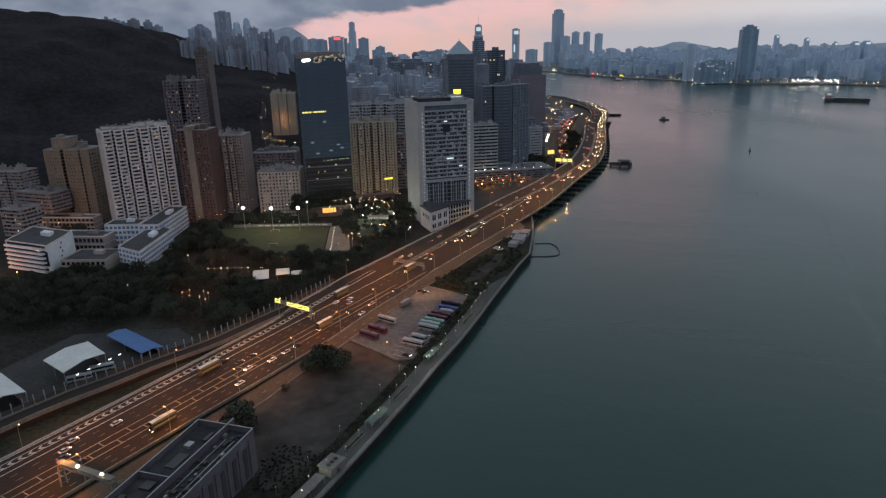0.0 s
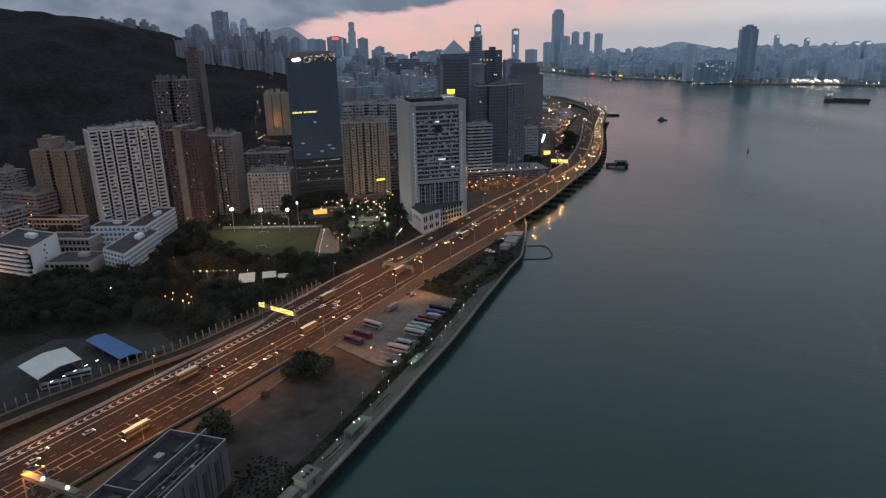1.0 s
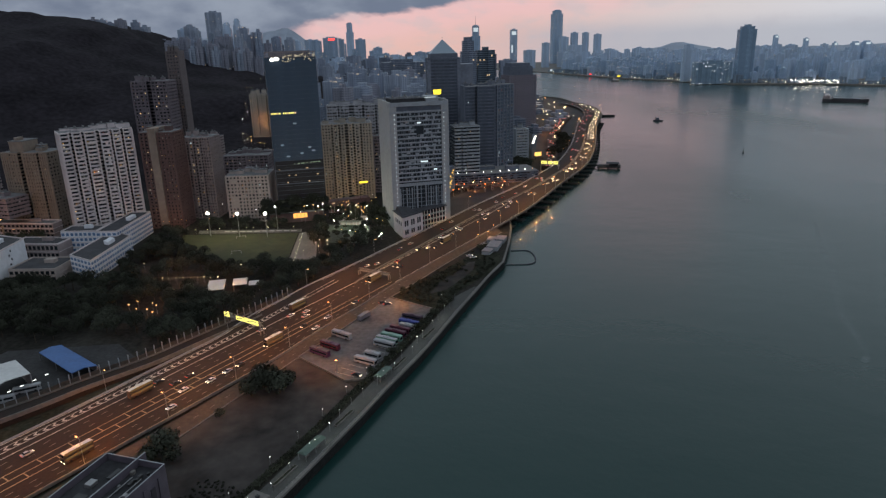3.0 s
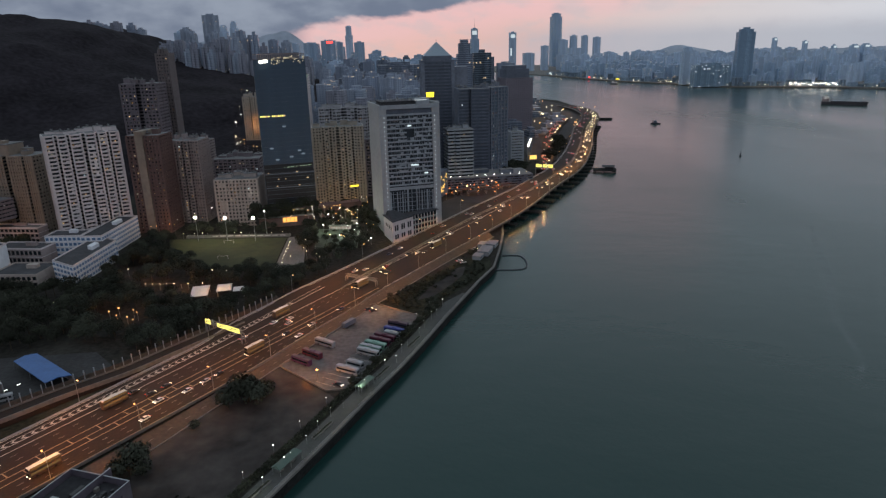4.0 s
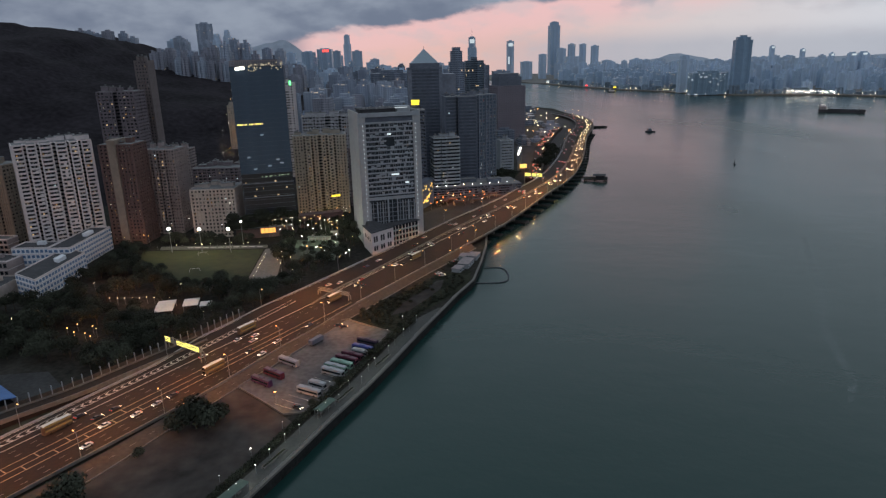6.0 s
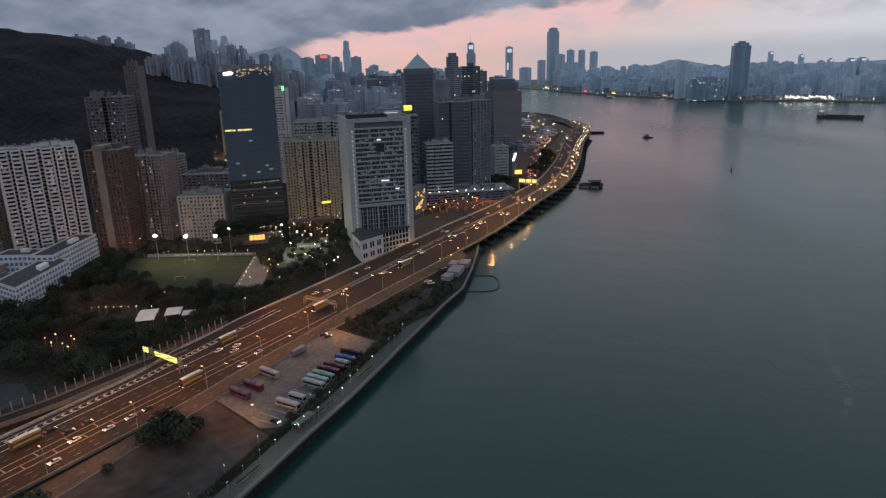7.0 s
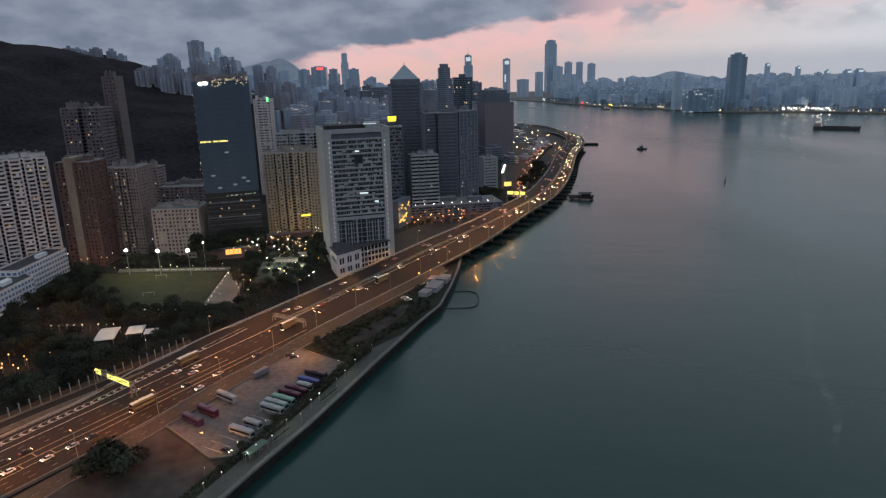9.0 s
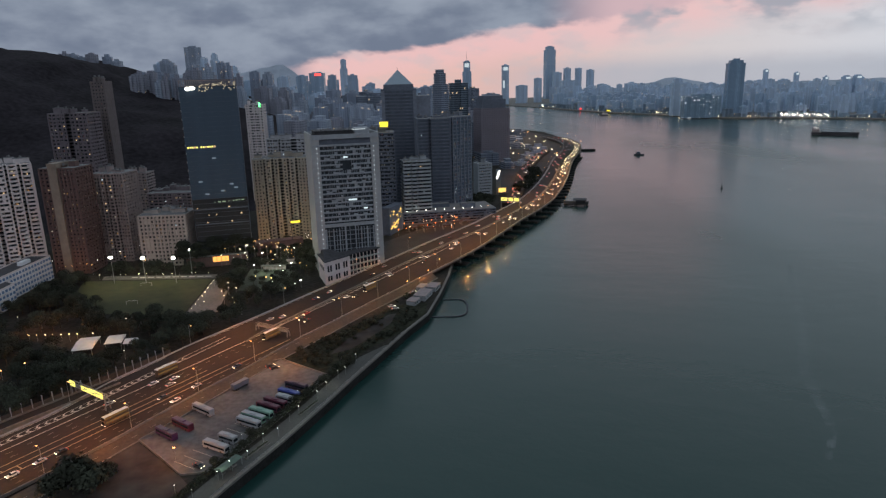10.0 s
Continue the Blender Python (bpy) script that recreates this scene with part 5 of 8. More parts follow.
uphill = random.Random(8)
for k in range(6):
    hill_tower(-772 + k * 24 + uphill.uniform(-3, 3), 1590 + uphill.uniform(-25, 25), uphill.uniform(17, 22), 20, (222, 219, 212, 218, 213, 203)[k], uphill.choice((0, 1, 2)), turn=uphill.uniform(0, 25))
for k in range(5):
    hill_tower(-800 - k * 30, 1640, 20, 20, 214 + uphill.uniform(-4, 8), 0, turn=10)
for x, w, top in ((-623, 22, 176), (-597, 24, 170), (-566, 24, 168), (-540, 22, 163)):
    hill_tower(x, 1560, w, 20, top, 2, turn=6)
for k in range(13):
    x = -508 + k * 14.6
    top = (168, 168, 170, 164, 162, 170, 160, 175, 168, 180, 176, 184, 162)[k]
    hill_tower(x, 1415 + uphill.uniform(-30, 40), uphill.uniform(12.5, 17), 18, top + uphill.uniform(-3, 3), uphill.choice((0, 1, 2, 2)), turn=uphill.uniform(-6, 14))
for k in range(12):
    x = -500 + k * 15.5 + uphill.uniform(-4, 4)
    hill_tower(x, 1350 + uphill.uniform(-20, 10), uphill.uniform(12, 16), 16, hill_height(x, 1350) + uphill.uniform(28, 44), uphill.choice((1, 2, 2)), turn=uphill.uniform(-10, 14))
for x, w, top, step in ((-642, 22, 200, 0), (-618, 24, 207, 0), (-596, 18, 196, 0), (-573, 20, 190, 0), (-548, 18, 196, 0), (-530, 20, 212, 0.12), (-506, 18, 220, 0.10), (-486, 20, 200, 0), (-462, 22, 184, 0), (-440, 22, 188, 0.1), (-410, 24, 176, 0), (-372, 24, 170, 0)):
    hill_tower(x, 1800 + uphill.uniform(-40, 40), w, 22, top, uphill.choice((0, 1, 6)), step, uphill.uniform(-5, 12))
# dark far-shore facades, raised and blued with painted harbour haze
QUAY_GLASS = facade_material("haze_lifted_quay_glass", (0.235, 0.34, 0.425), (0.19, 0.285, 0.365), pitch=3.0, storey=4.0, open_w=0.8, open_h=0.7, lit=0.02, power=1.6, warm=(0.9, 0.95, 1.0), rough=0.4)
KT_HAZED = facade_material("haze_lifted_slab", (0.25, 0.36, 0.47), (0.205, 0.305, 0.41), pitch=4.0, storey=4.0, open_w=0.85, open_h=0.7, lit=0.004, rough=0.4)
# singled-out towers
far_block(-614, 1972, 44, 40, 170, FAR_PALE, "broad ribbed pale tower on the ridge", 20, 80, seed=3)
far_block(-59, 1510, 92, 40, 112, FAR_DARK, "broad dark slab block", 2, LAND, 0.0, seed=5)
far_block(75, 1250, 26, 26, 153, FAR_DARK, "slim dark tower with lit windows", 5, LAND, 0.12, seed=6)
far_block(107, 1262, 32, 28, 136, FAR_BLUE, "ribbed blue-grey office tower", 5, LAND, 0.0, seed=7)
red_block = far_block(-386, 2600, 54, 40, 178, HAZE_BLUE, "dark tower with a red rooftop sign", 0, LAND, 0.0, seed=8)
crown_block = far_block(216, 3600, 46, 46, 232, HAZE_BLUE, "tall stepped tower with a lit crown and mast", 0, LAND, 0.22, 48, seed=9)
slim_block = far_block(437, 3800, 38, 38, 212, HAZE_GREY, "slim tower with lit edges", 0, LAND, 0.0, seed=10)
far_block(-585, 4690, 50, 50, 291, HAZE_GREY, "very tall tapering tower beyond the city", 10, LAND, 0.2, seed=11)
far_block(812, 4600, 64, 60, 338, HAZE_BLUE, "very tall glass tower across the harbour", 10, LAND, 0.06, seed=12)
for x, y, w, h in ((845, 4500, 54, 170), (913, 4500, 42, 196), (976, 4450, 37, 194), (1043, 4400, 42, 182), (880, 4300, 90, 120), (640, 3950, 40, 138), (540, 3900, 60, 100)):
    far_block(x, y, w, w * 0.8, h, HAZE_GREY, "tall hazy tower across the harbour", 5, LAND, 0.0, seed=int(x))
far_block(1057, 2308, 54, 30, 181, KT_HAZED, "tall dark slab tower standing on the far waterfront", -6, LAND, 0.05, seed=13)
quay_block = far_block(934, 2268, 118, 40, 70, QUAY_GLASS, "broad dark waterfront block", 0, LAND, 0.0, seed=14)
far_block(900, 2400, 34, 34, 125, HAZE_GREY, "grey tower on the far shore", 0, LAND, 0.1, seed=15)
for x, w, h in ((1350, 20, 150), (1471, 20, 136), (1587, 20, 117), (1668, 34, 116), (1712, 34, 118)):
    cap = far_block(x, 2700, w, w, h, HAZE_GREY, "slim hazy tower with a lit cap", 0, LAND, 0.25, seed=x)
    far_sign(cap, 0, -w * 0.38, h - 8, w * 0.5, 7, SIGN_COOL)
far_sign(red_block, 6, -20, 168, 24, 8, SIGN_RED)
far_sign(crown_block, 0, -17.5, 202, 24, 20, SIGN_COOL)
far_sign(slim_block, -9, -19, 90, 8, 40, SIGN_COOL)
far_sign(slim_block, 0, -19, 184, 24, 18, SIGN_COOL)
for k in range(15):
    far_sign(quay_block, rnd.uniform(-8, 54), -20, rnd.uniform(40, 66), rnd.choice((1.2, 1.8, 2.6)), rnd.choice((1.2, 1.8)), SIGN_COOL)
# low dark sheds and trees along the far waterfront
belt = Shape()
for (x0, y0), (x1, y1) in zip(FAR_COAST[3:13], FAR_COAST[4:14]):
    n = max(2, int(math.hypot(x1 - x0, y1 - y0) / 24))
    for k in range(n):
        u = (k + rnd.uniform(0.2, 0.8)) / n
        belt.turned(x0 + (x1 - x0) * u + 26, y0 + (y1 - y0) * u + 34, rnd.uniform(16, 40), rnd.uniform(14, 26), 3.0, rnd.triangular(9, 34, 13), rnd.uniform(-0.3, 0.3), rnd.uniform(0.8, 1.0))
# belt colour also raised to put haze over it
whole("waterfront_belt", belt, facade_material("haze_lifted_waterfront", (0.20, 0.27, 0.335), (0.15, 0.20, 0.255), lit=0.03, power=1.2), "low dark sheds and trees along the far waterfront", "buildings", "stuff")
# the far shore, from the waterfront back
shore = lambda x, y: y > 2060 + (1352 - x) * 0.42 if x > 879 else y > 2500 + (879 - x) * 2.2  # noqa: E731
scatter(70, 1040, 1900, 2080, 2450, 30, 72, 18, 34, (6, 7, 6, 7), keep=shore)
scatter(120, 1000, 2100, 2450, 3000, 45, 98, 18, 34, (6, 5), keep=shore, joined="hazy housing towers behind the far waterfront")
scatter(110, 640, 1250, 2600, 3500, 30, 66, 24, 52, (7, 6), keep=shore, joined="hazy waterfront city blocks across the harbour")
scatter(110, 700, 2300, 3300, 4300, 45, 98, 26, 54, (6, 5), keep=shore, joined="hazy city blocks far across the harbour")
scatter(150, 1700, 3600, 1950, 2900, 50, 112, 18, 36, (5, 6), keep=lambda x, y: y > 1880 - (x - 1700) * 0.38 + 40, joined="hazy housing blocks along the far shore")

ROAD_WATTS = 19500.0

# ---- road furniture and markings ----
def marks(name, shape_mesh, mat, s, off, dz=0.03, parent=None):
    p, a = on_road(s, off)
    ob = new(name, shape_mesh)
    ob.parent, ob.location, ob.rotation_euler = parent or road, (p.x, p.y, p.z + dz), (0, 0, a)
    return ob


for s0, s1, off, w, mat in ((-320, 60, LEFT, 1.0, WHITE_LINE), (-320, 330, None, -5.6, WHITE_LINE), (-320, 60, None, 6.2, YELLOW_LINE), (-320, 80, None, 10.6, YELLOW_LINE),
                            (-320, 110, None, 14.6, YELLOW_LINE), (-320, 60, RIGHT, -0.9, YELLOW_LINE)):
    if off:
        part("edge_line", strip(s0, s1, (lambda s, off=off, w=w: off(s) + w - 0.2), (lambda s, off=off, w=w: off(s) + w + 0.2), 0.02, 0.035), mat, road)
    else:
        part("lane_line", strip(s0, s1, w - 0.19, w + 0.19, 0.02, 0.035), mat, road)
part("lane_line", strip(110, 900, (lambda s: MEDIAN(s) + 1.3), (lambda s: MEDIAN(s) + 1.55), 0.02, 0.035), WHITE_LINE, road)
part("lane_line", strip(110, 900, (lambda s: RIGHT(s) - 1.5), (lambda s: RIGHT(s) - 1.25), 0.02, 0.035), WHITE_LINE, road)
part("lane_line", strip(90, 900, (lambda s: LEFT(s) + 1.25), (lambda s: LEFT(s) + 1.5), 0.02, 0.035), WHITE_LINE, road)
chev = Shape()
for sgn in (-1, 1):
    chev.v += [(0.0, 0, 0), (1.05, 0, 0), (2.5, sgn * 1.25, 0), (1.45, sgn * 1.25, 0)]
chev.f = [(0, 3, 2, 1), (4, 5, 6, 7)]
chev_me = chev.mesh("chevron_marking", WHITE_LINE)
for k in range(74):
    s = -215 + k * 3.8
    marks("chevron_marking", chev_me, WHITE_LINE, s, -11.6 - 0.010 * (s + 60) - max(0, s) * 0.06)
part("chevron_edge", strip(-320, 95, (lambda s: -13.4 - 0.010 * (s + 60) - max(0, s) * 0.06), (lambda s: -13.15 - 0.010 * (s + 60) - max(0, s) * 0.06), 0.02, 0.035), WHITE_LINE, road)
part("chevron_edge", strip(-320, 95, (lambda s: -10.15 - 0.010 * (s + 60) - max(0, s) * 0.06), (lambda s: -9.8 - 0.010 * (s + 60) - max(0, s) * 0.06), 0.02, 0.035), WHITE_LINE, road)
dash_me = Shape().box(0, 2.6, -0.10, 0.10, 0, 0.012).mesh("lane_dash", WORN_LINE)
for off in (-1.8, 2.2, 18.4, 22.2):
    for k in range(44):
        marks("lane_dash", dash_me, WORN_LINE, -230 + k * 8.0, off)
for k in range(26):
    s = -150 + k * 9.0
    p, a = on_road(s, (S_L(s) + S_R(s)) / 2)
    lift = LAND + 0.25 + (road_z(s) - 0.12 - LAND - 0.25) * 0.5
    part("lane_dash", dash_me, WORN_LINE, frontage, at=(p.x, p.y, lift + 0.03), turn=a)
bar_me = Shape().box(-0.22, 0.22, -2.0, 2.0, 0, 0.012).mesh("hatch_bar", YELLOW_LINE)
for k in range(15):
    marks("hatch_bar", bar_me, YELLOW_LINE, -205 + k * 12.0, 8.4)
    marks("hatch_bar", bar_me, YELLOW_LINE, -200 + k * 12.0, 12.6)

# landward noise barrier: tall ribs with dull panels
fence = thing("noise_barrier", "tall grey noise barrier with steel ribs along the ramp", "barrier")
rib = Shape().box(-0.16, 0.16, -0.3, 0.3, -1.5, 4.6).mesh("rib", PALE_CONCRETE)
for k in range(66):
    s = -225 + k * 4.4
    p, a = on_road(s, R_OUT(s) - 1.6)
    q, _ = on_road(s + 4.4, R_OUT(s + 4.4) - 1.6)
    part("rib", rib, STEEL, fence, at=(p.x, p.y, ramp_z(s)), turn=a)
    sh = Shape()
    z = ramp_z(s)
    sh.beam((p.x, p.y, z + 0.4), (q.x, q.y, z + 0.4), 0.12, 3.4)
    part("panel", sh, PANEL, fence)

# viaduct piers over the water
for k in range(34):
    s = 232 + k * 24.0
    right = RIGHT(s)
    p, a = on_road(s, right - 7.5)
    z = road_z(s) - 1.6
    t = thing("viaduct_pier", "grey concrete viaduct pier on a pile cap in the water", "pier", p.x, p.y, 0, a, "viaduct piers")
    part("column", Shape().box(-1.0, 1.0, -1.6, 1.6, 1.2, z - 1.4), CONCRETE, t)
    part("crosshead", Shape().prism([(-1.1, -2.2), (1.1, -2.2), (1.1, 2.2), (-1.1, 2.2)], z - 1.6, z + 0.02, [(-1.1, -6.6), (1.1, -6.6), (1.1, 6.6), (-1.1, 6.6)]), CONCRETE, t)
    part("pile_cap", Shape().box(-4.5, 4.5, -8.5, 5.0, -2.5, 1.2), SEAWALL, t, "dark pile cap")
    if k > 4:
        part("fender", Shape().box(-5.5, 5.5, -13.5, -9.0, -2.5, 1.6), SEAWALL, t, "dark timber fender")


# ---- vehicles ----
def paint(name, colour, rough=0.35):
    return material(name, colour, rough, vary=0.05, bump=0.0)


PAINTS = [paint("silver_car_paint", (0.42, 0.42, 0.43)), paint("white_car_paint", (0.70, 0.70, 0.68)), paint("black_car_paint", (0.02, 0.02, 0.022)),
          paint("red_taxi_paint", (0.42, 0.03, 0.025)), paint("dark_blue_car_paint", (0.03, 0.045, 0.10))]
WORDS = ["silver", "white", "black", "red", "dark blue"]
wheel_me = Shape()
for i in range(10):
    a = 2 * math.pi * i / 10
    wheel_me.v += [(0.32 * math.cos(a), -0.1, 0.32 + 0.32 * math.sin(a)), (0.32 * math.cos(a), 0.1, 0.32 + 0.32 * math.sin(a))]
wheel_me.f = [(2 * i, 2 * i + 1, (2 * i + 3) % 20, (2 * i + 2) % 20) for i in range(10)] + [tuple(range(18, -2, -2)), tuple(range(1, 20, 2))]
wheel_me = wheel_me.mesh("wheel", TYRE)
lampF = Shape().box(-0.08, 0.08, -0.17, 0.17, -0.11, 0.11).mesh("headlamp", HEADLAMP)
lampR = Shape().box(-0.05, 0.05, -0.2, 0.2, -0.10, 0.10).mesh("tail_lamp", TAIL)


def make_car(k):
    t = thing("car", WORDS[k] + " saloon car with its lamps lit, on the road", "car", group="traffic on the expressway")
    prof = [(-2.2, 0.35), (2.2, 0.35), (2.25, 0.72), (1.2, 0.92), (-1.6, 0.95), (-2.25, 0.85)]
    sh, n = Shape(), 6
    sh.v = [(x, -0.88, z) for x, z in prof] + [(x, 0.88, z) for x, z in prof]
    sh.f = [tuple(range(n)), tuple(range(2 * n - 1, n - 1, -1))] + [(i, n + i, n + (i + 1) % n, (i + 1) % n) for i in range(n)]
    part("body", sh, PAINTS[k], t)
    part("cabin", Shape().prism([(-1.6, -0.8), (1.1, -0.8), (1.1, 0.8), (-1.6, 0.8)], 0.93, 1.42, [(-1.1, -0.62), (0.45, -0.62), (0.45, 0.62), (-1.1, 0.62)]), GLASS, t, "dark glazed cabin")
    part("roof_panel", Shape().box(-1.1, 0.45, -0.6, 0.6, 1.42, 1.47), PAINTS[k], t)
    for x in (-1.35, 1.35):
        for y in (-0.82, 0.82):
            part("wheel", wheel_me, TYRE, t, at=(x, y, 0))
    for y in (-0.62, 0.62):
        part("headlamp", lampF, HEADLAMP, t, at=(2.25, y, 0.66))
        part("tail_lamp", lampR, TAIL, t, at=(-2.27, y, 0.78))
    return t


CARS = [make_car(k) for k in range(5)]
JAM_BODY, JAM_HEAD, JAM_TAIL = Shape(), Shape(), Shape()


def far_car(x, y, z, a):
    """A car of the distant traffic, joined into one mass."""
    c, s = math.cos(a), math.sin(a)
    JAM_BODY.turned(x, y, 4.4, 1.75, z + 0.3, z + 0.95, a)
    JAM_BODY.turned(x - 0.3 * c, y - 0.3 * s, 2.4, 1.5, z + 0.95, z + 1.45, a, 0.8)
    for o in (-0.6, 0.6):
        JAM_HEAD.turned(x + 2.3 * c - o * s, y + 2.3 * s + o * c, 0.25, 0.36, z + 0.5, z + 0.8, a)
        JAM_TAIL.turned(x - 2.3 * c - o * s, y - 2.3 * s + o * c, 0.12, 0.5, z + 0.6, z + 0.9, a)


traffic = random.Random(31)


def put_car(s, off, away):
    p, a = on_road(s, off)
    pick = traffic.choices(range(5), (5, 5, 5, 0.5, 0.5))[0]
    src = CARS[pick]
    m = pose(p.x, p.y, p.z + 0.03, 0, 0, math.degrees(a) + (0 if away else 180) + traffic.uniform(-1, 1))
    if src not in used_cars:
        used_cars.add(src)
        src.matrix_basis = m
        return src
    return copy_thing(src, m)


used_cars = set()
# away from the viewer on the landward side, towards on the water side
for off, away, gap in ((-3.7, True, 66), (0.2, True, 56), (4.2, True, 64), (12.6, False, 62), (16.5, False, 56), (20.3, False, 66)):
    s = -215 + traffic.uniform(0, 25)
    while s < 110:
        put_car(s, off, away)
        s += max(8, traffic.gauss(gap, gap * 0.45)) * (1.5 if s < -60 else 1.0)
for off, away, gap in ((-9, True, 46), (-5, True, 52), (4.0, False, 38), (8.0, False, 40), (12.5, False, 48)):
    s = 125 + traffic.uniform(0, 25)
    while s < 420:
        m = MEDIAN(s)
        put_car(s, m + off, away)
        s += max(8, traffic.gauss(gap, gap * 0.45))
for off, away, gap in ((-11, True, 64), (-7, True, 70), (-3.5, True, 76), (4.5, False, 24), (8.2, False, 26), (11.8, False, 30)):
    s = 430 + traffic.uniform(0, 15)
    while s < 1330:
        p, a = on_road(s, off)
        far_car(p.x, p.y, p.z + 0.03, a if away else a + math.pi)
        s += max(7, traffic.gauss(gap, gap * 0.4)) * (1.6 if s < 700 else 1.0)


def make_bus(name, label, body, roof_mat, length=11.5, height=3.3, decks=1, lamps=False, group=""):
    t = thing(name, label, "bus", group=group)
    w = 2.5
    part("body", Shape().box(-length / 2, length / 2, -w / 2, w / 2, 0.4, height - 0.14), body, t)
    part("roof", Shape().prism([(-length / 2, -w / 2), (length / 2, -w / 2), (length / 2, w / 2), (-length / 2, w / 2)], height - 0.14, height + 0.08,
                               [(-length / 2 + 0.25, -w / 2 + 0.25), (length / 2 - 0.25, -w / 2 + 0.25), (length / 2 - 0.25, w / 2 - 0.25), (-length / 2 + 0.25, w / 2 - 0.25)]), roof_mat, t)
    for k in range(decks):
        z = 1.55 + k * 1.95
        for y in (-w / 2, w / 2):
            part("window_strip", Shape().box(-length / 2 + 0.5, length / 2 - 0.5, y - 0.03, y + 0.03, z, z + 0.95), GLASS if not lamps else BUS_LIT, t)
        part("windscreen", Shape().box(length / 2 - 0.03, length / 2 + 0.04, -w / 2 + 0.2, w / 2 - 0.2, z - 0.4, z + 0.95), GLASS, t)
    part("roof_unit", Shape().box(-1.6, 1.4, -0.8, 0.8, height + 0.08, height + 0.35), roof_mat, t)
    for x in (-length / 2 + 2.4, length / 2 - 2.4):
        for y in (-w / 2 + 0.12, w / 2 - 0.12):
            part("wheel", wheel_me, TYRE, t, at=(x, y, 0.05)).scale = (1.45, 1.3, 1.45)
    if lamps:
        for y in (-0.95, 0.95):
            part("headlamp", lampF, HEADLAMP, t, at=(length / 2 + 0.05, y, 0.8))
    return t


BUS_LIT = glow_material("bus_saloon_light", (1.0, 0.62, 0.25), 0.12)
BUS_ROOF = paint("white_bus_roof", (0.72, 0.70, 0.64), 0.5)
# cream taken down to brown, the dim lamp light put into the paint
CREAM_BUS = paint("cream_bus_paint", (0.085, 0.060, 0.040))
for s, off, away in ((-100, 18.5, False), (-59, -2.2, True), (7, 13.2, False), (48, -8.6, True), (107, 3.4, False), (198, 2.6, False)):
    b = make_bus("double_decker_bus", "cream double-decker bus with a white roof on the road", CREAM_BUS, BUS_ROOF, 11.5, 4.3, 2, True, "buses on the road")
    p, a = on_road(s, off)
    b.matrix_basis = pose(p.x, p.y, p.z + 0.04, 0, 0, math.degrees(a) + (0 if away else 180))
COACH = {"white": paint("white_coach_paint", (0.34, 0.35, 0.36)), "green": paint("pale_green_coach_paint", (0.20, 0.34, 0.27)), "maroon": paint("maroon_coach_paint", (0.085, 0.014, 0.032)),
         "blue": paint("blue_coach_paint", (0.04, 0.06, 0.26)), "dark": paint("dark_purple_coach_paint", (0.05, 0.03, 0.055)), "grey": paint("grey_coach_paint", (0.26, 0.28, 0.30)), "purple": paint("purple_coach_paint", (0.055, 0.02, 0.075))}
for hue, roof_hue, x, y, ln in (("white", "white", -8.5, 325.6, 12), ("green", "white", -7.6, 329.7, 12), ("green", "green", -5.4, 333.6, 12), ("maroon", "maroon", -3.5, 338.4, 12), ("maroon", "maroon", -1.3, 342.4, 12),
                                ("white", "white", 2.6, 345.6, 10), ("blue", "blue", 3.1, 350.6, 12), ("dark", "dark", 4.6, 358.4, 12), ("white", "white", -16.2, 307.4, 12), ("white", "white", -13.4, 313.2, 8.5),
                                ("purple", "dark", -40.2, 318.0, 12), ("maroon", "purple", -36.3, 325.2, 12), ("grey", "grey", -32.0, 337.6, 12.5)):
    b = make_bus("coach", hue + " coach parked in the concrete yard", COACH[hue], COACH[roof_hue], ln, 3.4, group="coaches in the yard")
    b.matrix_basis = pose(x, y, LAND + 0.12, 0, 0, -28.5 if x > -25 else 145.0)
trailer = thing("box_trailer", "dark box trailer parked at the edge of the yard", "trailer", -22.9, 361.2, LAND + 0.1, math.radians(58))
part("box", Shape().box(-4.5, 4.5, -1.2, 1.2, 0.9, 3.4), DARK_WALL, trailer)
part("chassis", Shape().box(-4.4, 4.4, -0.5, 0.5, 0.35, 0.9), DARK_STEEL, trailer)
for x in (-3, -1.8, 3.2):
    for y in (-1.0, 1.0):
        part("wheel", wheel_me, TYRE, trailer, at=(x, y, 0.02))
for x, y, a in ((-14.5, 384, 30), (-19, 295.5, -30), (-11.5, 381.5, 30)):
    c = copy_thing(CARS[2], pose(x, y, LAND + 0.12, 0, 0, a))
    tagged(c, "black car parked in the yard", "car", "parked cars")


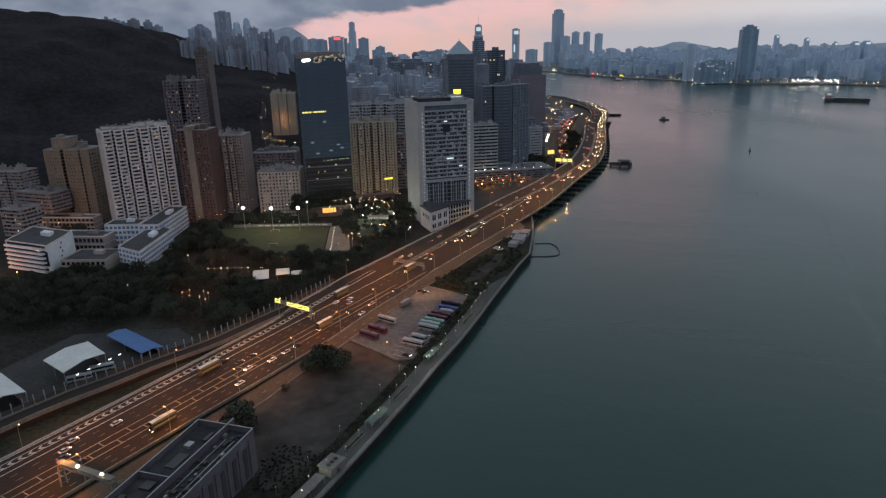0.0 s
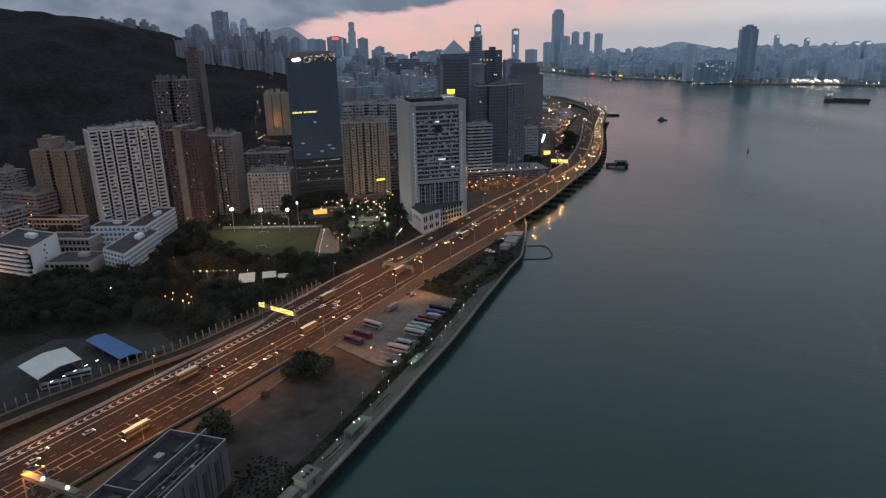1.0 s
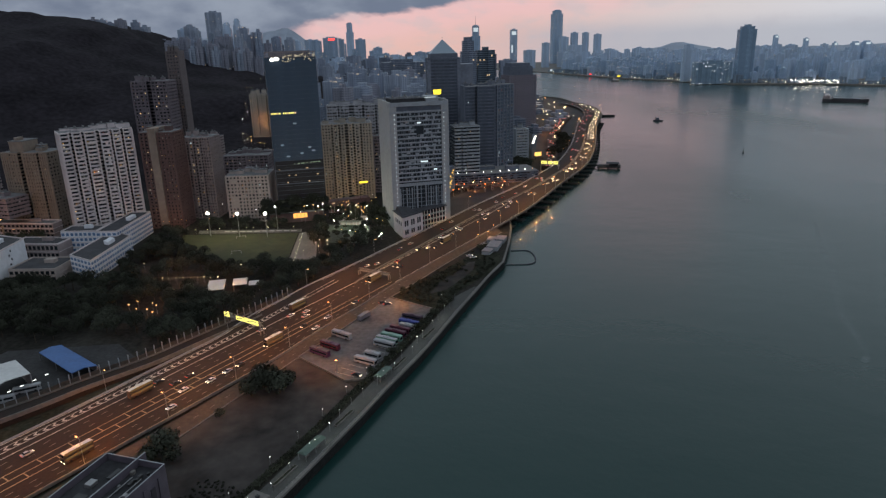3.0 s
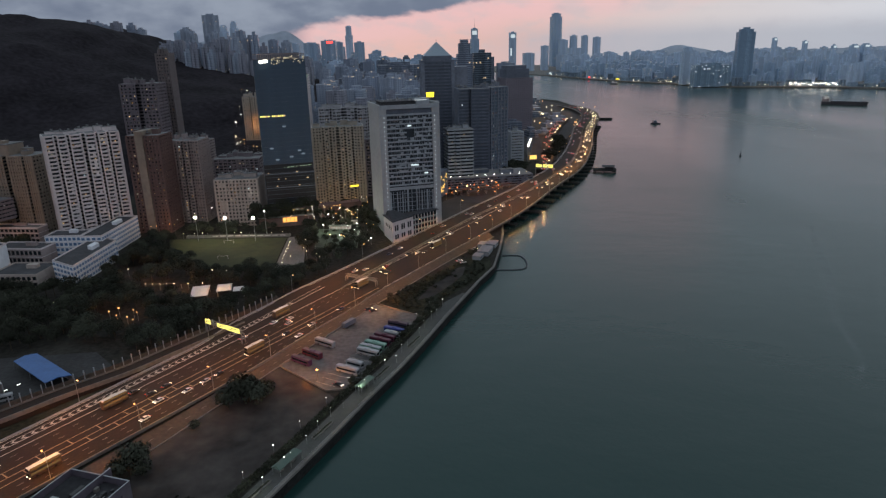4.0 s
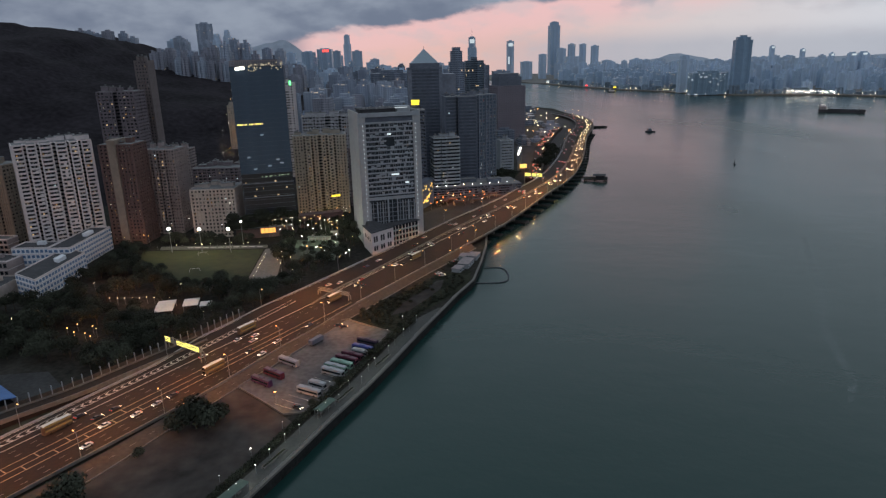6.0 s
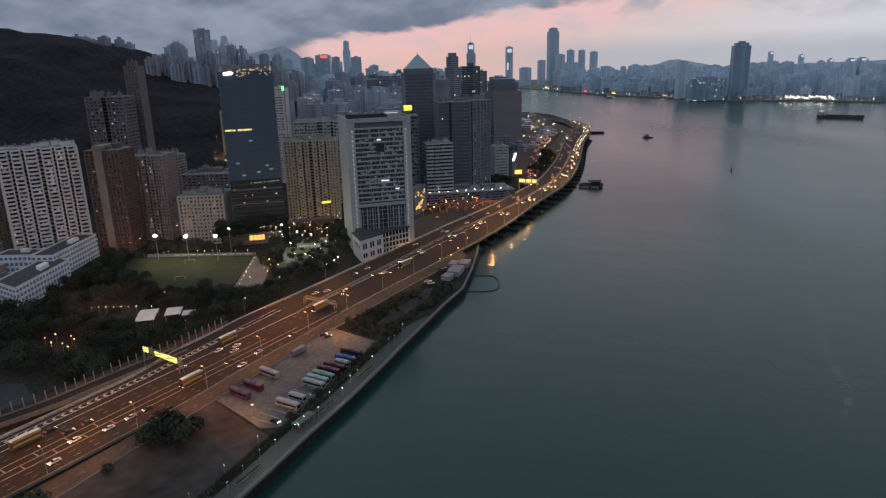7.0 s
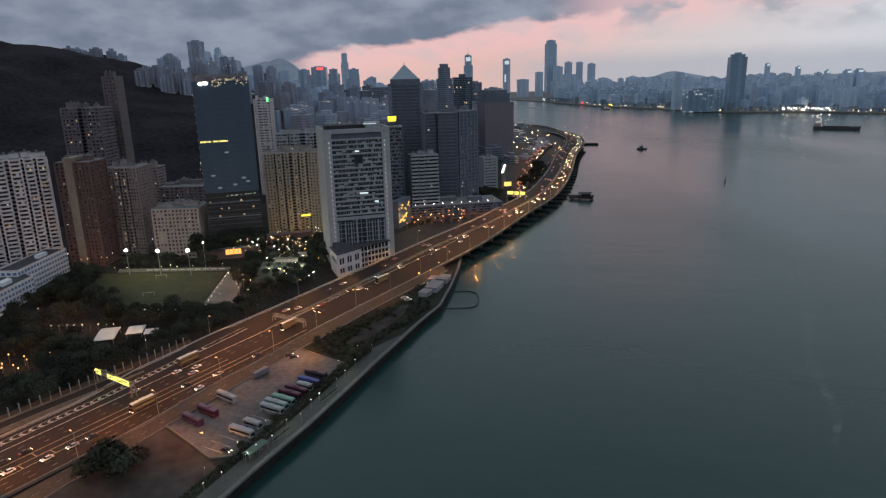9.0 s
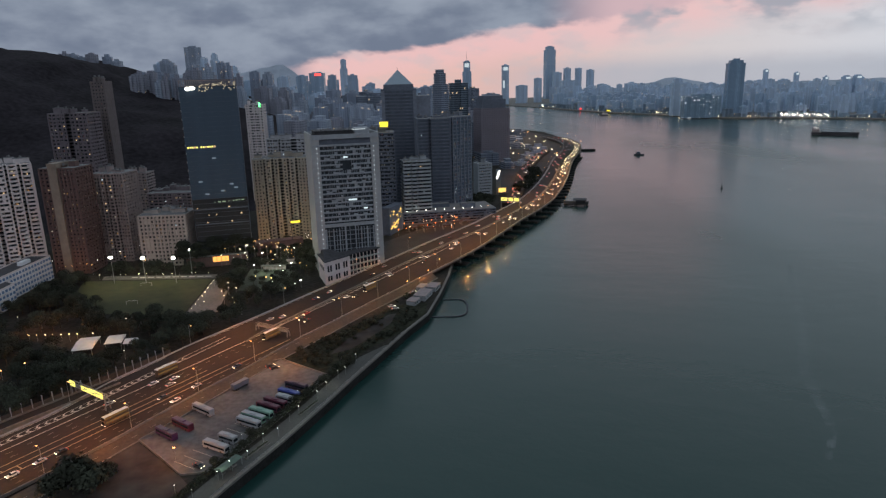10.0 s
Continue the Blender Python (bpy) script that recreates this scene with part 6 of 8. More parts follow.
# ---- gantries and lamps ----
GANTRY_STEEL = material("gantry_paint", (0.20, 0.19, 0.18), 0.6, vary=0.2, grain=1.0)
def gantry(label, a, b, z, boards=(), lamps=0):
    """A truss over the road from a to b with sign boards and floodlights."""
    t = thing("sign_gantry", label, "gantry")
    ax, bx = Vector((*a, 0)), Vector((*b, 0))
    for p in (ax, bx):
        for o in (-0.8, 0.8):
            d = (bx - ax).normalized()
            n = Vector((d.y, -d.x, 0)) * o
            part("leg", Shape().beam((p.x + n.x * 1.6, p.y + n.y * 1.6, LAND), (p.x + n.x, p.y + n.y, z), 0.45), GANTRY_STEEL, t)
    for o, dz in ((-0.8, 0), (0.8, 0), (-0.8, 1.5), (0.8, 1.5)):
        d = (bx - ax).normalized()
        n = Vector((d.y, -d.x, 0)) * o
        part("chord", Shape().beam((ax.x + n.x, ax.y + n.y, z + dz), (bx.x + n.x, bx.y + n.y, z + dz), 0.28), GANTRY_STEEL, t)
    m = 10
    for k in range(m):
        p, q = ax.lerp(bx, k / m), ax.lerp(bx, (k + 1) / m)
        for o in (-0.8, 0.8):
            d = (bx - ax).normalized()
            n = Vector((d.y, -d.x, 0)) * o
            part("brace", Shape().beam((p.x + n.x, p.y + n.y, z + (1.5 if k % 2 else 0)), (q.x + n.x, q.y + n.y, z + (0 if k % 2 else 1.5)), 0.16), GANTRY_STEEL, t)
    part("walkway", Shape().beam((ax.x, ax.y, z + 0.1), (bx.x, bx.y, z + 0.1), 1.5, 0.12), CONCRETE, t)
    d = (bx - ax).normalized()
    n = Vector((d.y, -d.x, 0))
    for u, v, h in boards:
        p, q = ax.lerp(bx, u) + n * 1.2, ax.lerp(bx, v) + n * 1.2
        bd = part("sign_board", Shape().beam((p.x, p.y, z + 0.2 + h / 2), (q.x, q.y, z + 0.2 + h / 2), 0.25, h), SIGN_LIME, t, "floodlit yellow-green direction sign")
        for r in range(2):
            e, g = p.lerp(q, 0.12 + 0.3 * r) + n * 0.2, p.lerp(q, 0.5 + 0.36 * r) + n * 0.2
            part("text_bar", Shape().beam((e.x, e.y, z + 0.3 + h * (0.35 + 0.3 * r)), (g.x, g.y, z + 0.3 + h * (0.35 + 0.3 * r)), 0.06, 0.32), GREEN_ROOF, bd)
    if lamps:
        part("cover", Shape().beam((ax.x, ax.y, z + 1.75), (bx.x, bx.y, z + 1.75), 2.5, 0.18), CONCRETE, t, "flat cover plate over the truss")
    for k in range(lamps):
        p = ax.lerp(bx, (0.36, 0.81)[k % 2] if lamps == 2 else (k + 0.5) / lamps)
        part("floodlight", Shape().ball(p.x, p.y, z + 2.1, 0.55), FLOOD_DIM, t, "bright warm floodlight")
    return t


FLOOD_DIM = glow_material("gantry_flood", (1.0, 0.80, 0.48), 22.0)
gantry("steel road gantry with floodlit yellow-green signs", (-98.5, 355.0), (-74.5, 339.0), 11.6, ((0.02, 0.17, 2.6), (0.36, 0.58, 2.2), (0.60, 0.97, 2.6)), 0)
gantry("bare grey steel gantry across the road", (-33.6, 431.0), (-12.8, 419.0), 9.6)
gantry("pale steel gantry carrying two bright floodlights", (-137.6, 197.2), (-113.4, 186.4), 14.8, (), 2)
gantry("far road gantry with bright yellow signs", (139, 775), (158, 767), 15.5, ((0.02, 0.35, 3.6), (0.42, 0.66, 3.6), (0.72, 0.98, 3.6)), 0)


def lamp_post(label, height, arm, glow, group, head=(0.9, 0.35)):
    t = thing("street_lamp", label, "street lamp", group=group)
    part("pole", Shape().tube(0, 0, 0, height, 0.11, 0.07, 6), STEEL, t)
    if arm:
        part("arm", Shape().beam((0, 0, height - 0.1), (arm, 0, height + 0.35), 0.09), STEEL, t)
    part("lamp_head", Shape().box(arm - head[0] / 2, arm + head[0] / 2, -head[1] / 2, head[1] / 2, height + 0.2, height + 0.42), glow, t, "glowing lamp head")
    return t


src = lamp_post("tall steel road lamp glowing sodium orange", 10.5, 1.8, SODIUM_HEAD, "road lamps")
first = True
for k in range(44):
    s = -210 + k * 36
    for off, back in ((RIGHT(s) - 0.1, True), (LEFT(s) + 0.1, False)):
        if (k % 2 and not back):
            continue
        p, a = on_road(s, off)
        m = pose(p.x, p.y, p.z + 0.8, 0, 0, math.degrees(a) + (90 if back else -90))
        if first:
            src.matrix_basis, first = m, False
        else:
            copy_thing(src, m)
SODIUM_COLOUR = (1.0, 0.29, 0.06)


def lamp_light(name, x, y, z, watts, colour, size=0.4, cone=0):
    data = bpy.data.lights.new(name, "SPOT" if cone else "POINT")
    data.energy, data.color, data.shadow_soft_size = watts, colour, size
    if cone:
        data.spot_size, data.spot_blend = math.radians(cone), 0.35
    ob = new(name, data)
    ob.location = (x, y, z)
    return ob


for k in range(1, 24):
    s = -190 + k * 46
    off = RIGHT(s) - (6.5 if s > 60 else 5.0)
    p, a = on_road(s, off)
    lamp_light("road_lamp_light", p.x, p.y, p.z + 12.5, ROAD_WATTS * (0.75 if s < -110 else 1.0 if s < 40 else 0.95 if s < 380 else 1.3 if s < 450 else 1.9), SODIUM_COLOUR if s < 60 else (1.0, 0.36, 0.10), 0.4, cone=158 if s < 170 or 240 < s < 420 else 128)
    if s < 90:
        p, a = on_road(s + 23, -8.0)
        lamp_light("road_lamp_light", p.x, p.y, p.z + 12.5, ROAD_WATTS * (0.5 if s < -60 else 0.65), SODIUM_COLOUR, cone=158)
for k in range(11):
    s = 100 + k * 46
    p, a = on_road(s, (LEFT(s) + MEDIAN(s)) / 2)
    lamp_light("road_lamp_light", p.x, p.y, p.z + 12.5, ROAD_WATTS * 0.72, (1.0, 0.36, 0.10), cone=132)

# ---- trees ----
def tree_meshes(seed, r, height, leaves):
    """A tapered trunk with limbs, and a crown of leaf clumps with an uneven outline."""
    g = random.Random(seed)
    wood = Shape().tube(0, 0, -0.3, height * 0.55, 0.32, 0.16, 7)
    lobes = []
    for k in range(6):
        a, e = g.uniform(0, 6.283), g.uniform(0.15, 0.9)
        q = Vector((math.cos(a) * r * 0.55 * (1.1 - e), math.sin(a) * r * 0.55 * (1.1 - e), height * (0.48 + 0.36 * e)))
        wood.beam((0, 0, height * g.uniform(0.3, 0.5)), q, 0.16)
        lobes.append((q, r * g.uniform(0.42, 0.66)))
    lobes.append((Vector((0, 0, height * 0.72)), r * 0.7))
    crown = Shape()
    for _ in range(leaves):
        q, s = g.choice(lobes)
        d = Vector((g.gauss(0, 1), g.gauss(0, 1), g.gauss(0.25, 0.8))).normalized()
        p = q + Vector((d.x * s, d.y * s, d.z * s * 0.72)) * g.uniform(0.72, 1.12)
        n = (d + Vector((g.gauss(0, 0.5), g.gauss(0, 0.5), g.gauss(0.2, 0.5)))).normalized()
        u = n.orthogonal().normalized()
        v = n.cross(u)
        z = g.uniform(0.24, 0.52)
        crown.poly([p + u * z, p + v * z * 0.7, p - u * z * 0.9, p - v * z * 0.75])
    return wood.mesh("trunk", BARK), crown.mesh("crown", LEAF)


TREES = [tree_meshes(1, 5.2, 10.5, 1150), tree_meshes(2, 6.4, 12.5, 1500), tree_meshes(3, 4.4, 8.5, 850), tree_meshes(4, 7.2, 11.0, 1600)]
BUSHES = [tree_meshes(5, 3.2, 3.6, 560), tree_meshes(6, 4.2, 4.6, 720)]
green = random.Random(77)


def plant_tree(x, y, kinds=TREES, label="dense dark-green park tree", z=LAND, scale=None, group="park trees"):
    w, c = green.choice(kinds)
    t = thing("tree" if kinds is TREES else "bush", label, "tree" if kinds is TREES else "bush", x, y, z, green.uniform(0, 6.28), group)
    k = scale or green.uniform(0.75, 1.15)
    t.scale = (k, k, k * green.uniform(0.85, 1.15))
    part("trunk", w, BARK, t)
    part("crown", c, LEAF, t)


def thicket(poly, spacing, label, kinds=None, raised=0.0, size=0.55):
    """Woodland too dense to pick apart: the crowns of many trees joined."""
    mass = Shape()
    xs, ys = [p[0] for p in poly], [p[1] for p in poly]
    y = min(ys)
    while y < max(ys):
        x = min(xs)
        while x < max(xs):
            px, py = x + green.uniform(-0.42, 0.42) * spacing, y + green.uniform(-0.42, 0.42) * spacing
            if inside(poly, px, py):
                me, k, a = green.choice(kinds or TREES)[1], green.uniform(0.7, 1.1) * (size if kinds else 1.0), green.uniform(0, 6.28)
                c, s, n = math.cos(a) * k, math.sin(a) * k, len(mass.v)
                mass.v += [(px + c * v.co.x - s * v.co.y, py + s * v.co.x + c * v.co.y, LAND + raised - (0.3 if kinds else 1.5) + k * v.co.z) for v in me.vertices]
                mass.f += [tuple(n + i for i in f.vertices) for f in me.polygons]
            x += spacing
        y += spacing * 0.9
    whole("woodland", mass, LEAF, label, "trees", "stuff")


def inside(poly, x, y):
    hit = False
    for (x0, y0), (x1, y1) in zip(poly, poly[1:] + poly[:1]):
        if (y0 > y) != (y1 > y) and x < (x1 - x0) * (y - y0) / (y1 - y0) + x0:
            hit = not hit
    return hit


def grove(poly, spacing, avoid=(), **more):
    xs, ys = [p[0] for p in poly], [p[1] for p in poly]
    y = min(ys)
    while y < max(ys):
        x = min(xs)
        while x < max(xs):
            px, py = x + green.uniform(-0.42, 0.42) * spacing, y + green.uniform(-0.42, 0.42) * spacing
            if inside(poly, px, py) and not any((px - a) ** 2 + (py - b) ** 2 < r * r for a, b, r in avoid):
                plant_tree(px, py, **more)
            x += spacing
        y += spacing * 0.9


PARK_GAPS = [(-152, 418, 8.5), (-138, 418, 8.5), (-126, 418, 8.5), (-163, 419, 8.5), (-104, 412, 12), (-120, 405, 12), (-150, 366, 8), (-143, 376, 7), (-156, 378, 13), (-115, 415, 16), (-150, 436, 9), (-180, 441, 9), (-208, 400, 5), (-211, 343, 6), (-100, 400, 7), (-128, 392, 6)]
grove([(-205, 338), (-150, 343), (-121, 328), (-101, 358), (-80, 392), (-62, 424), (-48, 452), (-58, 470), (-78, 452), (-168, 468), (-205, 412), (-240, 413), (-285, 408), (-330, 380), (-300, 332), (-240, 330)], 10.2, PARK_GAPS)
grove([(-205, 470), (-172, 474), (-190, 545), (-205, 540)], 9.0)
thicket([(-190, 552), (-134, 553), (-134, 570), (-190, 572)], 9.0, "dark tree belt behind the pitch")
grove([(-66, 478), (-30, 522), (-34, 500), (-50, 466)], 8.5)
grove([(-78, 505), (-70, 505), (-78, 566), (-86, 560)], 7.0)
# terrace made up as a dark mass that hides the tower's foot
terrace = thing("retaining_terrace", "made-up dark terrace below the glass tower, set with trees", "terrace", -126.4, 579.2, LAND, math.radians(16))
part("wall", Shape().box(-6, 48, 0, 2.8, 0, 17), ROOF_DARK, terrace)
part("coping", Shape().box(-6.2, 48.2, -0.15, 2.9, 17, 17.4), CONCRETE, terrace)
# both groups of crowns lifted without ground beneath, to fit the camera's view
thicket([(-134, 573), (-78, 588), (-78, 593), (-134, 579)], 5.2, "dark tree crowns raised to fit the view below the glass tower", None, 13.0)
thicket([(-136, 569), (-128, 571), (-84, 587), (-78, 588), (-78, 592), (-136, 577)], 4.4, "dark tree crowns lifted off flat ground to fit the view", None, 5.0)
thicket([(-128, 556), (-113, 556), (-112, 566), (-128, 566)], 7.0, "dark trees before the clubhouse")
grove([(-285, 418), (-240, 420), (-206, 420), (-200, 452), (-206, 500), (-199, 500), (-192, 440), (-196, 412), (-285, 408)], 8.5, scale=1.05, label="tall dark tree beside the school")
grove([(-84, 566), (-34, 566), (-38, 572), (-84, 573)], 7.0, scale=0.7)
grove([(-34, 545), (-20, 545), (-24, 600), (-44, 600)], 8.0)
thicket([(-76, 590), (-58, 588), (-36, 622), (-46, 640), (-78, 640), (-80, 622)], 8.0, "dark garden trees below the cream housing")
thicket([(-345, 505), (-300, 530), (-300, 560), (-350, 590)], 10.0, "dark trees at the foot of the slope")
SCRUB_GAPS = [(17, 402, 6), (24, 409, 6), (30, 420, 6), (36, 430, 6), (40, 442, 5), (43, 454, 6)]
grove([(-8, 396), (10, 381), (20, 375), (33, 405), (50, 430), (61, 454), (56, 464), (44, 466), (18, 436), (2, 414)], 4.6, SCRUB_GAPS, scale=0.4, kinds=BUSHES, label="rough dark-green bush on the waste plot", group="bushes on the waste plot")
thicket([(-7, 400), (6, 390), (14, 396), (22, 420), (36, 444), (40, 458), (20, 436)], 5.0, "dark scrub on the waste plot", BUSHES)
thicket([(24, 384), (34, 408), (48, 428), (58, 450), (50, 446), (38, 424), (26, 400)], 4.4, "dark scrub behind the seawall", BUSHES)
thicket([(44, 478), (52, 482), (56, 500), (48, 498)], 5.0, "dark scrub beside the site huts", BUSHES)
grove([(-188, 470), (-152, 468), (-150, 486), (-176, 500)], 8.5)
for x, y, k in ((-72, 530, 0.62), (-66, 547, 0.5), (-46, 549, 0.5), (-52, 538, 0.42), (-60, 552, 0.45), (-38, 548, 0.6), (-74, 544, 0.55), (-49, 566, 0.6), (-60, 568, 0.6), (-70, 520, 0.6), (-62, 524, 0.5), (-54, 518, 0.62), (-46, 526, 0.55), (-66, 534, 0.5), (-57, 530, 0.45), (-43, 536, 0.6), (-40, 518, 0.6), (-50, 544, 0.4)):
    plant_tree(x, y, TREES, "small tree beside the lit court", LAND, k, "trees by the court")
for x, y, k in ((-58, 283, 1.15), (-52, 281, 0.95), (-64, 279, 0.85), (-60, 289, 0.8), (-50, 288, 0.7), (-86, 238, 1.0), (-90, 232, 0.8), (-81, 233, 0.6), (-73, 263, 0.45)):
    plant_tree(x, y, BUSHES, "rounded dark-green bush at the edge of the bare lot", LAND, k * 1.9, "bushes by the bare lot")
# hedge along the promenade
HEDGE = spline([(shore_x(y, 12.2 if y < 372 else 9.5), y, 0) for y in (180, 199, 220, 241, 262, 286, 314, 342, 370, 386)], 2.0)
hedge = Shape()
for p in HEDGE:
    tall = 2.3 if 300 < p.y < 372 else 1.3
    for _ in range(120):
        q = p + Vector((green.uniform(-1.9, 1.9), green.uniform(-1.1, 1.1), LAND + tall * green.uniform(0.1, 1.0) ** 0.5))
        n = Vector((green.gauss(0, 1), green.gauss(0, 1), green.gauss(0.7, 0.6))).normalized()
        u = n.orthogonal().normalized()
        v, z = n.cross(u), green.uniform(0.2, 0.42)
        hedge.poly([q + u * z, q + v * z * 0.7, q - u * z * 0.9, q - v * z * 0.75])
whole("hedge", hedge, LEAF, "low clipped hedge along the promenade", "hedge", "stuff")
thicket([(-69, 193), (-71, 210), (-67, 222), (-57, 220), (-49.5, 213), (-52, 203), (-57, 193)], 2.0, "dark scrub beside the plant building", BUSHES, size=0.2)
for x, y in ((-6, 308), (-4, 314), (8, 341), (11, 349), (17, 362), (20, 371), (-12, 294), (23, 377), (25, 381), (20, 376)):
    plant_tree(x, y, TREES, "small tree between yard and promenade", LAND, 0.5, "trees by the promenade")


# ---- park lamps and floodlights ----
def globe_lamp(x, y, h=4.0, glow=None, r=0.32, label="short park lamp with a glowing globe", group="park lamps", z=LAND):
    t = thing("park_lamp", label, "lamp", x, y, z, 0, group)
    part("pole", POLE_ME[round(h)] if round(h) in POLE_ME else POLE_ME.setdefault(round(h), Shape().tube(0, 0, 0, round(h), 0.08, 0.06, 6).mesh("pole", STEEL)), STEEL, t)
    key = (glow.name, r)
    if key not in GLOBE_ME:
        GLOBE_ME[key] = Shape().ball(0, 0, 0, r).mesh("globe", glow)
    part("globe", GLOBE_ME[key], glow, t, at=(0, 0, round(h) + r * 0.9))


POLE_ME, GLOBE_ME = {}, {}
for k in range(9):
    globe_lamp(-83 - k * 0.9, 456 + k * 8.5, 4, WARM_LAMP, 0.19)
for x, y in ((-74, 492), (-70, 484), (-72, 500), (-66, 498), (-62, 478), (-58, 470), (-52, 462), (-76, 512), (-64, 488), (-79, 472)):
    globe_lamp(x, y, 6, WARM_LAMP, 0.19)
for k in range(9):
    globe_lamp(-163 + k * 4.6, 426, 4, WARM_LAMP, 0.17)
for x, y in ((-127, 448), (-117, 447), (-108, 446), (-98, 446), (-168, 446), (-95, 398), (-204, 394), (-120, 384), (-176, 452), (-187, 454), (-140, 450)):
    globe_lamp(x, y, 5, WARM_LAMP, 0.2)
for x, y in ((-160, 383), (-153, 367), (-149, 370), (-139, 384), (-140, 381), (-156, 372), (-146, 376), (-150, 380), (-163, 378), (-144, 366)):
    globe_lamp(x, y, 5, SODIUM, 0.26)
for k in range(13):
    globe_lamp(-182 + k * 6.6 + green.uniform(-2, 2), 547 + green.uniform(-1.5, 1.5), 4, WARM_LAMP, 0.15)
for x, y in ((-169, 538), (-144, 534.5), (-121, 533), (-118, 556)):
    t = thing("floodlight_mast", "tall floodlight mast with bright lamps beside the pitch", "floodlight", x, y, LAND, 0, "pitch floodlights")
    part("mast", Shape().tube(0, 0, 0, 18.6, 0.28, 0.14, 8), STEEL, t)
    part("bar", Shape().box(-1.6, 1.6, -0.15, 0.15, 18.2, 18.6), STEEL, t)
    part("lamp_bank", Shape().ball(0, -0.4, 19.6, 1.25 if y < 550 else 0.5, 1.0 if y < 550 else 0.5), FLOOD, t, "dazzling white lamp bank")
    if y < 550:
        lamp_light("floodlight", x, y - 1.8, LAND + 18.0, 5500, (1.0, 0.88, 0.52), 0.8, cone=150)
for x, y, h in ((-69.5, 554.5, 6), (-42, 558, 6), (-68.5, 575.6, 10), (-26, 516, 5)):
    globe_lamp(x, y, h, WHITE_LAMP, 0.42, "court lamp with a white globe", "court lamps")
for x, y in ((-69, 551), (-43, 554), (-55, 545)):
    lamp_light("court_light", x, y, 9, 5200, (0.92, 1.0, 0.75), 0.5)

# pavilions, clubhouse and stands
for x, y, a, w, d in ((-122.5, 411.5, 14, 10.5, 19), (-109, 417, 14, 9, 13), (-99, 414, 14, 7, 8)):
    t = thing("pavilion", "open park pavilion with a white sheet roof", "pavilion", x, y, LAND, math.radians(a), "white-roofed pavilions")
    part("roof", Shape().prism([(-w / 2, -d / 2), (w / 2, -d / 2), (w / 2, d / 2), (-w / 2, d / 2)], 4.0, 5.4, [(-w / 2 + 0.6, -0.4), (w / 2 - 0.6, -0.4), (w / 2 - 0.6, 0.4), (-w / 2 + 0.6, 0.4)]), SHED_ROOF, t)
    for px in (-w / 2 + 0.6, w / 2 - 0.6):
        for py in (-d / 2 + 0.6, d / 2 - 0.6):
            part("post", Shape().tube(px, py, 0, 4.0, 0.14, 0.14, 6), STEEL, t)
club = thing("clubhouse", "low clubhouse with an orange-lit front among trees", "building", -128, 572, LAND, math.radians(14))
part("wall", Shape().box(0, 46, 0, 9, 0, 8.5), BROWN, club)
part("roof", Shape().box(-0.8, 46.8, -1.2, 9.6, 8.5, 9.1), ROOF_GREY, club)
part("lit_front", Shape().box(20, 32, -0.15, 0.1, 3.6, 7.8), SIGN_ORANGE, club, "glowing orange glazed front")
for k in range(4):
    part("mullion", Shape().box(19.5 + k * 3.4, 19.8 + k * 3.4, -0.3, -0.12, 3.6, 7.8), DARK_STEEL, club)
stand = thing("spectator_stand", "low grey stand beside the pitch", "stand", -182, 545.5, LAND, math.radians(-1))
for k in range(4):
    part("step", Shape().box(0, 86, k * 0.9, k * 0.9 + 0.9, 0, 0.5 + k * 0.45), CONCRETE, stand)
for k in range(10):
    part("seat_block", Shape().box(22 + k * 6.2, 26.5 + k * 6.2, 1.0, 1.6, 1.0, 1.4), WHITE_WALL, stand)
for x, y in ((-133, 488), (-141, 528)):
    t = thing("goal", "white football goal on the pitch", "goal", x, y, LAND + 0.12, math.radians(10))
    part("post", Shape().tube(-3.6, 0, 0, 2.4, 0.08), WHITE_WALL, t)
    part("post", Shape().tube(3.6, 0, 0, 2.4, 0.08), WHITE_WALL, t)
    part("crossbar", Shape().beam((-3.6, 0, 2.4), (3.6, 0, 2.4), 0.14), WHITE_WALL, t)
arcade = thing("court_pavilion", "pale low colonnade beside the sports court", "pavilion", -66, 560, LAND, math.radians(-3))
part("back_wall", Shape().box(0, 18, 4.2, 4.6, 0, 3.4), GREY_WALL, arcade)
part("roof", Shape().box(-0.5, 18.5, 0, 4.8, 3.4, 3.75), CONCRETE, arcade)
for k in range(7):
    part("column", Shape().tube(0.4 + k * 2.86, 0.5, 0, 3.4, 0.18, 0.18, 8), PALE_CONCRETE, arcade)
arcade2 = thing("garden_terrace", "pale curved garden terrace lit white", "terrace", -70, 576, LAND, math.radians(8))
part("wall", Shape().box(4, 26, 0, 5, 0, 2.6), GREY_WALL, arcade2)
part("kerb", Shape().box(3, 27, -1.2, -0.1, 0, 0.8), CONCRETE, arcade2)
lamp_light("terrace_light", -54, 571, 11, 1000, (0.95, 1.0, 0.8), 0.5)
lamp_light("park_square_light", -156, 377, 13, 3000, SODIUM_COLOUR, 0.5)

WHITE_LAMP_SOFT = glow_material("strip_lamp", (0.95, 1.0, 0.95), 3.0)


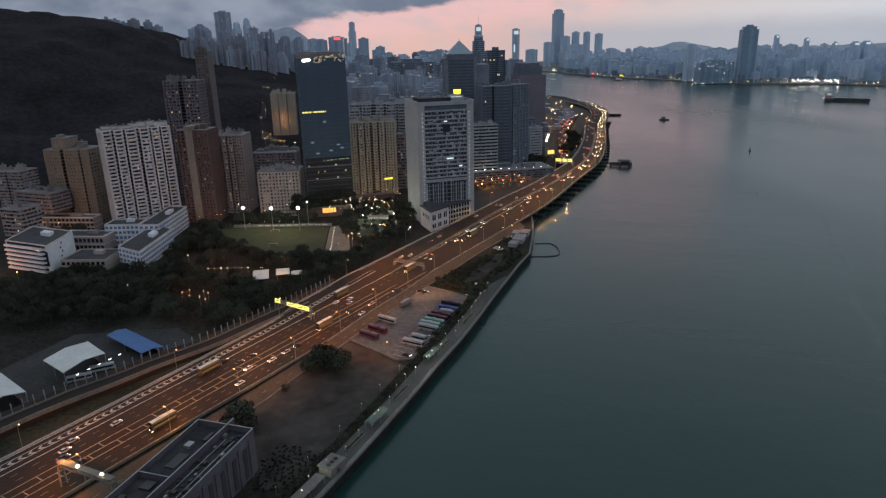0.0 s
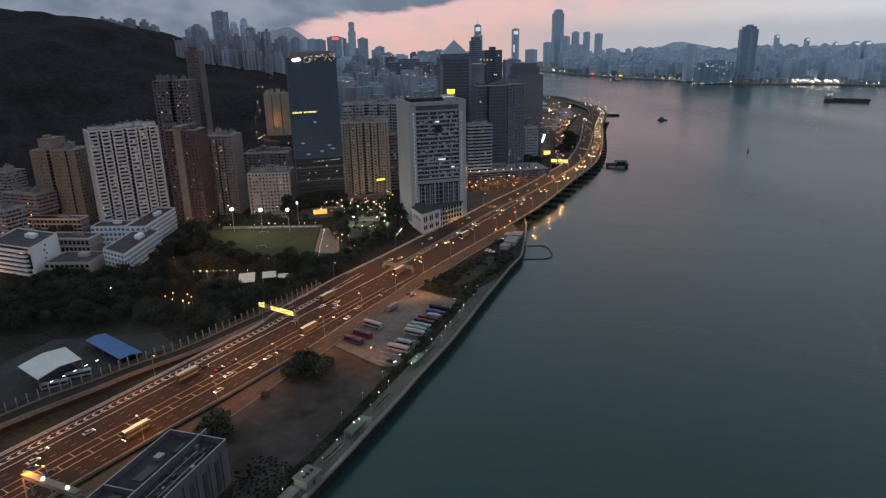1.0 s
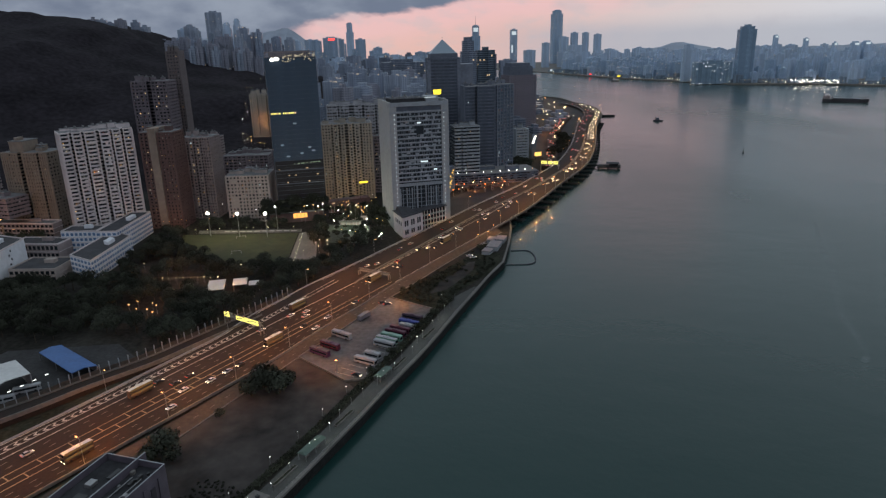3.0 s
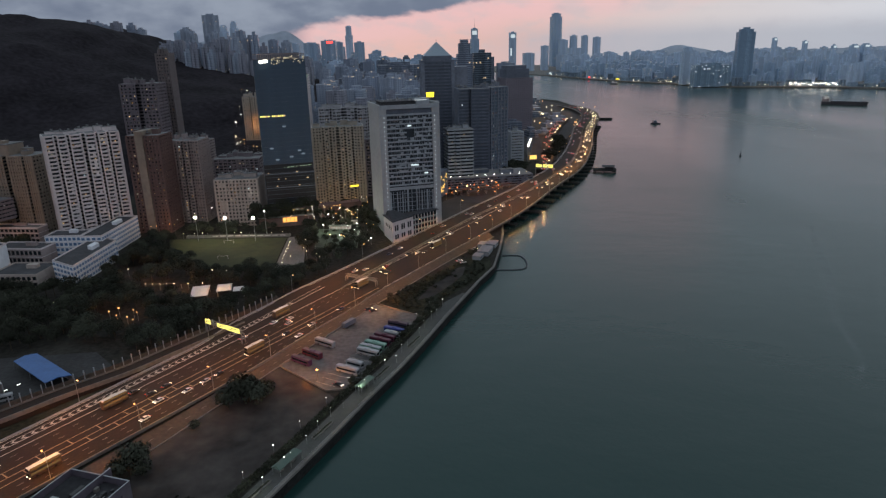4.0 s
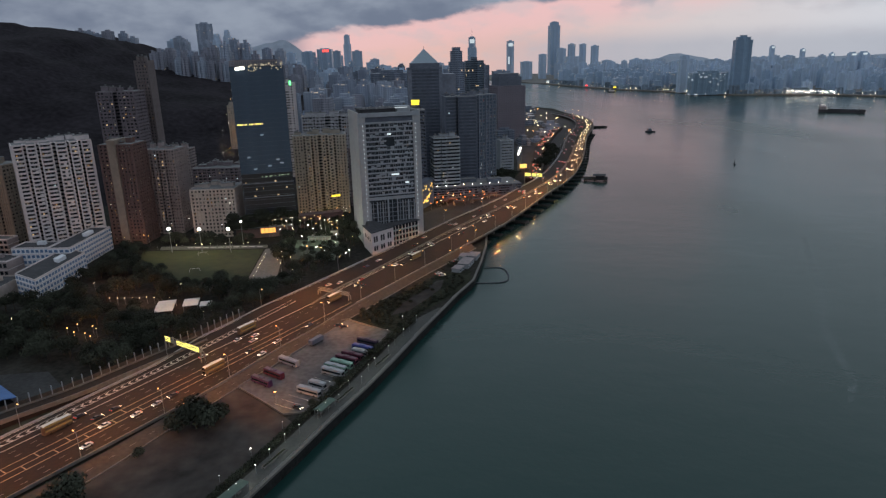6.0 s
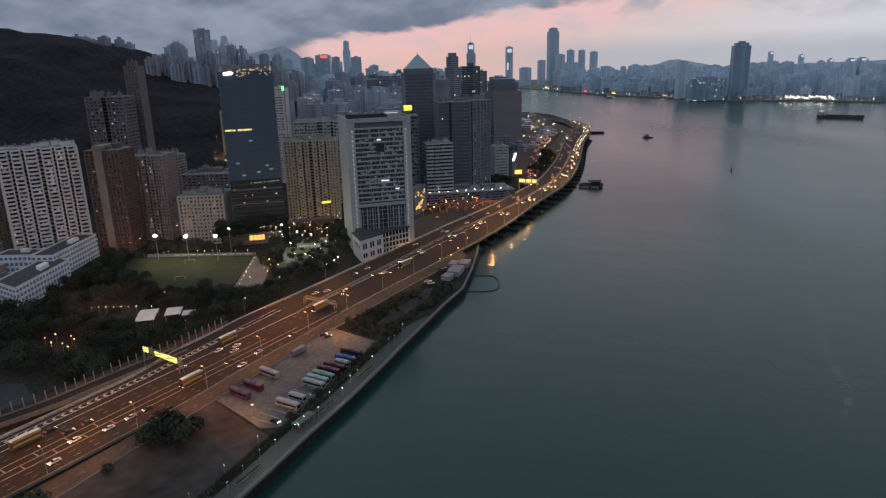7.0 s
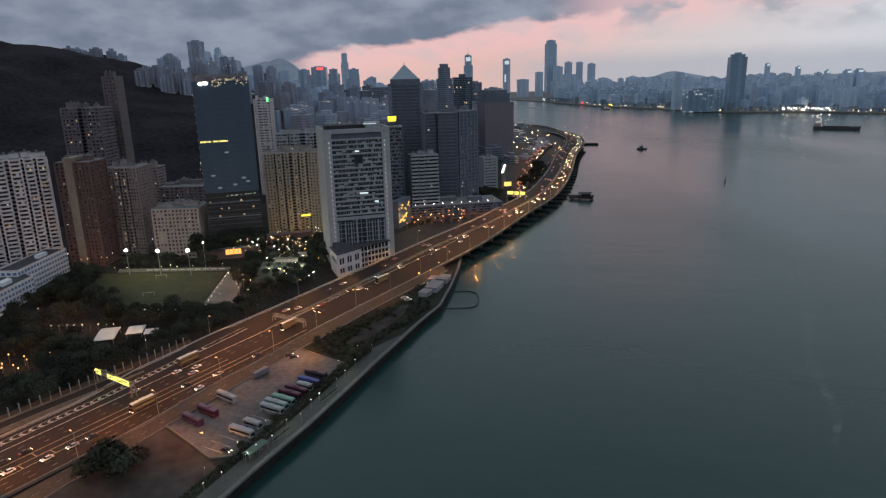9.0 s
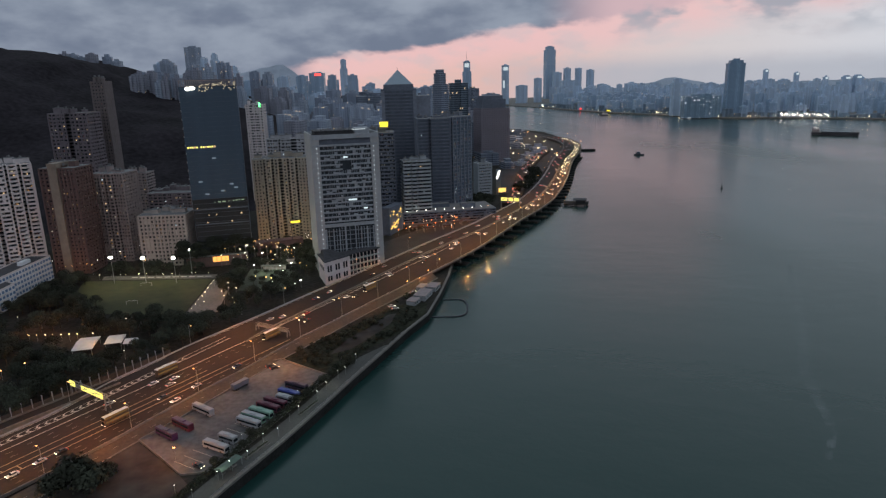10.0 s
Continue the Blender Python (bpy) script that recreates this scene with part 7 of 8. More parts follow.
# depot sheds
def shed(label, corners, z, rise, mat, open_side=True):
    """A low-pitched roof on posts over four corners given counter-clockwise from the near one."""
    t = thing("depot_shed", label, "shed")
    a, b, c, d = [Vector((*p, z)) for p in corners]
    m1, m2 = (a + b) / 2 + Vector((0, 0, rise)), (c + d) / 2 + Vector((0, 0, rise))
    sh = Shape()
    sh.poly([a, m1, m2, d]), sh.poly([m1, b, c, m2])
    low = Vector((0, 0, -0.35))
    sh.poly([d + low, m2 + low, m1 + low, a + low]), sh.poly([m2 + low, c + low, b + low, m1 + low])
    for p, q in ((a, m1), (m1, b), (b, c), (c, m2), (m2, d), (d, a)):
        sh.poly([p, p + low, q + low, q])
    part("roof", sh, mat, t)
    for p in (a, b, c, d, (a + d) / 2, (b + c) / 2):
        part("post", Shape().tube(p.x * 0.98 + (a.x + c.x) * 0.01, p.y * 0.98 + (a.y + c.y) * 0.01, LAND, z - 0.2, 0.22, 0.22, 6), STEEL, t)
    part("back_wall", Shape().beam((b.x, b.y, (z + LAND) / 2), (c.x, c.y, (z + LAND) / 2), 0.3, z - LAND - 0.6), GREY_WALL, t)
    return t


shed("white low-pitched depot shed roof on posts", [(-177.1, 270.5), (-167.4, 290.0), (-182.8, 303.8), (-194.3, 283.7)], 12.6, 1.6, SHED_ROOF)
shed("second white depot shed with a pitched roof", [(-196, 242), (-184.4, 253.8), (-207.1, 271.9), (-219, 258)], 12.6, 1.6, SHED_ROOF)
shed("blue sheet-roofed depot shed", [(-152.6, 296.3), (-144.2, 303.5), (-174.8, 327.4), (-181.3, 319.0)], 8.8, 1.0, BLUE_ROOF)
for x, y, a in ((-174.6, 277.6, 52), (-168.6, 287.4, 52)):
    b = make_bus("coach", "white coach parked beside the depot shed", COACH["white"], COACH["white"], 11, 3.2, group="depot coaches")
    b.matrix_basis = pose(x, y, LAND + 0.07, 0, 0, a - 25)
for k in range(5):
    x, y = -170.5 + k * 2.6, 270 + k * 5.0
    t = thing("shed_lamp", "bright strip lamp under the shed eave", "lamp", x, y, 11.6, math.radians(60), "shed lamps")
    part("tube", Shape().box(-0.7, 0.7, -0.15, 0.15, 0, 0.2), WHITE_LAMP_SOFT, t)
    part("bracket", Shape().box(-0.1, 0.1, -0.05, 0.05, 0.2, 0.6), STEEL, t)


# ---- plant building with a cluttered roof beside the road ----
def plant_building():
    # local x runs along the road, y towards the water
    ax, ay, turn = -101.5, 184.5, math.degrees(math.atan2(27.5, 8.5))
    t = thing("plant_building", "mauve-grey plant building with a sunken cluttered roof", "building", ax, ay, LAND, math.radians(turn))
    L, W, H = 29.5, -23.5, 18.0
    part("wall", Shape().box(-34, L, W, 0, 0, H - 2.4), PLANT_WALL, t, "mauve-grey rendered wall")
    for bx in ((-34, L, -0.35, 0), (-34, -33.65, W + 0.35, -0.35), (L - 0.35, L, -13, -0.35), (-34, L + 3, -13.4, -13.0), (-34, L, W, W + 0.35), (L - 0.35, L, W + 0.35, -13.4), (-2.5, -2.2, -13, -0.35)):
        part("parapet", Shape().box(*bx, H - 2.4, H + (0.6 if bx[2] == -13.4 else 0.0)), PLANT_WALL, t)
        zt = H + (0.6 if bx[2] == -13.4 else 0.0)
        part("coping", Shape().box(bx[0] - 0.04, bx[1] + 0.04, bx[2] - 0.04, bx[3] + 0.04, zt, zt + 0.12), PALE_CONCRETE, t, "thin pale coping")
    part("roof", Shape().box(-33.4, L - 0.6, -12.9, -0.6, H - 2.4, H - 2.2), PLANT_ROOF, t, "dark felt roof")
    part("roof", Shape().box(-33.4, L - 0.6, W + 0.5, -13.5, H - 2.4, H - 2.2), PLANT_ROOF, t, "dark plant deck")
    g = random.Random(5)
    for k in range(46):
        x, y, s = -31 + k * 1.25, g.uniform(W + 2, -15), g.uniform(0.4, 1.15)
        part("roof_unit", Shape().box(x, x + s * 1.4, y, y + s, H - 2.2, H - 2.2 + s * g.uniform(0.7, 1.3)), g.choice((STEEL, CONCRETE, DARK_STEEL, DARK_STEEL)), t)
    for y in (-16.5, -20.0):
        part("pipe", Shape().beam((-30, y, H - 1.4), (L - 7, y, H - 1.4), 0.22), STEEL, t)
    part("hatch", Shape().box(15, 18, -7, -4.4, H - 2.2, H - 1.0), STEEL, t)
    for x, y, a, b in ((-20, -4, 8, 2.2), (-8, -9, 4, 4), (20, -10, 5, 1.4), (-28, -10, 3, 2)):
        part("duct", Shape().box(x, x + a, y, y + b, H - 2.2, H - 1.3), DARK_STEEL, t)
    part("skylight", Shape().box(4, 12, -9, -5, H - 2.2, H - 1.9), DARK_STEEL, t)
    for k in range(5):
        part("louvre_panel", Shape().box(-4.6 + k * 6.6, -2.6 + k * 6.6, W - 0.25, W - 0.02, 1.5, 13.5), SLIT, t, "dark upright louvre slit")
        part("pilaster", Shape().box(-1.2 + k * 6.6, -0.4 + k * 6.6, W - 0.5, W - 0.03, 0, H - 2.6), PLANT_WALL, t)
    for k in range(3):
        part("wall_lamp", Shape().ball(-34.2, -3 - k * 3, 10 - k * 2.4, 0.28), WARM_LAMP, t)
    part("lean_to", Shape().box(-10, 6, W - 6, W - 0.6, 0, 5.0), MAUVE, t, "dull lean-to annex")


plant_building()

# ---- promenade, shore and harbour ----
def foam_material():
    m = bpy.data.materials.new("thin_foam")
    m.use_nodes = True
    nt, ns = m.node_tree, m.node_tree.nodes
    bsdf = ns["Principled BSDF"]
    bsdf.inputs["Base Color"].default_value, bsdf.inputs["Roughness"].default_value = (0.42, 0.47, 0.47, 1), 0.8
    tc, nz, rng = ns.new("ShaderNodeTexCoord"), ns.new("ShaderNodeTexNoise"), ns.new("ShaderNodeMapRange")
    nz.inputs["Scale"].default_value, nz.inputs["Detail"].default_value = 0.16, 7.0
    nt.links.new(tc.outputs["Object"], nz.inputs["Vector"]), nt.links.new(nz.outputs["Fac"], rng.inputs[0])
    for k, v in enumerate((0.42, 0.75, 0.0, 0.27)):
        rng.inputs[k + 1].default_value = v
    nt.links.new(rng.outputs[0], bsdf.inputs["Alpha"])
    return m


wake = Shape()
trail = spline([(340, 556, 0), (312, 497, 0), (283, 430, 0), (258, 385, 0), (245, 350, 0), (235, 320, 0), (221, 298, 0)], 5.0)
for p, q in zip(trail, trail[1:]):
    d = (q - p).normalized()
    n = Vector((d.y, -d.x, 0))
    wp, wq = (1.2 + 1.6 * math.sin(math.pi * min(1, max(0, (v.y - 290) / 270))) for v in (p, q))
    wake.poly([p + n * wp + Vector((0, 0, 0.06)), q + n * wq + Vector((0, 0, 0.06)), q - n * wq + Vector((0, 0, 0.06)), p - n * wp + Vector((0, 0, 0.06))])
whole("boat_wake", wake, foam_material(), "faint pale line of foam on the harbour water", "foam", "stuff")

PROM = spline([(shore_x(y, 5.4), y, 0) for y in (165, 196, 226, 258, 286, 318, 356, 385)], 9.5)
for k, p in enumerate(PROM):
    globe_lamp(p.x + green.uniform(-2.2, 1.2), p.y + green.uniform(-3.2, 3.2), 4, WHITE_LAMP, 0.11, "slim promenade lamp with a white globe", "promenade lamps")
    if k % 2:
        globe_lamp(p.x - 9.2, p.y + 3.6, 3, WHITE_LAMP, 0.09, "small fence lamp above the hedge", "hedge lamps")


for x, y in [(shore_x(y, 5.0), y) for y in (178, 200, 222, 244, 266, 288, 312, 336, 360)]:
    lamp_light("promenade_light", x, y, LAND + 4.6, 380, (0.95, 1.0, 0.80), 0.2)


def kiosk(label, x, y, turn, w, d, h, mat):
    t = thing("kiosk", label, "kiosk", x, y, LAND + 0.14, math.radians(turn))
    part("canopy", Shape().prism([(-w / 2, -d / 2), (w / 2, -d / 2), (w / 2, d / 2), (-w / 2, d / 2)], h, h + 0.7, [(-w / 2 + 0.5, -0.3), (w / 2 - 0.5, -0.3), (w / 2 - 0.5, 0.3), (-w / 2 + 0.5, 0.3)]), mat, t)
    for px in (-w / 2 + 0.4, 0, w / 2 - 0.4):
        for py in (-d / 2 + 0.4, d / 2 - 0.4):
            part("post", Shape().tube(px, py, 0, h, 0.1, 0.1, 6), STEEL, t)
    for k in range(2):
        part("bench", Shape().box(-w / 4 + k * w / 2 - 1, -w / 4 + k * w / 2 + 1, -0.3, 0.3, 0, 0.45), CONCRETE, t)


kiosk("green-roofed promenade shelter on steel posts", -28.9, 236.4, 64, 13, 4.2, 3.0, GREEN_ROOF)
kiosk("green-roofed promenade shelter on steel posts", -6.6, 293.0, 64, 11, 4, 3.0, GREEN_ROOF)
kiosk("grey-roofed promenade shelter on steel posts", -49.5, 190, 64, 18, 4.4, 3.0, CONCRETE)
hut = thing("utility_hut", "small flat-roofed concrete hut on the promenade", "hut", -42.6, 204.6, LAND + 0.14, math.radians(62))
part("wall", Shape().box(-4, 4, -3, 3, 0, 3.4), CONCRETE, hut)
part("roof", Shape().box(-4.4, 4.4, -3.4, 3.4, 3.4, 3.8), CONCRETE, hut)
part("door", Shape().box(-0.6, 0.6, -3.08, -3.0, 0, 2.1), DARK_STEEL, hut)
for k in range(3):
    part("roof_vent", Shape().box(-3 + k * 2.2, -2 + k * 2.2, -1, 0.2, 3.8, 4.5), DARK_STEEL, hut)
for x, y in ((-37.5, 219), (-34.8, 224.6), (-21.2, 256), (-18.6, 261.6), (-1.2, 303), (1.6, 309), (12.8, 336), (15.4, 342)):
    t = thing("planter_bench", "long grey planter with a bench on the promenade", "planter", x, y, LAND + 0.14, math.radians(63), "promenade planters")
    part("trough", Shape().box(-3.4, 3.4, -0.7, 0.7, 0, 0.7), CONCRETE, t)
    part("soil", Shape().box(-3.2, 3.2, -0.5, 0.5, 0.7, 0.75), SCRUB, t)
rail = thing("promenade_railing", "low steel railing along the seawall", "railing", 0, 0, 0)
post_me = Shape().box(-0.05, 0.05, -0.05, 0.05, 0, 1.1).mesh("post", STEEL)
edge_pts = spline([(shore_x(y, -0.3), y, 0) for y in (153, 197.5, 220.5, 241, 261, 284.5, 314, 342, 371, 403, 425)], 4.0)
for a, b in zip(edge_pts, edge_pts[1:]):
    part("post", post_me, STEEL, rail, at=(a.x, a.y, LAND + 0.5))
    part("rail", Shape().beam((a.x, a.y, LAND + 1.55), (b.x, b.y, LAND + 1.55), 0.07), STEEL, rail)
# yard fence and kerb wall
fence2 = thing("yard_fence", "low wall with steel posts round the coach yard", "fence")
ring = YARD
for (x0, y0), (x1, y1) in zip(ring, ring[1:] + ring[:1]):
    part("kerb_wall", Shape().beam((x0, y0, LAND + 0.45), (x1, y1, LAND + 0.45), 0.4, 0.8), CONCRETE, fence2)
bay_me = Shape().box(-0.08, 0.08, -5.5, 5.5, 0, 0.012).mesh("bay_line", WHITE_LINE)
yard_paint = thing("bay_marking", "worn white parking bay lines on the yard", "road marking", 0, 0, LAND + 0.105)
for k in range(9):
    part("bay_line", bay_me, WHITE_LINE, yard_paint, at=(-25 + k * 2.1, 299 + k * 4.0 - 2, 0), turn=math.radians(61))
lamp_light("yard_light", -31, 299, 10.5, 5500, SODIUM_COLOUR, 0.4)
t = thing("yard_lamp", "yard lamp post glowing orange over the coach yard", "street lamp", -29, 299, LAND, 0)
part("pole", Shape().tube(0, 0, 0, 6.4, 0.1, 0.07, 6), STEEL, t)
part("lamp_head", Shape().box(-0.4, 0.4, -0.2, 0.2, 6.4, 6.6), SODIUM, t)
lamp_light("yard_light", -4, 382, 10.0, 4200, SODIUM_COLOUR, 0.4)

# worksite huts where the road leaves the shore
for x, y, a, w, d, h in ((61, 488, 72, 15, 8, 3.4), (67.5, 505, 72, 11, 7, 3.0), (55, 476, 66, 8, 6, 2.8), (60, 502, 72, 9, 5, 3.6)):
    t = thing("site_hut", "pale flat-roofed site hut by the seawall", "hut", x, y, LAND, math.radians(a), "site huts")
    part("wall", Shape().box(-w / 2, w / 2, -d / 2, d / 2, 0, h), PALE_CONCRETE, t)
    part("roof", Shape().box(-w / 2 - 0.3, w / 2 + 0.3, -d / 2 - 0.3, d / 2 + 0.3, h, h + 0.25), GREY_WALL, t)
    for k in range(3):
        part("window", Shape().box(-w / 2 + 1 + k * w / 3.4, -w / 2 + 2.2 + k * w / 3.4, -d / 2 - 0.06, -d / 2 + 0.02, 1.0, 2.0), GLASS, t)
for x, y, a in ((41.5, 470, 20), (44, 466, 20), (54, 497, 60)):
    c = copy_thing(CARS[1], pose(x, y, LAND + 0.08, 0, 0, a))
    tagged(c, "white van-like car parked by the site huts", "car", "parked cars")
for x, y in ((58, 512), (64, 530), (50, 505), (72, 560)):
    globe_lamp(x, y, 6, SODIUM, 0.28, "orange site lamp below the viaduct", "site lamps")
lamp_light("site_light", 60, 520, 9, 2500, SODIUM_COLOUR, 0.4, cone=150)

# floating boom
boom_pts = spline([(66.8, 461.5, 0.25), (86.1, 462.8, 0.25), (90.1, 477.9, 0.25), (86.9, 492.9, 0.25), (73.9, 494.2, 0.25)], 2.6)
boom = thing("floating_boom", "dark floating boom enclosing a patch of water", "boom")
for a, b in zip(boom_pts, boom_pts[1:]):
    part("float", Shape().beam(a, a.lerp(b, 0.86), 0.9, 0.7), HULL, boom)

# piers and craft
near_pier = thing("jetty", "dark concrete jetty on piles with a sheltered landing deck", "jetty", 0, 0, 0)
part("deck", Shape().prism([(214, 812), (241, 806), (246, 824), (219, 830)], 2.0, 3.0), SEAWALL, near_pier)
part("walkway", Shape().prism([(188, 834), (217, 823), (218, 826), (189, 837)], 2.2, 3.2), SEAWALL, near_pier)
part("shelter", Shape().prism([(225, 813), (240, 809.5), (243, 822), (228, 825.5)], 6.4, 7.0), ROOF_DARK, near_pier)
part("store", Shape().prism([(229, 814), (239, 811.5), (241, 820), (231, 822.5)], 3.0, 6.2), BLACK_WALL, near_pier, "dark store hut")
for k in range(7):
    part("rail_post", Shape().box(215 + 4 * k, 215.2 + 4 * k, 811.9 - 0.9 * k, 812.1 - 0.9 * k, 3.0, 4.3), DARK_STEEL, near_pier)
for x, y in ((216, 814), (227, 811.5), (238, 809), (221, 827), (232, 824.5), (243, 822), (198, 831.5), (208, 828)):
    part("pile", Shape().tube(x, y, -3, 2.1, 0.6, 0.6, 8), SEAWALL, near_pier)
far_pier = thing("breakwater", "long low dark breakwater", "breakwater", 0, 0, 0)
part("mound", Shape().prism([(330, 1385), (368, 1376), (382, 1378), (381, 1388), (332, 1398)], -3, 3.0), SEAWALL, far_pier)


def barge(label, x, y, turn, length, beam_w):
    t = thing("cargo_barge", label, "boat", x, y, 0, math.radians(turn))
    L, B = length / 2, beam_w / 2
    part("hull", Shape().prism([(-L * 0.94, -B * 0.8), (L * 0.8, -B * 0.8), (L * 0.94, 0), (L * 0.8, B * 0.8), (-L * 0.94, B * 0.8)], -1.5, 6.4,
                               [(-L, -B), (L * 0.84, -B), (L, 0), (L * 0.84, B), (-L, B)]), BARGE_HULL, t, "rust-grey hull")
    part("bow_deck", Shape().prism([(L * 0.72, -B * 0.9), (L * 0.84, -B * 0.9), (L * 0.97, 0), (L * 0.84, B * 0.9), (L * 0.72, B * 0.9)], 6.4, 8.6), BARGE_HULL, t)
    part("coaming", Shape().box(-L * 0.55, L * 0.66, -B * 0.75, B * 0.75, 6.4, 8.0), DARK_STEEL, t)
    for k in range(5):
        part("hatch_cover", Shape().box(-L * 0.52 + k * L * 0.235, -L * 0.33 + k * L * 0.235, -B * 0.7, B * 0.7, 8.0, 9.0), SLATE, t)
    house = part("wheelhouse", Shape().box(-L * 0.95, -L * 0.66, -B * 0.85, B * 0.85, 6.4, 13.5), GREY_WALL, t)
    part("bridge", Shape().box(-L * 0.92, -L * 0.72, -B * 0.75, B * 0.75, 13.5, 17.0), WHITE_WALL, house)
    part("funnel", Shape().box(-L * 0.97, -L * 0.92, -1.5, 1.5, 13.5, 18.5), DARK_WALL, house)
    for u, z in ((-0.58, 20), (0.06, 17), (0.7, 16)):
        part("mast", Shape().tube(L * u, 0, 6, z, 0.4, 0.25, 6), DARK_STEEL, t)
        part("derrick", Shape().beam((L * u, 0, 9), (L * (u + 0.22), 0, z - 1), 0.35), DARK_STEEL, t)
    part("deck_lamp", Shape().ball(-L * 0.8, -B, 14.5, 0.3), WHITE_LAMP, t)
    return t


BARGE_HULL = material("rusty_hull_paint", (0.085, 0.075, 0.08), 0.7, vary=0.3, grain=0.3, patch=0.06)
barge("long dark coastal cargo barge on the water", 972, 1570, -40, 96, 16)
tug = thing("tug_boat", "small dark tug on the water", "boat", 441, 1287, 0, math.radians(-20))
part("hull", Shape().prism([(-8, -3), (5, -3), (9, 0), (5, 3), (-8, 3)], -1, 2.2, [(-8.5, -3.6), (6, -3.6), (10.5, 0), (6, 3.6), (-8.5, 3.6)]), HULL, tug)
part("wheelhouse", Shape().box(-3, 3, -2, 2, 2.2, 6.5), DARK_WALL, tug)
part("funnel", Shape().tube(-4.5, 0, 2.2, 7, 0.8, 0.7, 8), BROWN, tug)
part("mast", Shape().tube(1, 0, 6.5, 10, 0.15, 0.1, 6), DARK_STEEL, tug)
buoy = thing("channel_buoy", "dark lattice channel buoy", "buoy", 435.5, 906, 0)
part("float", Shape().tube(0, 0, -0.8, 1.0, 1.7, 1.5, 12), HULL, buoy)
part("tower", Shape().tube(0, 0, 1.0, 5.6, 0.9, 0.3, 6), HULL, buoy)
part("lantern", Shape().ball(0, 0, 6.0, 0.45), DARK_STEEL, buoy)
ferry = thing("ferry", "small white ferry crossing the harbour", "boat", 690, 2560, 0, math.radians(160))
part("hull", Shape().prism([(-14, -4), (11, -4), (16, 0), (11, 4), (-14, 4)], -1, 3), HULL, ferry)
part("saloon", Shape().box(-12, 9, -3.6, 3.6, 3, 8), WHITE_WALL, ferry)
part("bridge", Shape().box(2, 8, -2.4, 2.4, 8, 11), WHITE_WALL, ferry)

# ---- street life between the offices, and the point beyond ----
for x, y, g in ((38, 690, SODIUM), (46, 692, SODIUM), (56, 699, WARM_LAMP), (64, 704, SODIUM), (74, 716, SODIUM), (84, 722, WARM_LAMP), (92, 730, SODIUM), (98, 738, SODIUM), (44, 676, WARM_LAMP), (34, 664, SODIUM), (68, 690, SODIUM), (102, 748, SODIUM)):
    globe_lamp(x, y, 6, EMBER if g is SODIUM else g, 0.55 if g is SODIUM else 0.35, "street lamp in the office forecourt", "forecourt lamps")
for x, y in ((44, 706), (64, 709), (84, 713), (104, 722), (56, 690), (88, 702)):
    lamp_light("forecourt_light", x, y, 10, 7500, (1.0, 0.24, 0.07), 0.5, cone=150)
for k in range(9):
    a = math.radians(12)
    globe_lamp(40 + k * 9.5 * math.cos(a), 712.8 + k * 9.5 * math.sin(a), 2, WHITE_LAMP, 0.35, "small lamp on the podium edge", "podium lamps", 16.0)
plaza = thing("forecourt_canopy", "long low canopy glowing red-orange beside the road", "canopy", 84, 722, LAND, math.radians(58))
part("roof", Shape().box(0, 34, -4, 6, 5.0, 5.6), DARK_WALL, plaza)
part("glow_strip", Shape().box(1, 33, -4.1, -3.9, 4.2, 4.9), SIGN_ORANGE, plaza)
for k in range(6):
    part("column", Shape().box(1 + k * 6.3, 1.6 + k * 6.3, -3.6, -3.0, 0, 5.0), CONCRETE, plaza)
shop = thing("shop_front", "bright yellow-lit shop fronts behind the office slab", "shop", 26, 668, LAND, math.radians(70))
part("wall", Shape().box(0, 30, 0, 8, 0, 26), DARK_WALL, shop)
glints = random.Random(6)
for k in range(22):
    a, z, lw = glints.uniform(1, 27), glints.uniform(3, 22), glints.choice((0.7, 1.2, 2.0))
    part("lit_sign", unit_mesh("lit_sign", GOLD, lw, 0.3, glints.choice((0.6, 1.0, 1.6))), GOLD, shop, at=(a, -0.2, z))
part("sloping_sign", Shape().beam((2, -0.4, 6), (20, -0.4, 12), 0.3, 1.1), GOLD, shop, "sloping strip of golden lamps")
lamp_light("shop_light", 34, 664, 18, 5000, (1.0, 0.55, 0.18), 0.6)
for x, y in ((-84, 634), (-68, 636), (-52, 640)):
    lamp_light("street_light", x, y, 15, 1700, (1.0, 0.52, 0.18), 0.5)
market = thing("street_arcade", "orange-lit street arcade below the cream housing", "shop", -86, 604, LAND, math.radians(22))
part("wall", Shape().box(5, 44, 0, 10, 0, 11), BROWN, market)
part("lit_sign", Shape().box(34.5, 42.5, -0.3, 0, 25.2, 26.8), SIGN_YELLOW, market)
part("sign_leg", Shape().box(34.7, 35.1, 0, 0.3, 11, 26.4).box(42.0, 42.4, 0, 0.3, 11, 26.4), DARK_STEEL, market)
part("lit_front", Shape().box(8, 10, -0.2, 0, 8.6, 9.6).box(12, 14, -0.2, 0, 6.8, 7.4), LIT_WARM, market)
for k in range(26):
    globe_lamp(green.uniform(-104, -40), green.uniform(574, 592), green.choice((9, 12, 14)), green.choice((SODIUM, WARM_LAMP, WHITE_LAMP)), 0.2, "small street lamp among trees", "street lamps")
screen = thing("video_screen", "bright slanted video screen on a building corner", "screen", 139, 868, 24)
part("panel", Shape().prism([(2, 0.5), (4.5, 1.2), (4.5, 1.8), (2, 1.1)], 1, 11, [(5.5, 1.5), (8, 2.2), (8, 2.8), (5.5, 2.1)]), SIGN_WHITE, screen)
part("bracket", Shape().box(3, 8, 2.6, 6, -19, 12), DARK_WALL, screen)
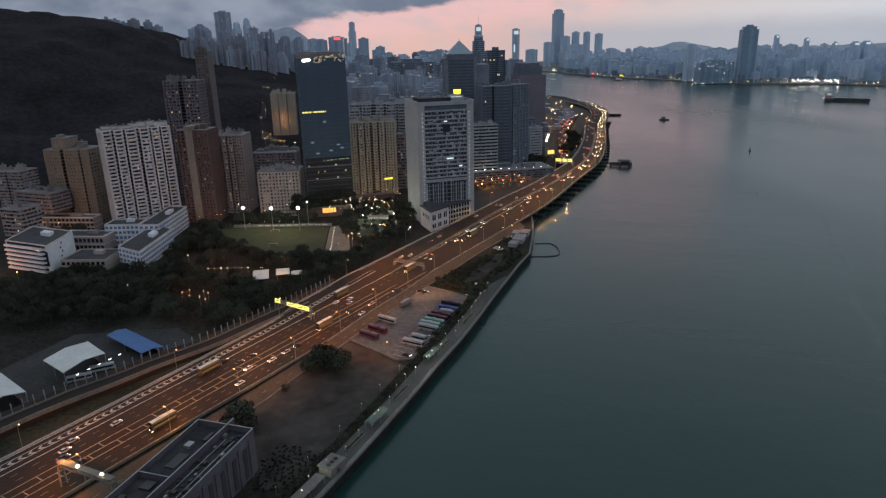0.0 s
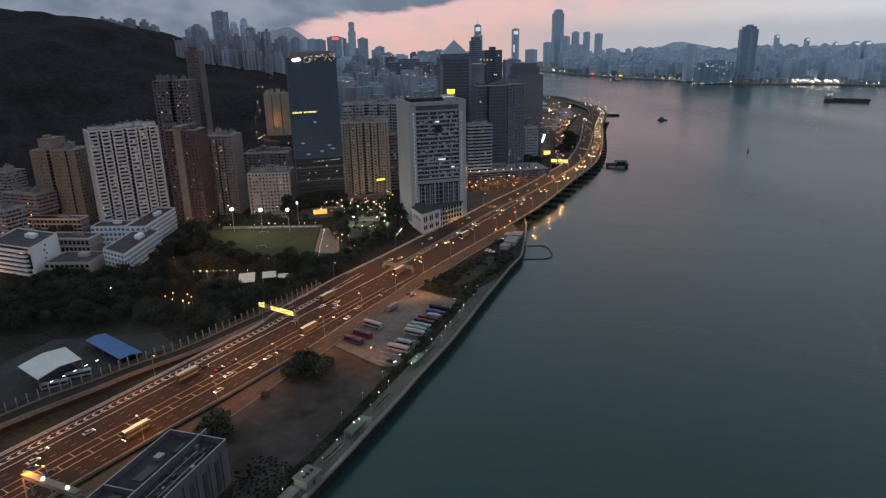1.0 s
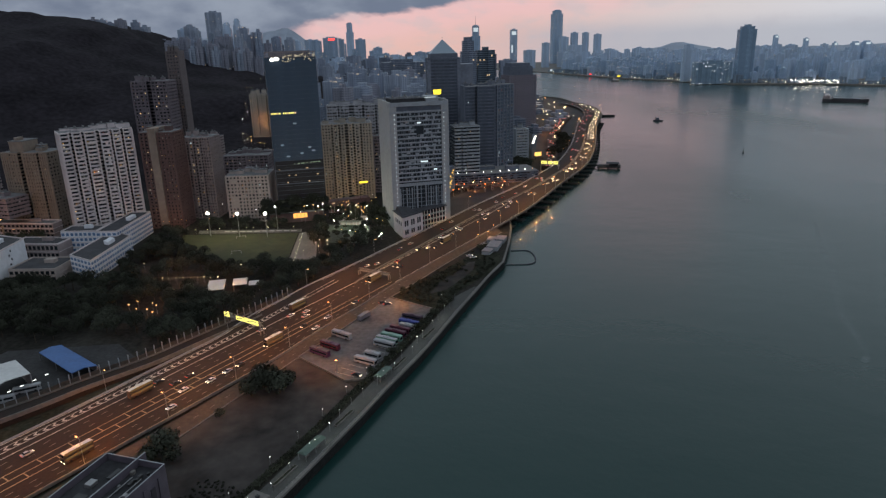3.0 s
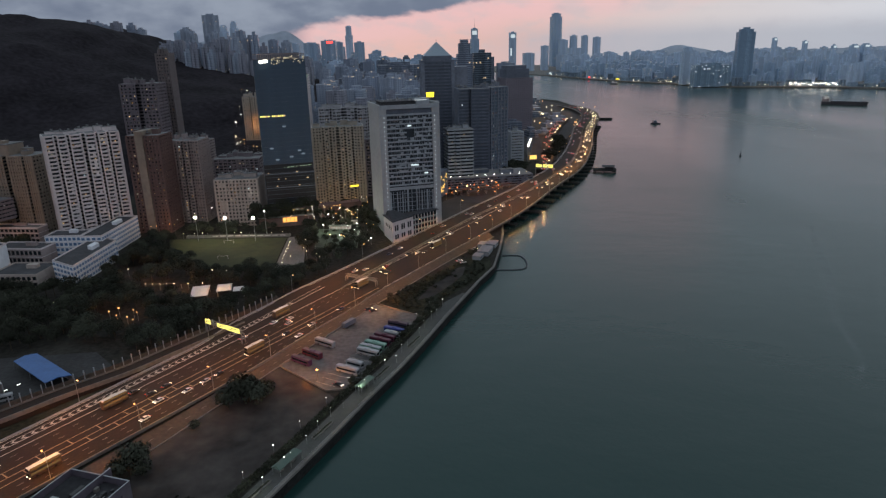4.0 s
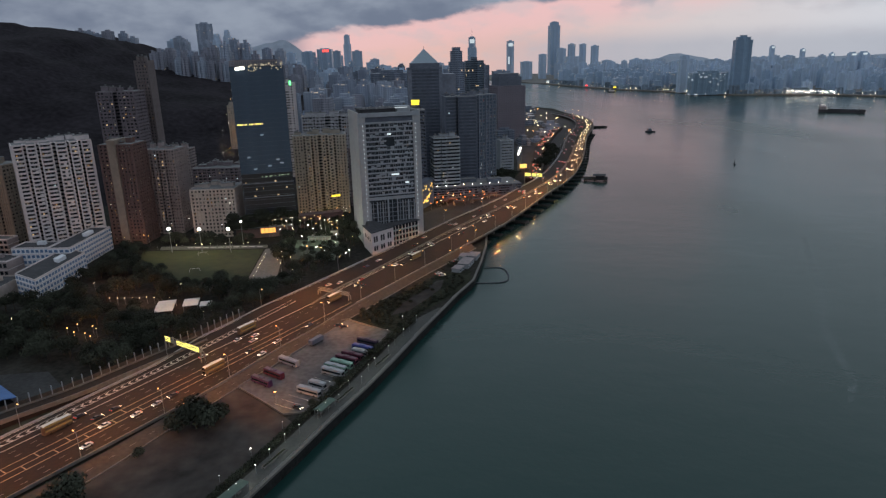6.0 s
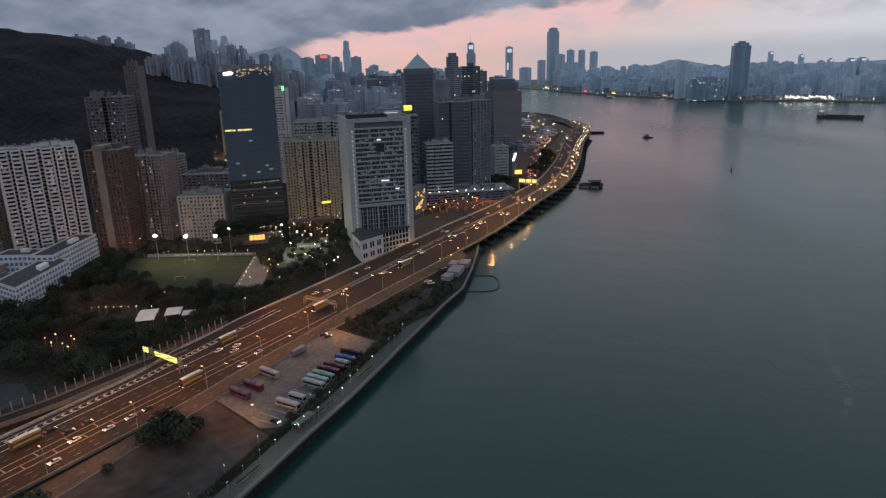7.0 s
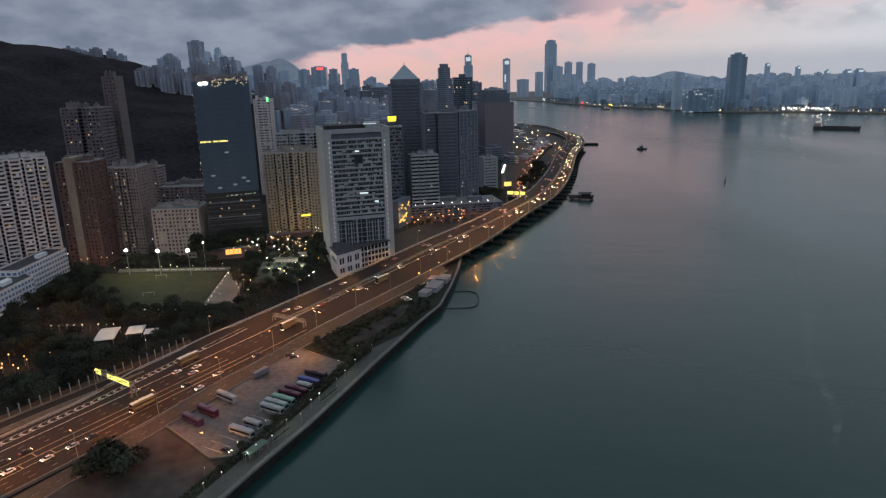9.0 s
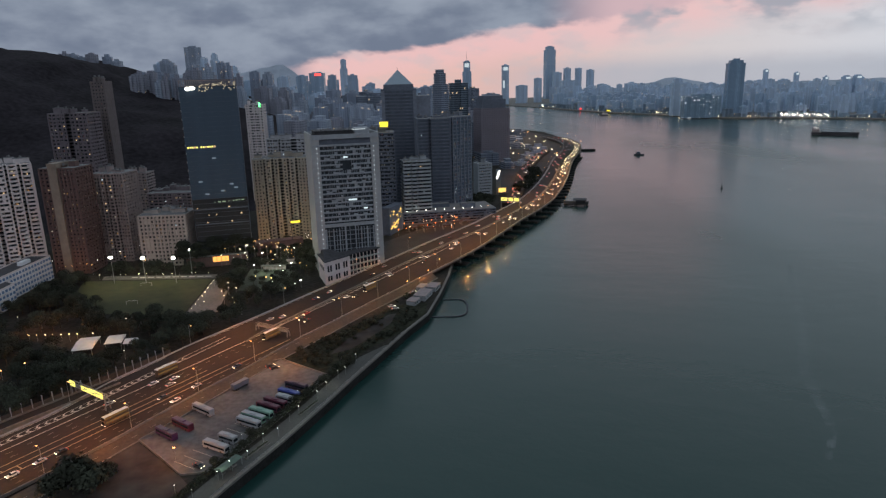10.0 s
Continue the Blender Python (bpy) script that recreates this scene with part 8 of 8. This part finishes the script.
board = thing("lit_billboard", "yellow-lit billboard below the screen", "sign", 143, 862, LAND)
part("panel", Shape().prism([(1, 0.3), (10, 2.9), (10, 3.6), (1, 1.0)], 5, 10), GOLD, board)
part("leg", Shape().box(2, 2.8, 1.2, 2.0, 0, 5.2), DARK_STEEL, board)
part("leg", Shape().box(8.6, 9.4, 2.6, 3.3, 0, 5.2), DARK_STEEL, board)
link = thing("link_road", "road full of tail lights that leaves the viaduct inland", "road", kind="structure")
L_PTS = spline([(150, 792, 0), (176, 920, 0), (197, 1043, 0), (243, 1226, 0), (275, 1330, 0)], 12)
sh = Shape()
for p, q in zip(L_PTS, L_PTS[1:]):
    d = (q - p).normalized()
    n = Vector((d.y, -d.x, 0)) * 8
    sh.prism([tuple((p - n)[:2]), tuple((p + n)[:2]), tuple((q + n)[:2]), tuple((q - n)[:2])], LAND, 9.4)
part("deck", sh, ASPHALT, link)
for k, p in enumerate(L_PTS[:-1]):
    d = (L_PTS[k + 1] - p).normalized()
    for o in (-5, -1.6, 2, 5):
        if green.random() < 0.4:
            far_car(p.x + d.y * o, p.y - d.x * o, 9.45, math.atan2(d.y, d.x) + (0 if o < 4 else math.pi))
for k in range(70):
    x, y = green.uniform(150, 330), green.uniform(1150, 1800)
    if x < 300 and (x - 150) < (y - 900) * 0.42:
        globe_lamp(x, y, 8, green.choice((SODIUM, WARM_LAMP, WARM_LAMP)), 0.6, "tall lamp on the far point", "point lamps")
for x, y, w, d, h in ((228, 1420, 60, 22, 9), (215, 1500, 70, 30, 14), (235, 1600, 50, 30, 10), (262, 1690, 36, 20, 16), (160, 1300, 40, 60, 18), (150, 1180, 30, 50, 22), (180, 1120, 16, 30, 12)):
    far_block(x, y, w, d, h, FAR_DARK, "low dark terminal building on the point", 12, LAND, group="buildings on the point", seed=int(x))
# strings of lamps along the far waterfront, and lit signs on the far towers
lamps = Shape()
for (x0, y0), (x1, y1) in zip(FAR_COAST[3:13], FAR_COAST[4:14]):
    n = int(math.hypot(x1 - x0, y1 - y0) / 12)
    for k in range(n):
        u = (k + green.uniform(0, 0.6)) / n
        x = x0 + (x1 - x0) * u + 6
        if green.random() < (0.22 if x < 820 else 0.6):
            lamps.ball(x, y0 + (y1 - y0) * u + 8, green.uniform(7, 11), green.choice((0.4, 0.55, 0.8) if x < 1120 else (0.5, 0.7, 1.0)), None, 6, 4)
whole("waterfront_lighting", lamps, WARM_LAMP, "string of warm lamps along the far waterfront", "lamp", "stuff")
promo = Shape()
for k in range(26):
    promo.ball(1150 + k * 6.4 + green.uniform(-2, 2), 2166 - k * 2.2, green.uniform(8, 16), green.uniform(0.8, 1.3), None, 6, 4)
whole("waterfront_floodlighting", promo, WHITE_LAMP, "bright lamps of a lit waterfront park", "lamp", "stuff")
for x, y, z, w, h, mat, words in ((676, 2925, 4, 9, 5, SIGN_RED, "red sign standing by the far water"), (745, 2722, 4, 13, 5, SIGN_YELLOW, "yellow sign standing by the far water"), (575, 3340, 4, 11, 10, SIGN_COOL, "pale screen standing by the far water")):
    t = thing("lit_sign", words, "sign", x, y, z, 0, "lit signs")
    part("panel", Shape().box(-w / 2, w / 2, -1, 0, 3, 3 + h), mat, t)
    part("backing", Shape().box(-w / 2 - 0.4, w / 2 + 0.4, 0.02, 1.2, 0, h + 3.4), DARK_STEEL, t)

# the traffic too far off to pick apart
jam = thing("distant_traffic", "dense distant traffic with lit lamps on the viaduct", "traffic", kind="stuff")
part("car_bodies", JAM_BODY, PAINTS[0], jam)
part("head_lamps", JAM_HEAD, WARM_LAMP, jam)
part("tail_lamps", JAM_TAIL, SIGN_RED, jam)

# low canopies in the office forecourt, and a pale block beside the link road
for x, y, w, d, h, turn in ((52, 694, 15, 6, 4.6, 14), (71, 699, 13, 6, 5.2, 14), (88, 706, 12, 6, 4.6, 20), (62, 683, 12, 5, 4.2, 14), (80, 690, 11, 5, 4.4, 16), (46, 683, 9, 6, 4.8, 12), (97, 715, 10, 6, 5.0, 22)):
    t = thing("forecourt_canopy", "dark flat canopy on posts in the office forecourt", "canopy", x, y, LAND, math.radians(turn), "forecourt canopies")
    part("roof", Shape().box(-w / 2, w / 2, -d / 2, d / 2, h, h + 0.4), ROOF_DARK, t)
    part("fascia", Shape().box(-w / 2 - 0.1, w / 2 + 0.1, -d / 2 - 0.1, -d / 2, h - 0.5, h + 0.5), BROWN, t)
    for px in (-w / 2 + 0.6, w / 2 - 0.6):
        for py in (-d / 2 + 0.5, d / 2 - 0.5):
            part("post", unit_mesh("canopy_post", STEEL, 0.25, 0.25, h), STEEL, t, at=(px, py, 0))
tower("plain pale grey service block beside the link road", 119, 858, 12, 17, 22, 44, 11, SLAB_GREY, band=0.72, proud=0.3, lit=2, lit_cool=1, seed=52, plant=1, solid_sides=1.5, fuss=0.2, name="service_block", category="building")
# trees made up to darken the bare ground here
thicket([(100, 770), (128, 782), (138, 850), (116, 850), (104, 810)], 8.5, "dark tree fill added behind the podium deck")

# lamps in the lane behind the civic block
for x, y, z in ((-330, 512, 20), (-322, 508, 18), (-326, 520, 22), (-312, 512, 16), (-334, 524, 24)):
    globe_lamp(x, y, 5, SODIUM, 0.3, "orange lane lamp on the slope", "lane lamps", z)
    t = thing("lamp_plinth", "rough concrete plinth on the slope", "plinth", x, y, LAND, 0, "lamp plinths")
    part("block", Shape().box(-0.6, 0.6, -0.6, 0.6, 0, z - LAND + 0.05), CONCRETE, t)
    part("cap", Shape().box(-0.75, 0.75, -0.75, 0.75, z - LAND + 0.05, z - LAND + 0.2), CONCRETE, t)
lamp_light("lane_light", -322, 508, 30, 9000, (1.0, 0.42, 0.12), 0.5)
lamp_light("lane_light", -318, 428, 13, 7000, (1.0, 0.36, 0.12), 0.5)
for x, y in ((-318, 428), (-290, 418)):
    globe_lamp(x, y, 7, SODIUM, 0.3, "orange lane lamp beside the civic block", "lane lamps")

# small lamps too many to count in the gardens and lanes below the towers
specks, warm_specks, poles = Shape(), Shape(), Shape()
for x0, x1, y0, y1, n in ((-106, -40, 576, 650, 46), (-192, -132, 576, 650, 26), (-60, -26, 498, 560, 12), (-236, -196, 556, 600, 12), (-86, -40, 566, 590, 12), (48, 92, 655, 735, 20)):
    for k in range(n):
        x, y, z, r = green.uniform(x0, x1), green.uniform(y0, y1), LAND + green.uniform(6, 12), green.choice((0.14, 0.17, 0.22))
        (specks if green.random() < 0.4 else warm_specks).ball(x, y, z, r, None, 6, 4)
        poles.box(x - 0.05, x + 0.05, y - 0.05, y + 0.05, LAND, z - r * 0.9)
garden = thing("garden_lamps", "scattered small lamps on thin poles along garden lanes", "lamps", kind="stuff")
part("poles", poles, DARK_STEEL, garden)
part("white_globes", specks, WHITE_LAMP, garden)
part("orange_globes", warm_specks, SODIUM, garden)

# lamps along the hillside lanes
for x, y in ((-298, 1133), (-290, 1135), (-275, 1036), (-265, 1009), (-265, 979), (-251, 927), (-240, 896), (-239, 906), (-238, 919), (-225, 889), (-247, 1051), (-256, 1045), (-307, 1258), (-232, 899), (-216, 884), (-210, 880), (-196, 880)):
    globe_lamp(x, y, 7, green.choice((SODIUM, WARM_LAMP, WHITE_LAMP)), 0.34, "lamp on a hillside lane among trees", "hillside lamps", LAND - 2 + hill_height(x, y))
lamp_light("hillside_light", -208, 874, 60, 2500, (1.0, 0.42, 0.13), 0.5)

# lane lamps at the feet of the housing blocks
for x, y in ((-214, 556), (-196, 560), (-232, 552), (-178, 566), (-250, 560), (-160, 572)):
    globe_lamp(x, y, 8, SODIUM, 0.24, "orange lane lamp at the foot of the housing", "housing lane lamps")
for x, y in ((-205, 556), (-240, 554), (-172, 566)):
    lamp_light("lane_light", x, y, 14, 1000, (1.0, 0.42, 0.13), 0.5)

thicket([(168, 868), (200, 940), (226, 1060), (214, 1090), (196, 990), (166, 890)], 9.0, "dark trees between the viaduct and the link road")
for x, y, w, d, h in ((252, 1290, 26, 18, 7), (228, 1240, 18, 24, 9), (206, 1150, 16, 20, 8), (268, 1380, 30, 20, 8)):
    far_block(x, y, w, d, h, FAR_GREY, "low grey pavilion on the point", 14, LAND, group="pavilions on the point", seed=int(y))

lamp_light("path_light", -78, 500, 12, 2600, (1.0, 0.42, 0.18), 0.5)


for x, y in ((165, 872), (188, 990), (212, 1100), (190, 1120), (240, 1210)):
    lamp_light("link_road_light", x, y, 24, 45000, SODIUM_COLOUR, 0.5, cone=128)
for x, y in ((205, 1200), (235, 1330), (262, 1450), (268, 1580), (250, 1700)):
    lamp_light("point_light", x, y, 34, 60000, (1.0, 0.50, 0.20), 0.8, cone=140)
lamp_light("gantry_light", -121, 197, 19, 1100, (1.0, 0.66, 0.26), 0.4, cone=150)
for x, y in ((50, 700), (58, 703), (66, 708), (78, 712), (90, 716), (96, 722), (104, 727), (108, 734), (72, 704), (84, 708), (40, 682), (60, 696)):
    globe_lamp(x, y, 3, EMBER, 0.5, "low red-orange lamp in the forecourt", "forecourt glow lamps")

# orange fill added above the park for warmth, no lamps at these points
for x, y in ((-112, 408), (-146, 428), (-64, 482), (-176, 444)):
    lamp_light("park_light", x, y, 15, 5000, (1.0, 0.32, 0.10), 0.5)
